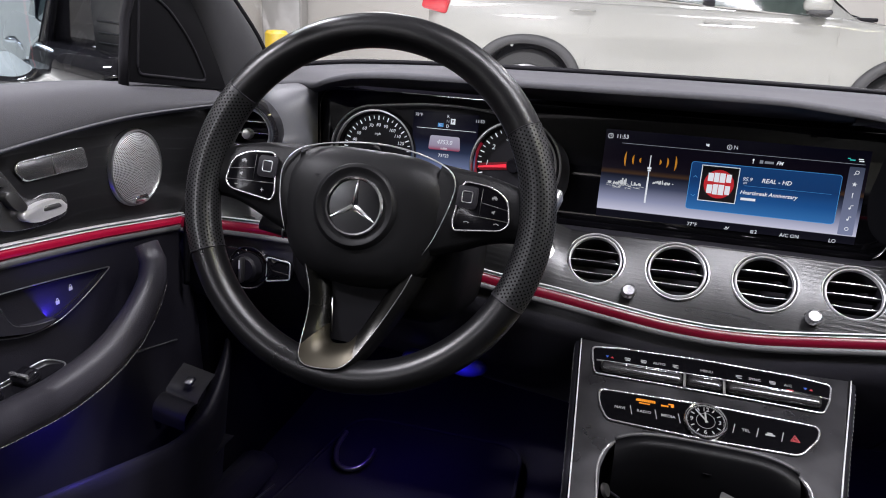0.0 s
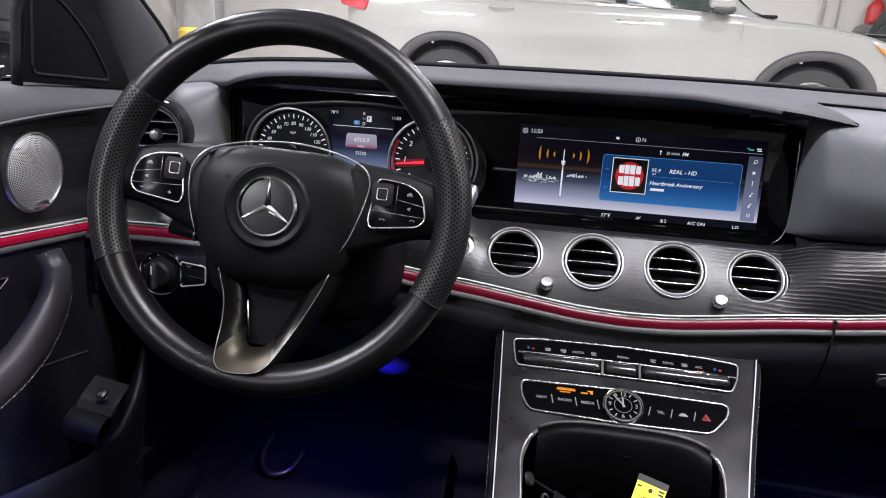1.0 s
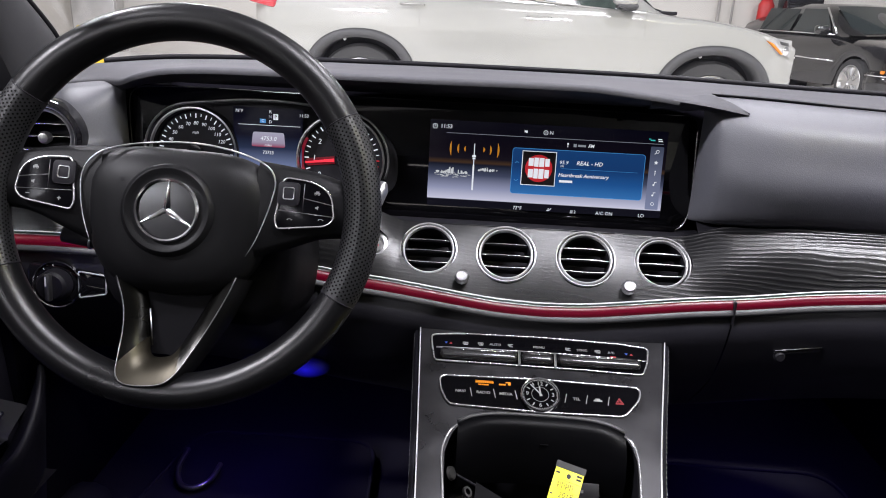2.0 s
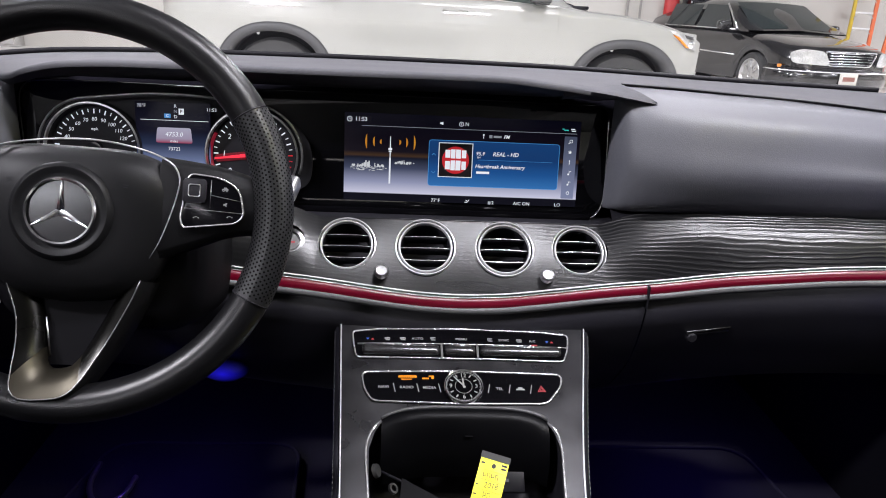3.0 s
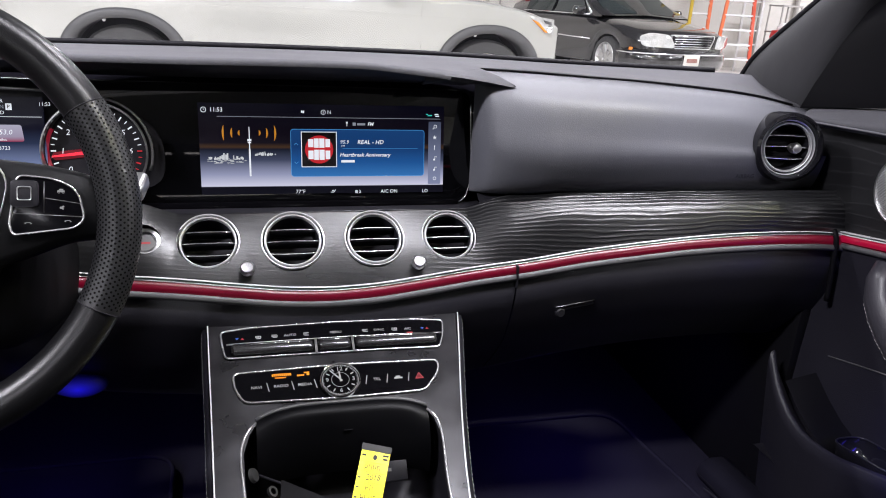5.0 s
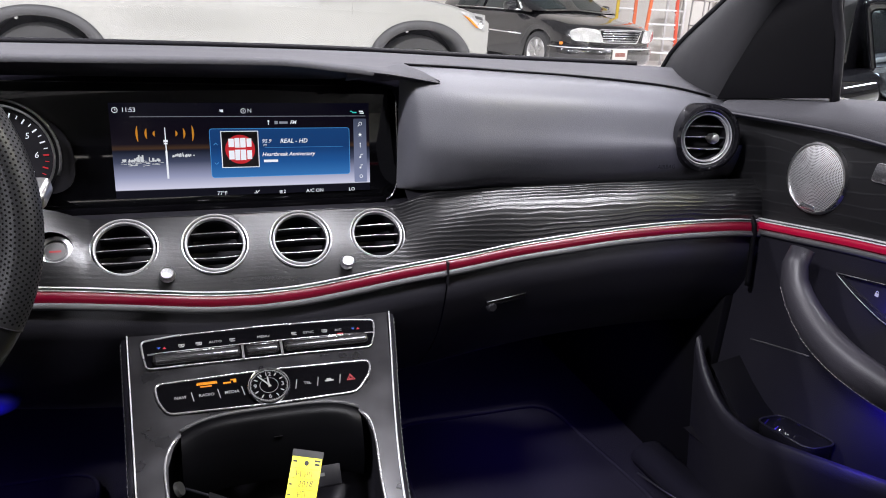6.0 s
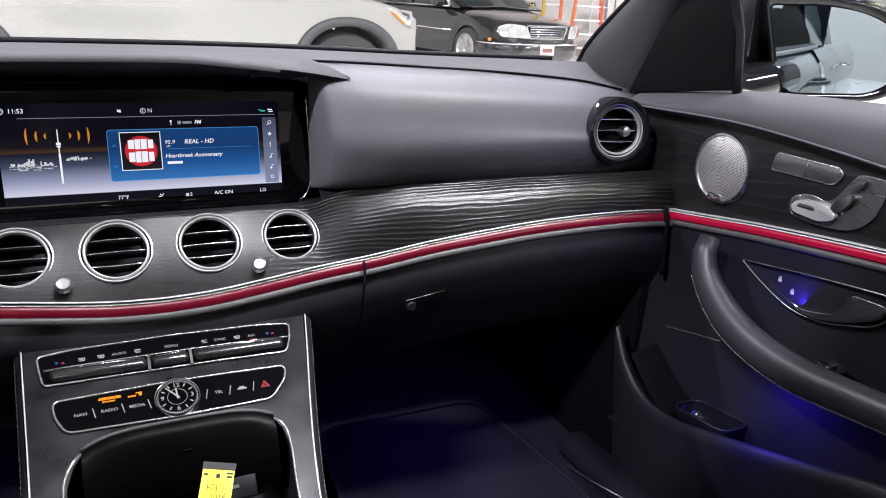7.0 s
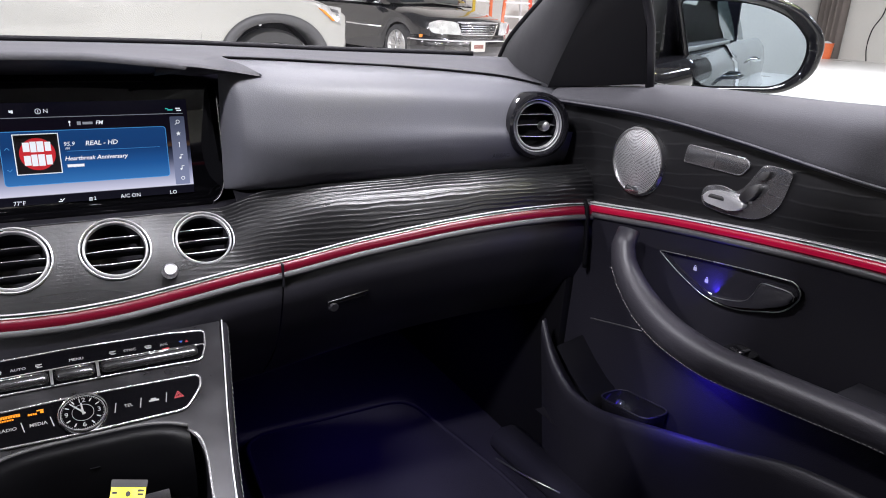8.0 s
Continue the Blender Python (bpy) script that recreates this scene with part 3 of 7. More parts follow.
def vent(r, label, outer=0.0):
    v = thing("air_vent", label, "air vent", "round air vents of the dashboard")
    if outer:
        part("housing", lathe([(outer, -0.045), (outer, 0.0), (outer * 0.97, 0.010), (outer * 0.88, 0.013), (r * 1.02, 0.006), (r, -0.002)], 48), M_PIANO, v, "glossy black collar")
    part("outer_ring", lathe([(r * 1.0, -0.004), (r * 1.0, 0.0025), (r * 0.985, 0.0042), (r * 0.958, 0.0038), (r * 0.948, 0.0005), (r * 0.946, -0.005)], 48), M_RING, v, "satin chrome ring")
    part("inner_ring", lathe([(r * 0.902, -0.005), (r * 0.900, 0.0018), (r * 0.888, 0.0034), (r * 0.868, 0.0040), (r * 0.842, 0.0034), (r * 0.828, 0.0018), (r * 0.820, -0.0015)], 48), M_RING, v)
    part("bowl", lathe([(r * 0.95, -0.0035), (r * 0.835, -0.0035), (r * 0.81, -0.006), (r * 0.78, -0.03), (0.0, -0.034)], 32), M_BLACK, v)
    for k, yy in enumerate((-0.40, 0.0, 0.40)):
        half = math.sqrt(0.815 ** 2 - yy * yy) * r
        pts = [(x, yy * r + 0.022 * r * (1 - (x / half) ** 2) * (1 if k else -1), -0.004) for x in span(-half, half, 9)]
        rows = [[(p[0], p[1] - 0.0011, -0.004), (p[0], p[1] + 0.0011, -0.0035), (p[0], p[1] + 0.002, -0.02), (p[0], p[1] - 0.002, -0.02)] for p in pts]
        slat = part("slat", grid(rows, False, True), M_BLACK, v)
        part("slat_edge", sweep([(p[0], p[1], -0.0032) for p in pts], 0.00085, 6), M_CHROME, slat, "chrome front edge")
    return v


v0 = vent(0.0375, "round air vent with chrome rings set in black wood")
VX = [(-0.146, 0.0375), (-0.0455, 0.039), (0.0565, 0.0385), (0.1545, 0.0365)]
v0.matrix_world = plane_frame((VX[0][0], 0.9262, 0.7825), W_X, W_Y)
for x, r in VX[1:]:
    copy_thing(v0, plane_frame((x, 0.9262, 0.7822), W_X, W_Y) @ Matrix.Diagonal((r / 0.0375,) * 3 + (1,)))
for s in (-1, 1):
    v = vent(0.0385, "round corner air vent with a glossy black collar", 0.0485)
    v.matrix_world = plane_frame((s * 0.630, 0.908, 0.9055), (1, -0.22 * s, 0), (0, 0.12, 1))
    part("vent_knob", lathe([(0.0, 0.019), (0.0058, 0.018), (0.0082, 0.012), (0.0068, 0.003), (0.0045, -0.003)], 9), M_SATIN, v, "small faceted chrome knob", m=T(0.006, 0.0, 0))
for x in (-0.1005, 0.108):
    k = thing("vent_dial", "small knurled chrome dial between the vents", "knob", "vent dials")
    part("neck", lathe([(0.0060, -0.004), (0.0060, 0.0), (0.0050, 0.002), (0.0050, 0.010), (0.0, 0.010)], 20), M_BLACK, k, "black neck")
    part("cap", lathe([(0.0058, 0.0085), (0.0084, 0.0095), (0.0090, 0.0110), (0.0086, 0.0125), (0.0092, 0.0145), (0.0086, 0.0180), (0.0070, 0.0205), (0.0062, 0.0200), (0.0, 0.0195)], 12), M_KNURL, k, "knurled satin cap", sharp=20)
    k.matrix_world = plane_frame((x, 0.9010, 0.7517), W_X, W_Y)

# ---- glass panel of the displays ----
ND_Y = (0, 0.14, 0.99)
PANEL = plane_frame((0.0, 0.990, 0.885), (1, 0, 0), ND_Y)
unit = thing("display_unit", "wide glossy black glass panel with the infotainment screen lit", "display")
unit.matrix_world = PANEL
part("glass_panel", prism(rounded([(-0.565, -0.074), (0.193, -0.074), (0.196, 0.078), (-0.565, 0.082)], [0.004, 0.026, 0.022, 0.03], 6), -0.02, -0.0005, 0.002), M_DGLASS, unit, "glossy black glass")
part("chrome_edge", sweep([(x, y, -0.0005) for x, y in smooth_path([(0.1945, 0.06), (0.196, 0.0), (0.1955, -0.045), (0.187, -0.068), (0.165, -0.0755), (0.10, -0.0760)], 50)], 0.0011, 6), M_CHROME, unit, "thin chrome edge")

part("frame_line", sweep([(x, y, 0.0004) for x, y in smooth_path([(-0.5575, -0.060), (-0.5585, 0.003), (-0.5605, 0.0536), (-0.5570, 0.0690), (-0.5464, 0.0775), (-0.50, 0.0800), (-0.44, 0.0805)], 40)], 0.0009, 6), M_GREYLIP, unit, "thin grey frame line")


def gradient(name, stops, lo, hi, strength, axis="Y"):
    """A lit screen picture: colour bands along one local axis."""
    m, t, b = nodes_of(name)
    N, L = t.nodes.new, t.links.new
    co, sp, mr, cr = N("ShaderNodeTexCoord"), N("ShaderNodeSeparateXYZ"), N("ShaderNodeMapRange"), N("ShaderNodeValToRGB")
    L(co.outputs["Object"], sp.inputs[0])
    mr.inputs["From Min"].default_value, mr.inputs["From Max"].default_value = lo, hi
    L(sp.outputs[axis], mr.inputs[0])
    L(mr.outputs[0], cr.inputs[0])
    els = cr.color_ramp.elements
    els[0].position, els[0].color = stops[0][0], (*stops[0][1], 1)
    els[1].position, els[1].color = stops[-1][0], (*stops[-1][1], 1)
    for p, c in stops[1:-1]:
        els.new(p).color = (*c, 1)
    L(cr.outputs[0], b.inputs["Emission Color"])
    b.inputs["Emission Strength"].default_value = strength
    b.inputs["Base Color"].default_value = (0.004, 0.004, 0.005, 1)
    b.inputs["Roughness"].default_value = 0.12
    b.inputs["Specular IOR Level"].default_value = 0.08
    return m


S_BG = gradient("screen_picture", [(0.0, (0.002, 0.002, 0.006)), (0.085, (0.002, 0.002, 0.006)), (0.09, (0.62, 0.62, 0.78)), (0.22, (0.30, 0.32, 0.48)), (0.38, (0.05, 0.06, 0.11)), (0.50, (0.006, 0.008, 0.018)), (0.525, (0.05, 0.025, 0.012)), (0.57, (0.006, 0.004, 0.008)), (1.0, (0.002, 0.002, 0.006))], -0.058, 0.056, 1.0)
S_CARD = gradient("screen_card", [(0.0, (0.035, 0.17, 0.46)), (0.30, (0.012, 0.085, 0.29)), (0.62, (0.006, 0.040, 0.15)), (1.0, (0.010, 0.050, 0.17))], -0.036, 0.025, 1.0)
S_SIDE = gradient("screen_side_bar", [(0.0, (0.22, 0.25, 0.40)), (1.0, (0.05, 0.06, 0.10))], -0.047, 0.036, 1.0)
S_WHITE = glow("screen_white", (0.75, 0.78, 0.85), 0.95)
S_DIM = glow("screen_grey", (0.30, 0.32, 0.38), 0.8)
S_CITY = glow("screen_city", (0.55, 0.57, 0.60), 0.9)
S_ORANGE = glow("screen_orange", (0.62, 0.25, 0.02), 0.8)
S_BLUE = glow("screen_blue", (0.05, 0.25, 0.6), 0.9)
S_CYAN = glow("screen_cyan", (0.05, 0.6, 0.6), 0.7)
S_RED = glow("screen_red", (0.55, 0.02, 0.03), 0.8)
S_BLACK = mat("screen_black", (0.01, 0.008, 0.01), 0.3)

scr = part("screen", rect(0.312, 0.114, 0.0015, -0.001, 0.0006), S_BG, unit, "lit screen with a radio page")
Z = 0.0010
part("status_line", rect(0.285, 0.0006, 0.01, 0.0395, Z), S_DIM, scr)
ring = lathe([(0.0026, Z), (0.0034, Z)], 20)
part("clock_icon", joined(moved(ring, T(-0.148, 0.0475, 0)), rect(0.0006, 0.002, -0.148, 0.0483, Z), rect(0.0016, 0.0006, -0.1474, 0.0475, Z)), S_WHITE, scr)
text("time_letters", "11:53", 0.0072, T(-0.1330, 0.0475, Z), S_WHITE, scr, bold=0.00008)
part("mute_icon", joined(moved(rect(0.005, 0.0009, 0, 0, Z), T(-0.028, 0.0465, 0) @ pose(0, 0, 0, 0, 0, -40)), rect(0.002, 0.002, -0.029, 0.0463, Z), rect(0.002, 0.0034, -0.027, 0.0463, Z)), S_WHITE, scr)
part("compass_icon", joined(moved(lathe([(0.0024, Z), (0.0031, Z)], 20), T(-0.002, 0.0462, 0)), rect(0.0008, 0.003, -0.002, 0.0462, Z)), S_WHITE, scr)
text("compass_letter", "N", 0.0068, T(0.0055, 0.0462, Z), S_WHITE, scr)
part("signal_icon", joined(rect(0.006, 0.0016, 0.138, 0.0440, Z), rect(0.003, 0.0012, 0.134, 0.0455, Z)), S_CYAN, scr)
part("network_icon", joined(rect(0.0055, 0.0014, 0.147, 0.0455, Z), rect(0.0055, 0.0014, 0.148, 0.0432, Z)), S_WHITE, scr)
part("antenna_icon", joined(rect(0.0009, 0.006, 0.028, 0.0317, Z), rect(0.0022, 0.0022, 0.028, 0.0335, Z)), S_WHITE, scr)
part("source_bars", joined(rect(0.004, 0.004, 0.0375, 0.0317, Z), rect(0.0105, 0.0028, 0.0465, 0.0316, Z)), S_DIM, scr)
text("band_letters", "FM", 0.0060, T(0.0585, 0.0317, Z), S_WHITE, scr, shear=0.25, bold=0.0002)
# city and tower picture
rng = random.Random(4)
bits = []
for k in range(34):
    u = rng.uniform(-0.144, -0.100)
    h = 0.0024 + 0.0110 * max(0, 1 - abs(u + 0.1195) / 0.012) * rng.uniform(0.30, 1.0)
    bits.append(rect(rng.uniform(0.0010, 0.0024), h, u, -0.0135 + h / 2 + rng.uniform(-0.001, 0.001), Z + 0.000004 * k))
for k in range(60):
    a = rng.uniform(0, 6.283)
    q = math.sqrt(rng.random())
    bits.append(rect(rng.uniform(0.0015, 0.0040), rng.uniform(0.0003, 0.0007), -0.1225 + 0.024 * q * math.cos(a), -0.0150 + 0.0042 * q * math.sin(a), Z + 0.000004 * (k + 40)))
for k in range(40):
    u = rng.uniform(-0.088, -0.063)
    h = 0.0010 + 0.0044 * rng.random() * max(0, 1 - abs(u + 0.076) / 0.012)
    bits.append(rect(rng.uniform(0.0008, 0.0018), h, u, -0.0085 + h / 2 + rng.uniform(-0.001, 0.001), Z + 0.000004 * k))
tagged(part("city_picture", joined(*bits), S_CITY, scr), kind="stuff")
part("tower_picture", joined(rect(0.0012, 0.030, -0.0945, 0.012, Z), rect(0.0022, 0.034, -0.0945, -0.018, Z + 0.0002), rect(0.005, 0.0028, -0.0945, 0.0105, Z + 0.0004), rect(0.0042, 0.0016, -0.0945, 0.0075, Z + 0.0004)), S_WHITE, scr)
for d, h in ((0.011, 0.0035), (0.020, 0.0065), (0.030, 0.010)):
    for s in (-1, 1):
        pts = [(-0.0945 + s * (d + 0.0018 * math.cos(a)), 0.0195 + h * math.sin(a), Z) for a in span(-1.2, 1.2, 9)]
        part("wave_picture", sweep(pts, [0.0003 + 0.0011 * math.cos(a * 1.2) ** 2 for a in span(-1.2, 1.2, 9)], 5, flat=0.1), S_ORANGE, scr)
part("station_card", prism(rounded([(-0.0435, -0.0355), (0.1305, -0.0355), (0.1305, 0.0245), (-0.0435, 0.0245)], 0.004), 0.0004, Z), S_CARD, scr, "blue station card")
part("card_outline", sweep([(x, y, Z) for x, y in rounded([(-0.0435, -0.0355), (0.1305, -0.0355), (0.1305, 0.0245), (-0.0435, 0.0245)], 0.004)], 0.0004, 5, loop=True), S_BLUE, scr)
for yy, s in ((0.006, 1), (-0.018, -1)):
    part("card_arrow", sweep([(-0.0393, yy - s * 0.0012, Z + 0.0003), (-0.0370, yy + s * 0.0012, Z + 0.0003), (-0.0347, yy - s * 0.0012, Z + 0.0003)], 0.0004, 5), S_BLUE, scr)
part("cover_border", rect(0.0455, 0.0455, -0.0080, -0.0010, Z + 0.0003), S_WHITE, scr)
part("cover_ground", rect(0.0435, 0.0435, -0.0080, -0.0010, Z + 0.0006), S_BLACK, scr)
part("cover_disc", lathe([(0.0, Z + 0.0009), (0.0180, Z + 0.0009)], 32), S_RED, scr, m=T(-0.008, -0.001, 0))
for k, (w, g) in enumerate(((0.0052, -0.0115), (0.0045, -0.0045), (0.0052, 0.0025), (0.0045, 0.0100))):
    part("cover_bar", rect(w + 0.0014, 0.0118 - 0.0015 * (k in (0, 3)), -0.008 + g + 0.001, 0.0072, Z + 0.0012), S_WHITE, scr)
    part("cover_bar", rect(w + 0.0014, 0.0130 - 0.0020 * (k in (0, 3)), -0.008 + g + 0.001, -0.0078, Z + 0.0012), S_WHITE, scr)
text("frequency_letters", "95.9", 0.0068, T(0.0245, 0.0085, Z + 0.0003), S_WHITE, scr, shear=0.2)
text("frequency_unit", "FM", 0.0036, T(0.0225, 0.0035, Z + 0.0003), S_WHITE, scr, shear=0.2)
text("station_letters", "REAL - HD", 0.0075, T(0.0585, 0.0085, Z + 0.0003), S_WHITE, scr, shear=0.2, bold=0.0001)
part("card_line", rect(0.100, 0.0004, 0.0720, 0.0005, Z + 0.0003), S_BLUE, scr)
text("title_letters", "Heartbreak Anniversary", 0.0068, T(0.0515, -0.0080, Z + 0.0003), S_WHITE, scr, shear=0.25, bold=0.0001)
part("artist_bars", rect(0.0175, 0.0032, 0.0290, -0.0162, Z + 0.0003), S_WHITE, scr)
part("side_bar", prism(rounded([(0.1365, -0.047), (0.1535, -0.047), (0.1535, 0.036), (0.1365, 0.036)], 0.0015), 0.0004, Z), S_SIDE, scr)
for k in range(6):
    yy = 0.029 - k * 0.0138
    c = T(0.145, yy, Z + 0.0003)
    if k in (0, 5):
        b = moved(lathe([(0.0016, 0), (0.0023, 0)], 16), T(0.0006, 0.0006, 0))
        if k == 0:
            b = joined(b, moved(rect(0.003, 0.0008), T(-0.0018, -0.0018, 0) @ pose(0, 0, 0, 0, 0, 45)))
    elif k == 1:
        star = [(0.003 * (1 if j % 2 == 0 else 0.45) * math.sin(j * math.pi / 5), 0.003 * (1 if j % 2 == 0 else 0.45) * math.cos(j * math.pi / 5)) for j in range(10)]
        b = prism(star, -0.0002, 0)
    elif k == 2:
        b = joined(rect(0.0008, 0.0058), rect(0.0014, 0.0014, 0, 0.0026, 0.0001))
    else:
        b = joined(rect(0.0007, 0.0042, 0.0006, 0.0002), moved(lathe([(0.0, 0), (0.0013, 0)], 12), T(-0.0004, -0.0018, 0.0001)), rect(0.0022, 0.0008, 0.0022, 0.0019, 0.0001))
    part("side_icon", b, S_WHITE, scr, m=c)
text("left_temperature", "77°F", 0.0066, T(-0.0325, -0.0555, Z), S_WHITE, scr)
part("airflow_icon", joined(rect(0.004, 0.0008, 0.0, 0, Z), moved(rect(0.004, 0.0008, 0, 0, Z), T(0.003, 0.0018, 0) @ pose(0, 0, 0, 0, 0, 50)), moved(lathe([(0, Z), (0.0009, Z)], 10), T(0.0005, 0.0022, 0))), S_WHITE, scr, m=T(0.0085, -0.0565, 0))
text("fan_letters", "2", 0.0060, T(0.0445, -0.0562, Z), S_WHITE, scr)
part("fan_icon", joined(rect(0.0036, 0.0008, 0, 0.0012, Z), rect(0.0036, 0.0008, 0, -0.0002, Z), rect(0.0036, 0.0008, 0, -0.0016, Z)), S_WHITE, scr, m=T(0.0400, -0.0562, 0))
text("cooling_letters", "A/C ON", 0.0064, T(0.0835, -0.0562, Z), S_WHITE, scr)
text("right_temperature", "LO", 0.0064, T(0.1325, -0.0562, Z), S_WHITE, scr)

# ---- instrument cluster ----
clus = thing("instrument_cluster", "lit instrument cluster with two round dials and a small screen", "instrument cluster")
clus.matrix_world = plane_frame((-0.367, 0.968, 0.890), (1, 0, 0), ND_Y)
S_CL = gradient("cluster_picture", [(0.0, (0.40, 0.46, 0.68)), (0.25, (0.16, 0.20, 0.36)), (0.45, (0.02, 0.03, 0.07)), (0.6, (0.003, 0.003, 0.012)), (1.0, (0.002, 0.002, 0.005))], -0.045, 0.065, 1.0)
part("cluster_face", prism(rounded([(-0.172, -0.05), (0.172, -0.05), (0.172, 0.02), (0.10, 0.064), (-0.10, 0.064), (-0.172, 0.02)], 0.03, 6), -0.020, -0.0125), M_BLACK, clus)
csc = part("centre_screen", prism([(-0.045, -0.045), (0.045, -0.045), (0.046, 0.057), (-0.046, 0.057)], -0.006, -0.004), S_CL, clus, "dark blue lit centre screen")
text("outside_temperature", "78°F", 0.0058, T(-0.038, 0.0515, -0.0035), S_WHITE, csc)
text("gear_letters", "R", 0.0058, T(0.0035, 0.0520, -0.0035), S_WHITE, csc)
text("gear_letters", "N", 0.0058, T(0.0035, 0.0455, -0.0035), S_DIM, csc)
text("gear_letters", "D", 0.0058, T(0.0035, 0.0390, -0.0035), S_WHITE, csc)
part("gear_frame", rect(0.0065, 0.0075, 0.0105, 0.0457, -0.0036), S_WHITE, csc)
text("gear_selected", "P", 0.0058, T(0.0105, 0.0457, -0.0032), S_BLACK, csc, bold=0.0001)
part("mode_plate", rect(0.0078, 0.0052, -0.0065, 0.0400, -0.0036), S_BLUE, csc)
text("mode_letter", "C", 0.0050, T(-0.0065, 0.0400, -0.0032), S_WHITE, csc)
text("cluster_time", "11:53", 0.0058, T(0.0480, 0.0490, -0.0025), S_WHITE, csc)
part("cluster_line", rect(0.083, 0.0006, 0.002, 0.0345, -0.0035), S_WHITE, csc)
part("odometer_card", prism(rounded([(-0.0215, 0.0065), (0.0235, 0.0065), (0.0215, 0.0255), (-0.0195, 0.0255)], 0.003), -0.004, -0.0032), gradient("odometer_picture", [(0.0, (0.40, 0.05, 0.10)), (0.12, (0.34, 0.17, 0.27)), (0.3, (0.38, 0.33, 0.46)), (1.0, (0.46, 0.44, 0.58))], 0.0065, 0.0255, 0.9), csc, "pale violet trip card")
text("trip_letters", "4753.0", 0.0080, T(0.001, 0.0170, -0.0026), S_WHITE, csc, shear=0.2)
text("trip_unit", "miles", 0.0046, T(0.001, 0.0088, -0.0026), S_WHITE, csc)
text("total_letters", "73723", 0.0060, T(0.001, -0.001, -0.0030), S_WHITE, csc)


def dial(cx, cy, R, marks, a0, a1, nums, needle, nred):
    """A dial with its scale from angle a0 to a1, clockwise."""
    c = T(cx, cy, 0)
    d = part("dial", lathe([(0.0, -0.010), (R * 0.93, -0.010), (R * 0.94, -0.004), (R, 0.003), (R * 1.03, -0.002), (R * 1.03, -0.012)], 56), M_BLACK, clus, "round black dial", m=c)
    part("dial_ring", lathe([(R * 0.955, -0.001), (R * 0.975, 0.0034), (R * 1.005, 0.0030), (R * 1.015, -0.001)], 56), M_SATIN, d, "silver ring", m=c)
    ticks, red = [], []
    for k in range(marks + 1):
        a = radians(a0 + (a1 - a0) * k / marks)
        big = k % 2 == 0
        L = 0.10 if big else 0.07
        b = moved(rect(R * L, 0.0016 if big else 0.0010, R * (0.86 - L / 2), 0, -0.0092), c @ pose(0, 0, 0, 0, 0, math.degrees(a)))
        (red if k >= nred else ticks).append(b)
    part("scale", joined(*ticks), S_WHITE, d)
    if red:
        part("red_scale", joined(*red), S_RED, d)
    for f, w in nums:
        a = radians(a0 + (a1 - a0) * f)
        text("dial_letters", w, 0.0066 if len(w) > 1 else 0.0095, c @ T(R * 0.64 * math.cos(a), R * 0.64 * math.sin(a), -0.0090), S_WHITE, d, shear=0.15)
    a = radians(needle)
    nd = prism([(0.004, -0.0022), (R * 0.84, -0.0009), (R * 0.84, 0.0009), (0.004, 0.0022)], -0.0085, -0.0072)
    part("needle", nd, S_NEEDLE, d, "glowing red needle", m=c @ pose(0, 0, 0, 0, 0, needle))
    # wider emissive plate that paints the needle's red halo onto the dial
    if nred < 90:
        part("painted_needle_halo", prism([(0.002, -0.0050), (R * 0.80, -0.0048), (R * 0.87, 0.0), (R * 0.80, 0.0048), (0.002, 0.0050)], -0.0095, -0.0091), S_HALO, d, m=c @ pose(0, 0, 0, 0, 0, needle))
    part("needle_hub", lathe([(0.0, -0.003), (0.009, -0.0035), (0.0105, -0.008)], 24), M_PIANO, d, m=c)
    # emissive arc that paints the red glow along the dial's left edge
    if nred < 90:
        part("dial_glow", grid([[(R * q * math.cos(radians(a)), R * q * math.sin(radians(a)), z) for q, z in ((0.88, -0.0080), (0.945, -0.0040))] for a in span(150, 262, 24)]), S_DIALRED, d, m=c)
    return d


S_NEEDLE = glow("needle_red", (1.0, 0.03, 0.06), 1.2)
# colours of the painted red glow and halo
S_DIALRED = glow("dial_red_glow", (0.34, 0.0, 0.02), 0.40)
S_HALO = glow("painted_needle_halo", (0.30, 0.0, 0.015), 0.30)
speeds = [str(v) for v in range(0, 170, 10)]
dial(-0.098, -0.005, 0.0580, 32, 225, -45, [(k / 16, speeds[k]) for k in range(16) if k % 2 == 0 or 5 <= k <= 12], 225, 99)
text("dial_unit", "mph", 0.0050, T(-0.098, 0.020, -0.0085), S_WHITE, clus)
dial(0.098, -0.005, 0.0580, 28, 215, -35, [(k / 7, str(k)) for k in range(8)], 187, 24)
# raised brow that runs round the dials
brow = [(-0.098 + 0.0635 * math.cos(a), -0.005 + 0.0635 * math.sin(a), 0.004) for a in span(radians(200), radians(95), 16)]
brow += [(x, 0.0585 + 0.0080 * (1 - (x / 0.09) ** 2), 0.004) for x in span(-0.07, 0.07, 10)]
brow += [(0.098 + 0.0635 * math.cos(a), -0.005 + 0.0635 * math.sin(a), 0.004) for a in span(radians(85), radians(-20), 16)]
part("brow", sweep(brow, 0.0016, 6), M_DSATIN, clus, "thin grey brow line")

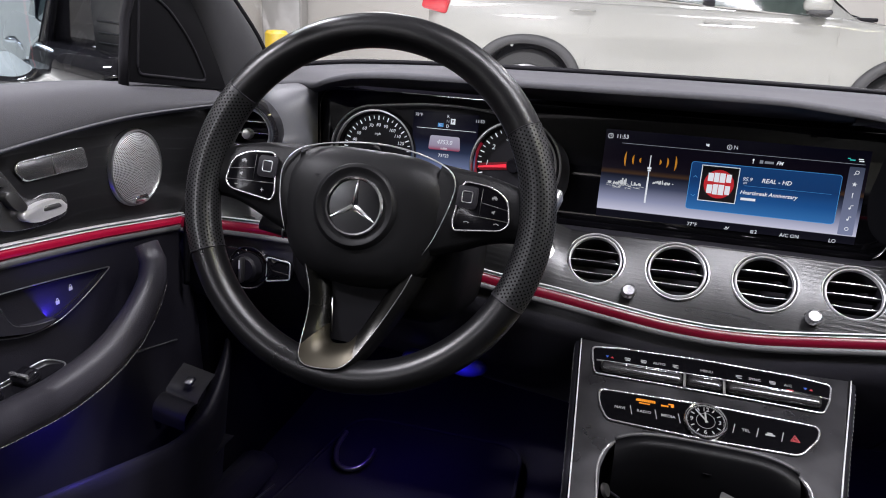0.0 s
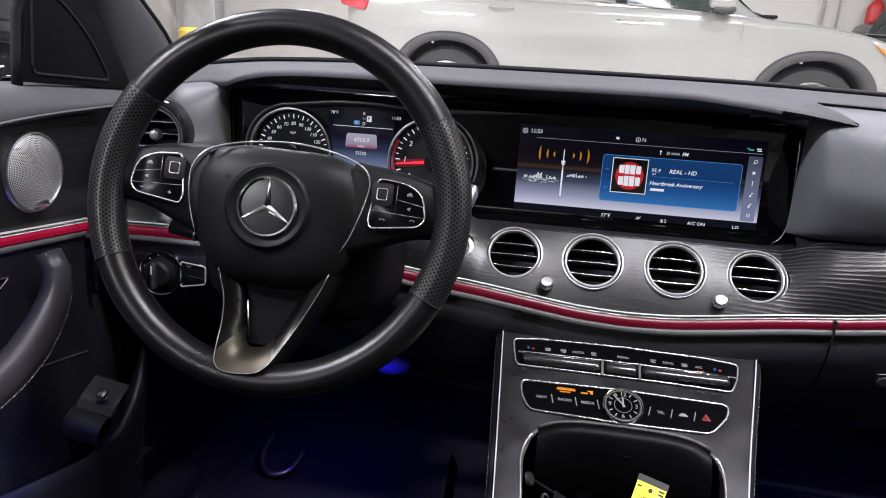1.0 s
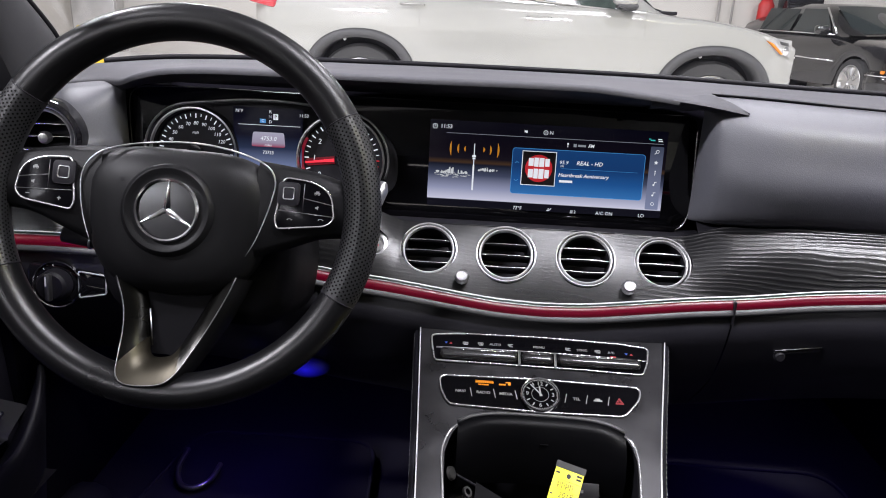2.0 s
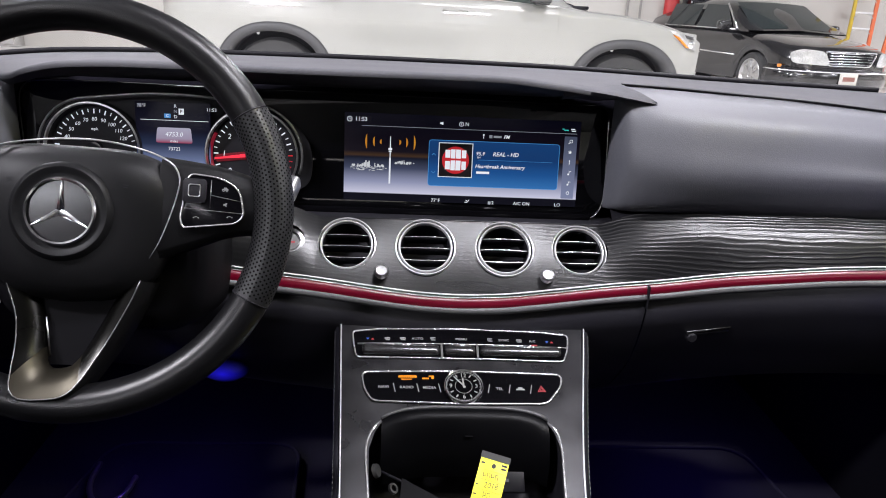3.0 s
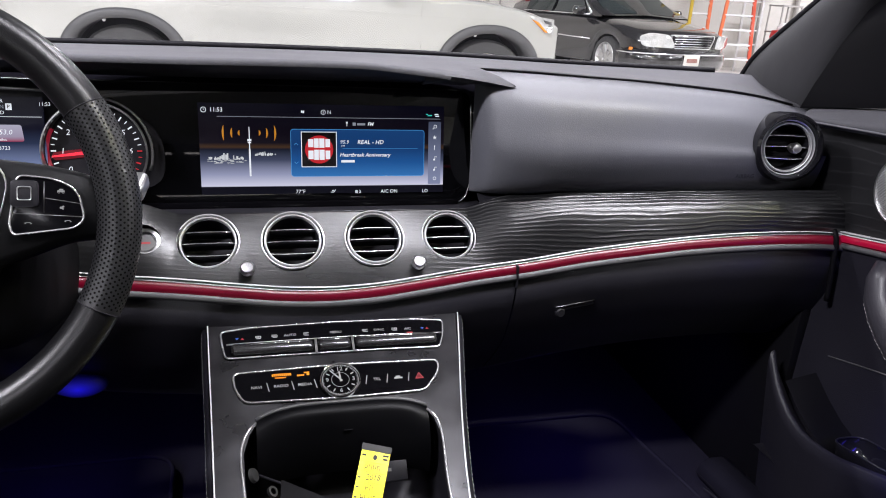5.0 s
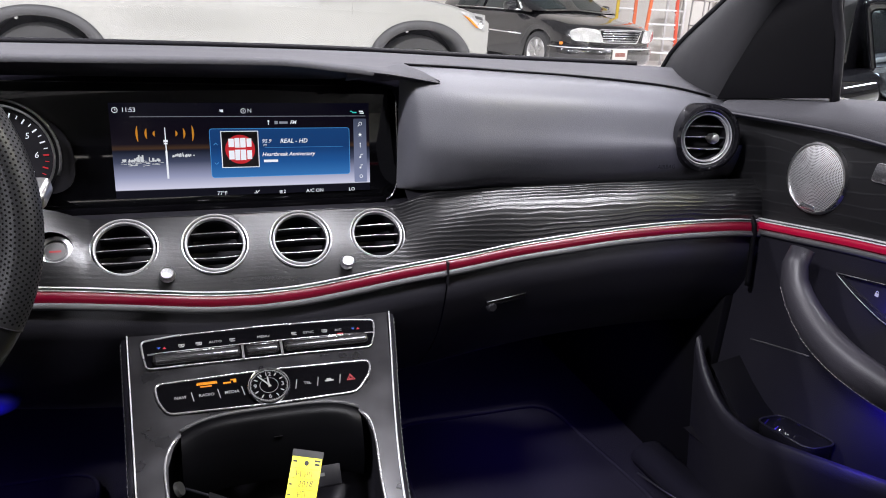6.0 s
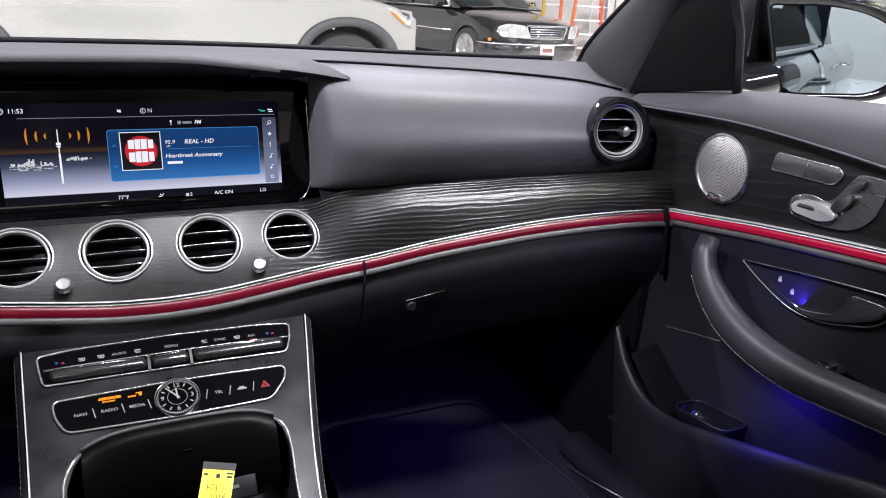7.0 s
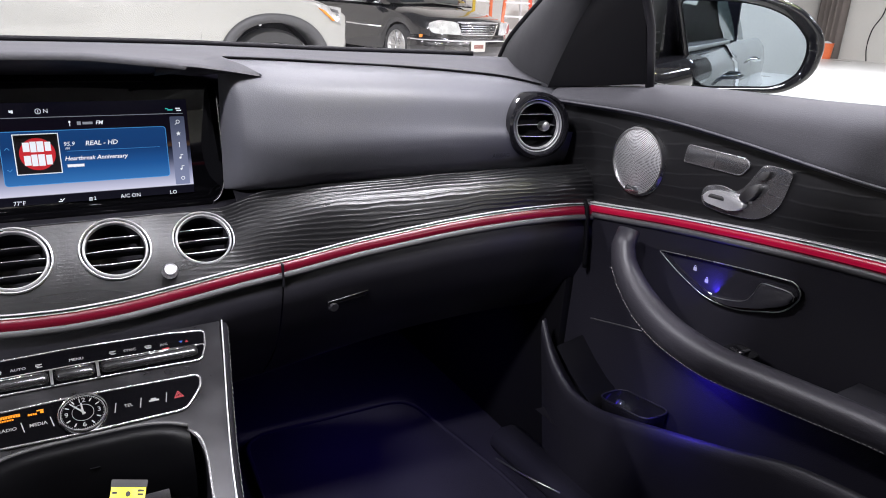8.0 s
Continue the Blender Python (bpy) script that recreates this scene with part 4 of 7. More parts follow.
# ---- centre console ----
con = thing("centre_console", "dark grey satin centre console with switch panels and an open tray", "console")
con.matrix_world = plane_frame((0.0, 0.80, 0.655), (1, 0, 0), (0, 0.915, 0.404))
U = [(-0.1485, 0.0925), (0.160, 0.0925), (0.1195, -0.145), (0.106, -0.42), (0.092, -0.42), (0.100, -0.145), (0.1045, -0.085), (0.1025, -0.062), (0.093, -0.050), (0.086, -0.042), (-0.086, -0.042), (-0.093, -0.050), (-0.1035, -0.062), (-0.1095, -0.085), (-0.1045, -0.145), (-0.095, -0.42), (-0.121, -0.42), (-0.134, -0.145)]
m_con = mat("console_satin_grey", (0.024, 0.0235, 0.026), 0.36, 0.5, grain=40, vary=0.45, big=22, bump=0.03, coat=0.2, rvary=0.5)
part("face_plate", prism(U, -0.012, 0.0, 0.0025), m_con, con, "dark grey satin face plate")
for s, pts in ((-1, [(-0.1495, 0.093), (-0.1340, -0.145), (-0.122, -0.42)]), (1, [(0.161, 0.093), (0.1210, -0.145), (0.107, -0.42)])):
    path = smooth_path(pts, 30)
    part("side_chrome", sweep([(x, y, 0.0004) for x, y in path], 0.0009, 8), M_LINE, con, "thin chrome side line")
    rows = [[(x + s * 0.002, y, -0.003), (x + s * 0.006, y, -0.005), (x + s * 0.0085, y, -0.014), (x + s * 0.008, y, -0.10), (x + s * 0.004, y - 0.02, -0.40)] for x, y in path]
    side = part("side_panel", grid(rows), M_DOOR, con, "black leatherette side panel")
    st = []
    for k in range(80):
        f = k / 80
        i = f * 29
        a, b = path[int(i)], path[min(29, int(i) + 1)]
        q = i - int(i)
        x, y = a[0] + (b[0] - a[0]) * q, a[1] + (b[1] - a[1]) * q
        st.append(moved(box(0.0008, 0.0040, 0.0008), T(x + s * 0.0080, y, -0.0105)))
    part("stitching", joined(*st), M_GREYLIP, side)
tray_rim = smooth_path([(-0.0945, -0.050), (-0.1035, -0.060), (-0.1100, -0.085), (-0.1050, -0.145), (-0.096, -0.42)], 40)
part("tray_chrome", sweep([(x, y, 0.0) for x, y in tray_rim], 0.0016, 6), M_TRIMC, con, "chrome tray edge")
tray_rim = smooth_path([(0.0935, -0.050), (0.1025, -0.060), (0.1050, -0.085), (0.1005, -0.145), (0.093, -0.42)], 40)
part("tray_chrome", sweep([(x, y, 0.0) for x, y in tray_rim], 0.0016, 6), M_TRIMC, con, "chrome tray edge")
# tray: a dark bin under the plate
bin_o = [(-0.098, -0.048), (0.097, -0.048), (0.1055, -0.07), (0.095, -0.42), (-0.097, -0.42), (-0.1105, -0.07)]
rows = [[(x, y, z) for x, y in rounded(bin_o, 0.012)] for z in (-0.004, -0.05)]
rows.append([(x * 0.95, -0.055 + (y + 0.055) * 0.98, -0.085) for x, y in rounded(bin_o, 0.012)])
rows.append([(0.0, -0.22, -0.086)] * len(rows[0]))
part("tray_bin", grid(rows, False, True), M_BLACK, con, "black tray")
# rolled lid at the head of the tray
M_LID = mat("satin_black_lid", (0.0014, 0.0014, 0.0018), 0.36, grain=600, bump=0.05, spec=0.08)
rows = []
for k in range(25):
    x = -0.094 + 0.188 * k / 24
    e = 1 - abs(x / 0.094) ** 6
    top = -0.0335 - 0.012 * abs(x / 0.094) ** 4
    rows.append([(x, top, 0.0005), (x, top - 0.001, 0.004 * e + 0.001), (x, top - 0.008, 0.009 * e), (x, top - 0.018, 0.006 * e), (x, top - 0.030, -0.006), (x, top - 0.046, -0.022), (x, top - 0.056, -0.050)])
lid = part("tray_lid", grid(rows), M_LID, con, "glossy black rolled lid")
part("lid_edge", sweep([(r[1][0], r[1][1], r[1][2] + 0.0004) for r in rows], 0.0022, 8), M_GREYLIP, lid)
part("lid_mark", box(0.009, 0.006, 0.0006, 0.0002), M_DEEP, lid, m=T(0.0035, -0.0640, -0.0062) @ pose(0, 0, 0, -42, 0, 0))
# socket block and bits at the far end of the tray
part("socket_plate", box(0.026, 0.022, 0.004, 0.001), M_BLACK, con, m=T(0.055, -0.098, -0.045) @ pose(0, 0, 0, 25, 0, 0))
part("socket_mark", box(0.008, 0.0035, 0.001), M_CLAD, con, m=T(0.046, -0.098, -0.0415) @ pose(0, 0, 0, 25, 0, 0))
part("tray_screw", lathe([(0.0, 0.002), (0.007, 0.001), (0.008, -0.003)], 16), M_DSATIN, con, m=T(-0.097, -0.098, -0.022) @ pose(0, 0, 0, 0, 60, 0))
part("tray_stud", lathe([(0.0035, 0.001), (0.006, 0.001), (0.006, -0.002)], 16), M_DSATIN, con, m=T(-0.079, -0.112, -0.035) @ pose(0, 0, 0, 0, 40, 0))
for a, b in (((-0.098, -0.092, -0.030), (0.02, -0.140, -0.055)), ((-0.098, -0.130, -0.034), (-0.04, -0.160, -0.055))):
    part("tray_ridge", sweep([a, b], 0.0016, 6), M_DARK, con)
part("tray_flap", grid([[(-0.070, -0.100, -0.034), (0.015, -0.140, -0.050)], [(-0.080, -0.23, -0.040), (0.04, -0.24, -0.055)]]), M_DEEP, con)

# climate switches
M_ROCK = mat("dark_rocker_metal", (0.085, 0.085, 0.088), 0.22, 0.85, grain=500, bump=0.03, vary=0.1)
CL = [(-0.1345, 0.0785), (-0.10, 0.0830), (0.0, 0.0850), (0.10, 0.0825), (0.1375, 0.0780), (0.1335, 0.055), (0.1255, 0.0360), (0.05, 0.0380), (-0.05, 0.0385), (-0.1275, 0.0385), (-0.132, 0.06)]
hv = part("climate_panel", prism(rounded(CL, 0.006), -0.002, 0.0016), M_PANEL, con, "black climate panel with silver rockers")
part("chrome_frame", sweep([(x, y, 0.0018) for x, y in rounded(CL, 0.006)], 0.0012, 8, loop=True), M_TRIMC, hv, "chrome frame")
part("divider", sweep([(x, 0.0605 - 0.0018 * (x / 0.13) ** 2 * (1 if x < 0 else 1.4), 0.002) for x in span(-0.127, 0.133, 20)], 0.0011, 6), M_TRIMC, hv)
for a, b in ((-0.1215, -0.0265), (-0.0215, 0.0175), (0.0225, 0.1240)):
    rk = part("rocker", moved(box(b - a, 0.0150, 0.013, 0.0055, 4), T((a + b) / 2, 0.0490, 0.003)), M_ROCK, hv, "satin silver rocker switch")
    part("rocker_ridge", sweep([(a + 0.006, 0.0520, 0.0092), (b - 0.006, 0.0520, 0.0092)], 0.0007, 6), M_CHROME, rk)
for x in (-0.024, 0.020):
    part("rocker_gap", box(0.0030, 0.022, 0.004), M_CHROME, hv, m=T(x, 0.0485, 0.0028))
ZP = 0.0022
ICON = glow("icon_white", (0.55, 0.55, 0.56), 0.55)
ICON_DIM = glow("icon_grey", (0.34, 0.34, 0.35), 0.5)
ICON_R = glow("icon_red", (0.55, 0.04, 0.05), 0.6)
ICON_B = glow("icon_blue", (0.05, 0.14, 0.6), 0.6)
for x, w in ((-0.0535, "AUTO"), (0.001, "MENU"), (0.0545, "SYNC"), (0.0905, "A/C")):
    text("switch_letters", w, 0.0052, T(x, 0.0685 - 0.0015 * (x / 0.1) ** 2, ZP), ICON, hv)
for x in (-0.0910, -0.0720, -0.0345, 0.0370, 0.0735):
    b = [rect(0.0065, 0.0010, 0, 0.0018), rect(0.0042, 0.0010, -0.0012, 0), rect(0.0052, 0.0010, 0.0006, -0.0018)]
    if x < -0.07 or x > 0.07:
        b += [moved(lathe([(0.001, 0), (0.0018, 0)], 10), T(0.002, 0.0004, 0.0001))]
    part("switch_icon", joined(*b), ICON, hv, m=T(x, 0.0685 - 0.0015 * (x / 0.1) ** 2, ZP))
for x in (-0.112, 0.1120):
    part("cold_arrow", prism([(-0.002, 0.0015), (0.002, 0.0015), (0, -0.0015)], 0, 0.0002), ICON_B, hv, m=T(x - 0.003, 0.0665, ZP))
    part("warm_arrow", prism([(-0.002, -0.0015), (0.002, -0.0015), (0, 0.0015)], 0, 0.0002), ICON_R, hv, m=T(x + 0.003, 0.0665, ZP))
part("cooling_light", box(0.007, 0.0014, 0.0008), ICON_R, hv, m=T(0.0905, 0.0555, 0.0088))

# lower switch panel with the clock
CP = [(-0.1195, 0.0165), (0.0, 0.0195), (0.1195, 0.0165), (0.1170, 0.000), (0.0965, -0.0255), (0.0, -0.0270), (-0.1065, -0.0240), (-0.117, -0.004)]
cp = part("switch_panel", prism(rounded(CP, 0.008), -0.002, 0.0014), M_PANEL, con, "black switch panel")
part("chrome_frame", sweep([(x, y, 0.0016) for x, y in rounded(CP, 0.008)], 0.0014, 8, loop=True), M_TRIMC, cp, "chrome frame")
ck = part("analogue_clock", lathe([(0.0, 0.004), (0.0216, 0.004), (0.0218, 0.005), (0.0224, 0.0058), (0.0232, 0.0045), (0.0234, 0.000)], 48), M_PANEL, con, "round analogue clock with a chrome bezel", m=T(0, -0.0040, 0))
part("bezel", lathe([(0.0216, 0.0045), (0.0219, 0.0062), (0.0226, 0.0066), (0.0233, 0.0058), (0.0238, 0.0030), (0.0240, 0.0005)], 48), M_CHROME, ck, "chrome bezel", m=T(0, -0.0040, 0))
tk = []
for k in range(12):
    a = math.pi * k / 6
    L = 0.004 if k % 3 else 0.0001
    tk.append(moved(rect(L, 0.0013, 0.0160, 0, 0.0045), T(0, -0.0040, 0) @ pose(0, 0, 0, 0, 0, 30 * k)))
tk += [moved(rect(0.0010, 0.00040, 0.0194, 0, 0.0045), T(0, -0.0040, 0) @ pose(0, 0, 0, 0, 0, 6 * k)) for k in range(60)]
part("hour_marks", joined(*tk), ICON, ck)
part("minute_ring", lathe([(0.0203, 0.0045), (0.0208, 0.0045)], 40), ICON, ck, m=T(0, -0.0040, 0))
part("inner_circle", lathe([(0.0098, 0.0045), (0.0102, 0.0045)], 32), ICON, ck, m=T(0, -0.0040, 0))
for w, x, y in (("12", 0, 0.0150), ("3", 0.0150, 0), ("6", 0, -0.0150), ("9", -0.0150, 0)):
    text("clock_letters", w, 0.0078, T(x, y - 0.0040, 0.0046), ICON, ck)
for ang, L, w in ((94, 0.0110, 0.0020), (131, 0.0170, 0.0015)):
    part("clock_pointer", prism([(-0.003, -w / 2), (L, -w / 3), (L, w / 3), (-0.003, w / 2)], 0.0052, 0.0058), ICON, ck, m=T(0, -0.0040, 0) @ pose(0, 0, 0, 0, 0, ang))
ORANGE_L = glow("orange_warning", (1.0, 0.32, 0.01), 1.0)
part("warning_bars", joined(*[rect(0.0017, 0.0026, -0.0755 + 0.0022 * k, 0.0098, ZP) for k in range(10)], rect(0.0205, 0.0006, -0.0655, 0.0117, ZP), *[rect(0.0016, 0.0018, -0.0720 + 0.0021 * k, 0.0062, ZP) for k in range(6)], *[rect(0.0016, 0.0022, -0.0475 + 0.0021 * k, 0.0078, ZP) for k in range(4)], rect(0.0060, 0.0016, -0.0375, 0.0112, ZP), rect(0.0030, 0.0030, -0.0360, 0.0088, ZP)), ORANGE_L, cp, "glowing orange warning words")
for x, w in ((-0.0935, "NAVI"), (-0.0665, "RADIO"), (-0.0400, "MEDIA"), (0.0425, "TEL")):
    text("switch_letters", w, 0.0053, T(x, -0.0055 - 0.0005 * x / 0.1, ZP), ICON, cp, bold=0.00004)
part("car_icon", joined(rect(0.010, 0.0020, 0, -0.0006), rect(0.0055, 0.0022, -0.0002, 0.0013, 0.0001)), ICON, cp, m=T(0.0675, -0.0055, ZP))
tri = [(0.0052 * math.sin(k * 2 * math.pi / 3), 0.0052 * math.cos(k * 2 * math.pi / 3), 0) for k in range(3)]
part("hazard_icon", joined(sweep(tri, 0.0006, 5, loop=True), sweep([(0.5 * x, 0.5 * y, z) for x, y, z in tri], 0.0005, 5, loop=True)), glow("hazard_red", (0.75, 0.12, 0.14), 0.7), cp, m=T(0.0925, -0.0060, ZP))
for x, s in ((-0.081, 1), (-0.0535, 1), (-0.028, 1), (0.0300, -1), (0.0545, -1), (0.0800, -1)):
    part("switch_divider", moved(rect(0.0009, 0.0125), T(x, -0.0055, ZP) @ pose(0, 0, 0, 0, 0, 12 * s)), ICON, cp)

# key tag lying in the tray
tag = thing("key_tag", "bright yellow key tag with handwriting lying in the tray", "key tag")
tag.matrix_world = con.matrix_world @ T(0.0195, -0.130, -0.010) @ pose(0, 0, 0, 24, 4, -16) @ Matrix.Diagonal((0.88, 1, 1, 1))
M_TAG = mat("yellow_card", (0.78, 0.72, 0.02), 0.5, grain=300, vary=0.06)
M_INK = mat("black_ink", (0.02, 0.02, 0.02), 0.6)
part("card", prism(rounded([(-0.0175, -0.062), (0.0175, -0.062), (0.0175, 0.036), (-0.0175, 0.036)], 0.001), -0.0006, 0.0, 0.0002), M_TAG, tag)
part("clear_sleeve", prism(rounded([(-0.0182, 0.034), (0.0182, 0.034), (0.0182, 0.041), (-0.0182, 0.041)], 0.001), -0.001, 0.0004), M_DSATIN, tag, "grey clear sleeve edge")
part("hole", lathe([(0.0, 0.0003), (0.0026, 0.0003)], 16), M_INK, tag, m=T(0.0, 0.028, 0))
text("written_letters", "2018", 0.0088, T(0.002, 0.0075, 0.0003) @ pose(0, 0, 0, 0, 0, 4), M_INK, tag, shear=0.15)
for x, y, w, h in ((-0.0135, 0.029, 0.005, 0.002), (0.0125, 0.031, 0.007, 0.002), (0.0125, 0.0275, 0.006, 0.002), (-0.0145, 0.006, 0.0035, 0.0014), (-0.0145, -0.004, 0.0035, 0.0014), (-0.0145, -0.014, 0.0035, 0.0014), (-0.0145, -0.025, 0.0035, 0.0014)):
    part("printed_bar", rect(w, h, x, y, 0.0003), M_INK, tag)
part("ruled_lines", joined(*[rect(0.033, 0.0004, 0, y, 0.0002) for y in (0.0225, 0.0125, 0.002, -0.0075, -0.0180, -0.029)]), M_INK, tag)
# handwriting that cannot be read: plain strokes
for y, w in ((0.0172, 0.024), (-0.0025, 0.013), (-0.0130, 0.021)):
    for k in range(int(w / 0.0050)):
        part("written_bar", moved(joined(rect(0.0008, 0.0062, -0.0014), rect(0.0032, 0.0007, 0, 0.0026 if k % 2 else -0.0008, 0.0001), rect(0.0007, 0.0040, 0.0014, -0.0008 if k % 2 else 0.0008, 0.0002)), T(0.001 - w / 2 + 0.0050 * (k + 0.5), y, 0.0004) @ pose(0, 0, 0, 0, 0, 6)), M_INK, tag)

# ---- steering wheel ----
TL, YW, ROT = 19.64, 3.95, -3.2
WF = plane_frame((-0.3605, 0.668, 0.8985), (math.cos(radians(YW)), math.sin(radians(YW)), 0), (0, math.sin(radians(TL)), math.cos(radians(TL)))) @ pose(0, 0, 0, 0, 0, ROT)
sw = thing("steering_wheel", "black leather three-spoke steering wheel with perforated grips", "steering wheel")
sw.matrix_world = WF
RC, RT = 0.1680, 0.0158


def rim(a0, a1, n, fat=1.0):
    rows = []
    for k in range(n):
        a = radians(a0 + (a1 - a0) * k / (n - 1))
        d = Vector((math.cos(a), math.sin(a), 0))
        rows.append([tuple(d * (RC + RT * 1.05 * fat * math.cos(2 * math.pi * j / 20)) + Vector((0, 0, RT * 1.12 * fat * math.sin(2 * math.pi * j / 20)))) for j in range(20)])
    return grid(rows, False, True)


SEAM = [32.5, 147.5, 205.0, 335.0]
part("upper_rim", rim(SEAM[0], SEAM[1], 60), M_WHEEL, sw, "smooth black leather")
part("grip", rim(SEAM[1], SEAM[2], 34, 1.03), M_PERF, sw, "perforated black leather grip")
part("grip", rim(SEAM[3] - 360, SEAM[0], 34, 1.03), M_PERF, sw, "perforated black leather grip")
part("lower_rim", rim(SEAM[2], SEAM[3], 60), M_WHEEL, sw, "smooth black leather")
for a0, a1, side in ((SEAM[1], SEAM[2], -1), (SEAM[3] - 360, SEAM[0], 1)):
    dots = []
    na = int(RC * radians(a1 - a0) / 0.0042)
    for i in range(1, na):
        for j in range(-9, 10):
            a = radians(a0 + (a1 - a0) * (i + (0.5 if j % 2 else 0)) / na)
            q = math.pi / 2 + j * 0.165
            d = Vector((math.cos(a), math.sin(a), 0))
            rr = RC + RT * 1.05 * 1.03 * math.cos(q)
            p = d * rr + Vector((0, 0, RT * 1.12 * 1.03 * math.sin(q)))
            nrm = (d * math.cos(q) + Vector((0, 0, math.sin(q)))).normalized()
            x = nrm.cross(Vector((-math.sin(a), math.cos(a), 0))).normalized()
            y = nrm.cross(x)
            dots.append([tuple(p + nrm * 0.00015 + (x * math.cos(k * math.pi / 3) + y * math.sin(k * math.pi / 3)) * 0.00098) for k in range(6)])
    me = bpy.data.meshes.new("perforation")
    me.from_pydata([v for h in dots for v in h], [], [tuple(range(6 * k, 6 * k + 6)) for k in range(len(dots))])
    me.materials.append(M_HOLE)
    pf = new("perforation", me)
    pf.parent = sw
    tagged(pf, kind="stuff")
for a in SEAM:
    c, s = math.cos(radians(a)), math.sin(radians(a))
    part("rim_seam", sweep([(c * (RC + RT * 1.075 * math.cos(q)), s * (RC + RT * 1.075 * math.cos(q)), RT * 1.145 * math.sin(q)) for q in span(0, 2 * math.pi, 25)[:-1]], 0.0007, 5, loop=True), M_BLACK, sw)


def mirrored(pts):
    return pts + [(-x, y) for x, y in reversed(pts) if abs(x) > 1e-6]


HUB = smooth_path([(0, 0.058), (0.045, 0.0565), (0.074, 0.046), (0.0865, 0.024), (0.083, -0.015), (0.066, -0.055), (0.040, -0.0725), (0, -0.0775)], 24)
hub_o = mirrored(HUB)
HM = T(-0.001, -0.0045, 0)
rows = [[(x * k, y * k + (0.0 if k == 1 else -0.002 * (1 - k)), z) for x, y in hub_o] for k, z in ((0.99, -0.035), (1.0, -0.012), (0.985, -0.006), (0.93, 0.001), (0.80, 0.008), (0.6, 0.0132), (0.36, 0.0162), (0.30, 0.0165), (0.001, 0.0165))]
part("airbag_boss", grid(rows, False, True), M_HUB, sw, "soft black boss", m=HM)
top = smooth_path([(-0.0725, -0.040), (-0.0800, -0.0194), (-0.0845, 0.0004), (-0.0850, 0.0236), (-0.0735, 0.0410), (-0.048, 0.0520), (-0.0193, 0.0572), (0.0125, 0.0588), (0.0421, 0.0557), (0.0697, 0.0480), (0.0827, 0.0401), (0.0875, 0.0290), (0.0864, 0.0175), (0.0823, 0.0003), (0.0739, -0.0247), (0.066, -0.040)], 60)
part("boss_chrome", sweep([(x, y, curve_at([(0.04, -0.003), (0.075, 0.0052), (0.1, 0.0056)], abs(x))) for x, y in top], [0.0003 + 0.0006 * math.sin(math.pi * k / 59) ** 0.8 for k in range(60)], 6), M_SATIN, sw, "thin chrome outline")
for s in (-1, 1):
    text("boss_mark", "=", 0.009, T(s * 0.046, 0.019, 0.0143) @ pose(0, 0, 0, 0, 0, -8 * s), M_BLACK, sw)
EM = T(-0.003, -0.0050, 0)
# emblem: ring and three rays, as a plain shape
em = part("emblem", lathe([(0.0, 0.0172), (0.0258, 0.0172), (0.0262, 0.0190)], 48), M_PANEL, sw, "plain round emblem plate", m=EM)
part("emblem_dish", lathe([(0.0280, 0.0160), (0.0300, 0.0168), (0.0330, 0.0174), (0.0355, 0.0190), (0.0372, 0.0193), (0.0392, 0.0182), (0.0415, 0.0150)], 48), M_HUB, em, m=EM)
part("emblem_ring", lathe([(0.0252, 0.0172), (0.0258, 0.0200), (0.0274, 0.0204), (0.0286, 0.0190), (0.0288, 0.0160)], 48), M_CHROME, em, "chrome ring", m=EM)
for k in range(3):
    ray = bmesh.new()
    vs = [ray.verts.new(p) for p in ((-0.0036, -0.0018, 0.0172), (0.0036, -0.0018, 0.0172), (0.0004, 0.0256, 0.0180), (-0.0004, 0.0256, 0.0180), (0, 0, 0.0206), (0, 0.0256, 0.0186))]
    for f in ((0, 4, 5, 3), (4, 1, 2, 5), (0, 1, 4)):
        ray.faces.new([vs[i] for i in f])
    part("emblem_ray", ray, M_CHROME, em, "chrome ray", m=EM @ pose(0, 0, 0, 0, 0, 120 * k), sharp=5)
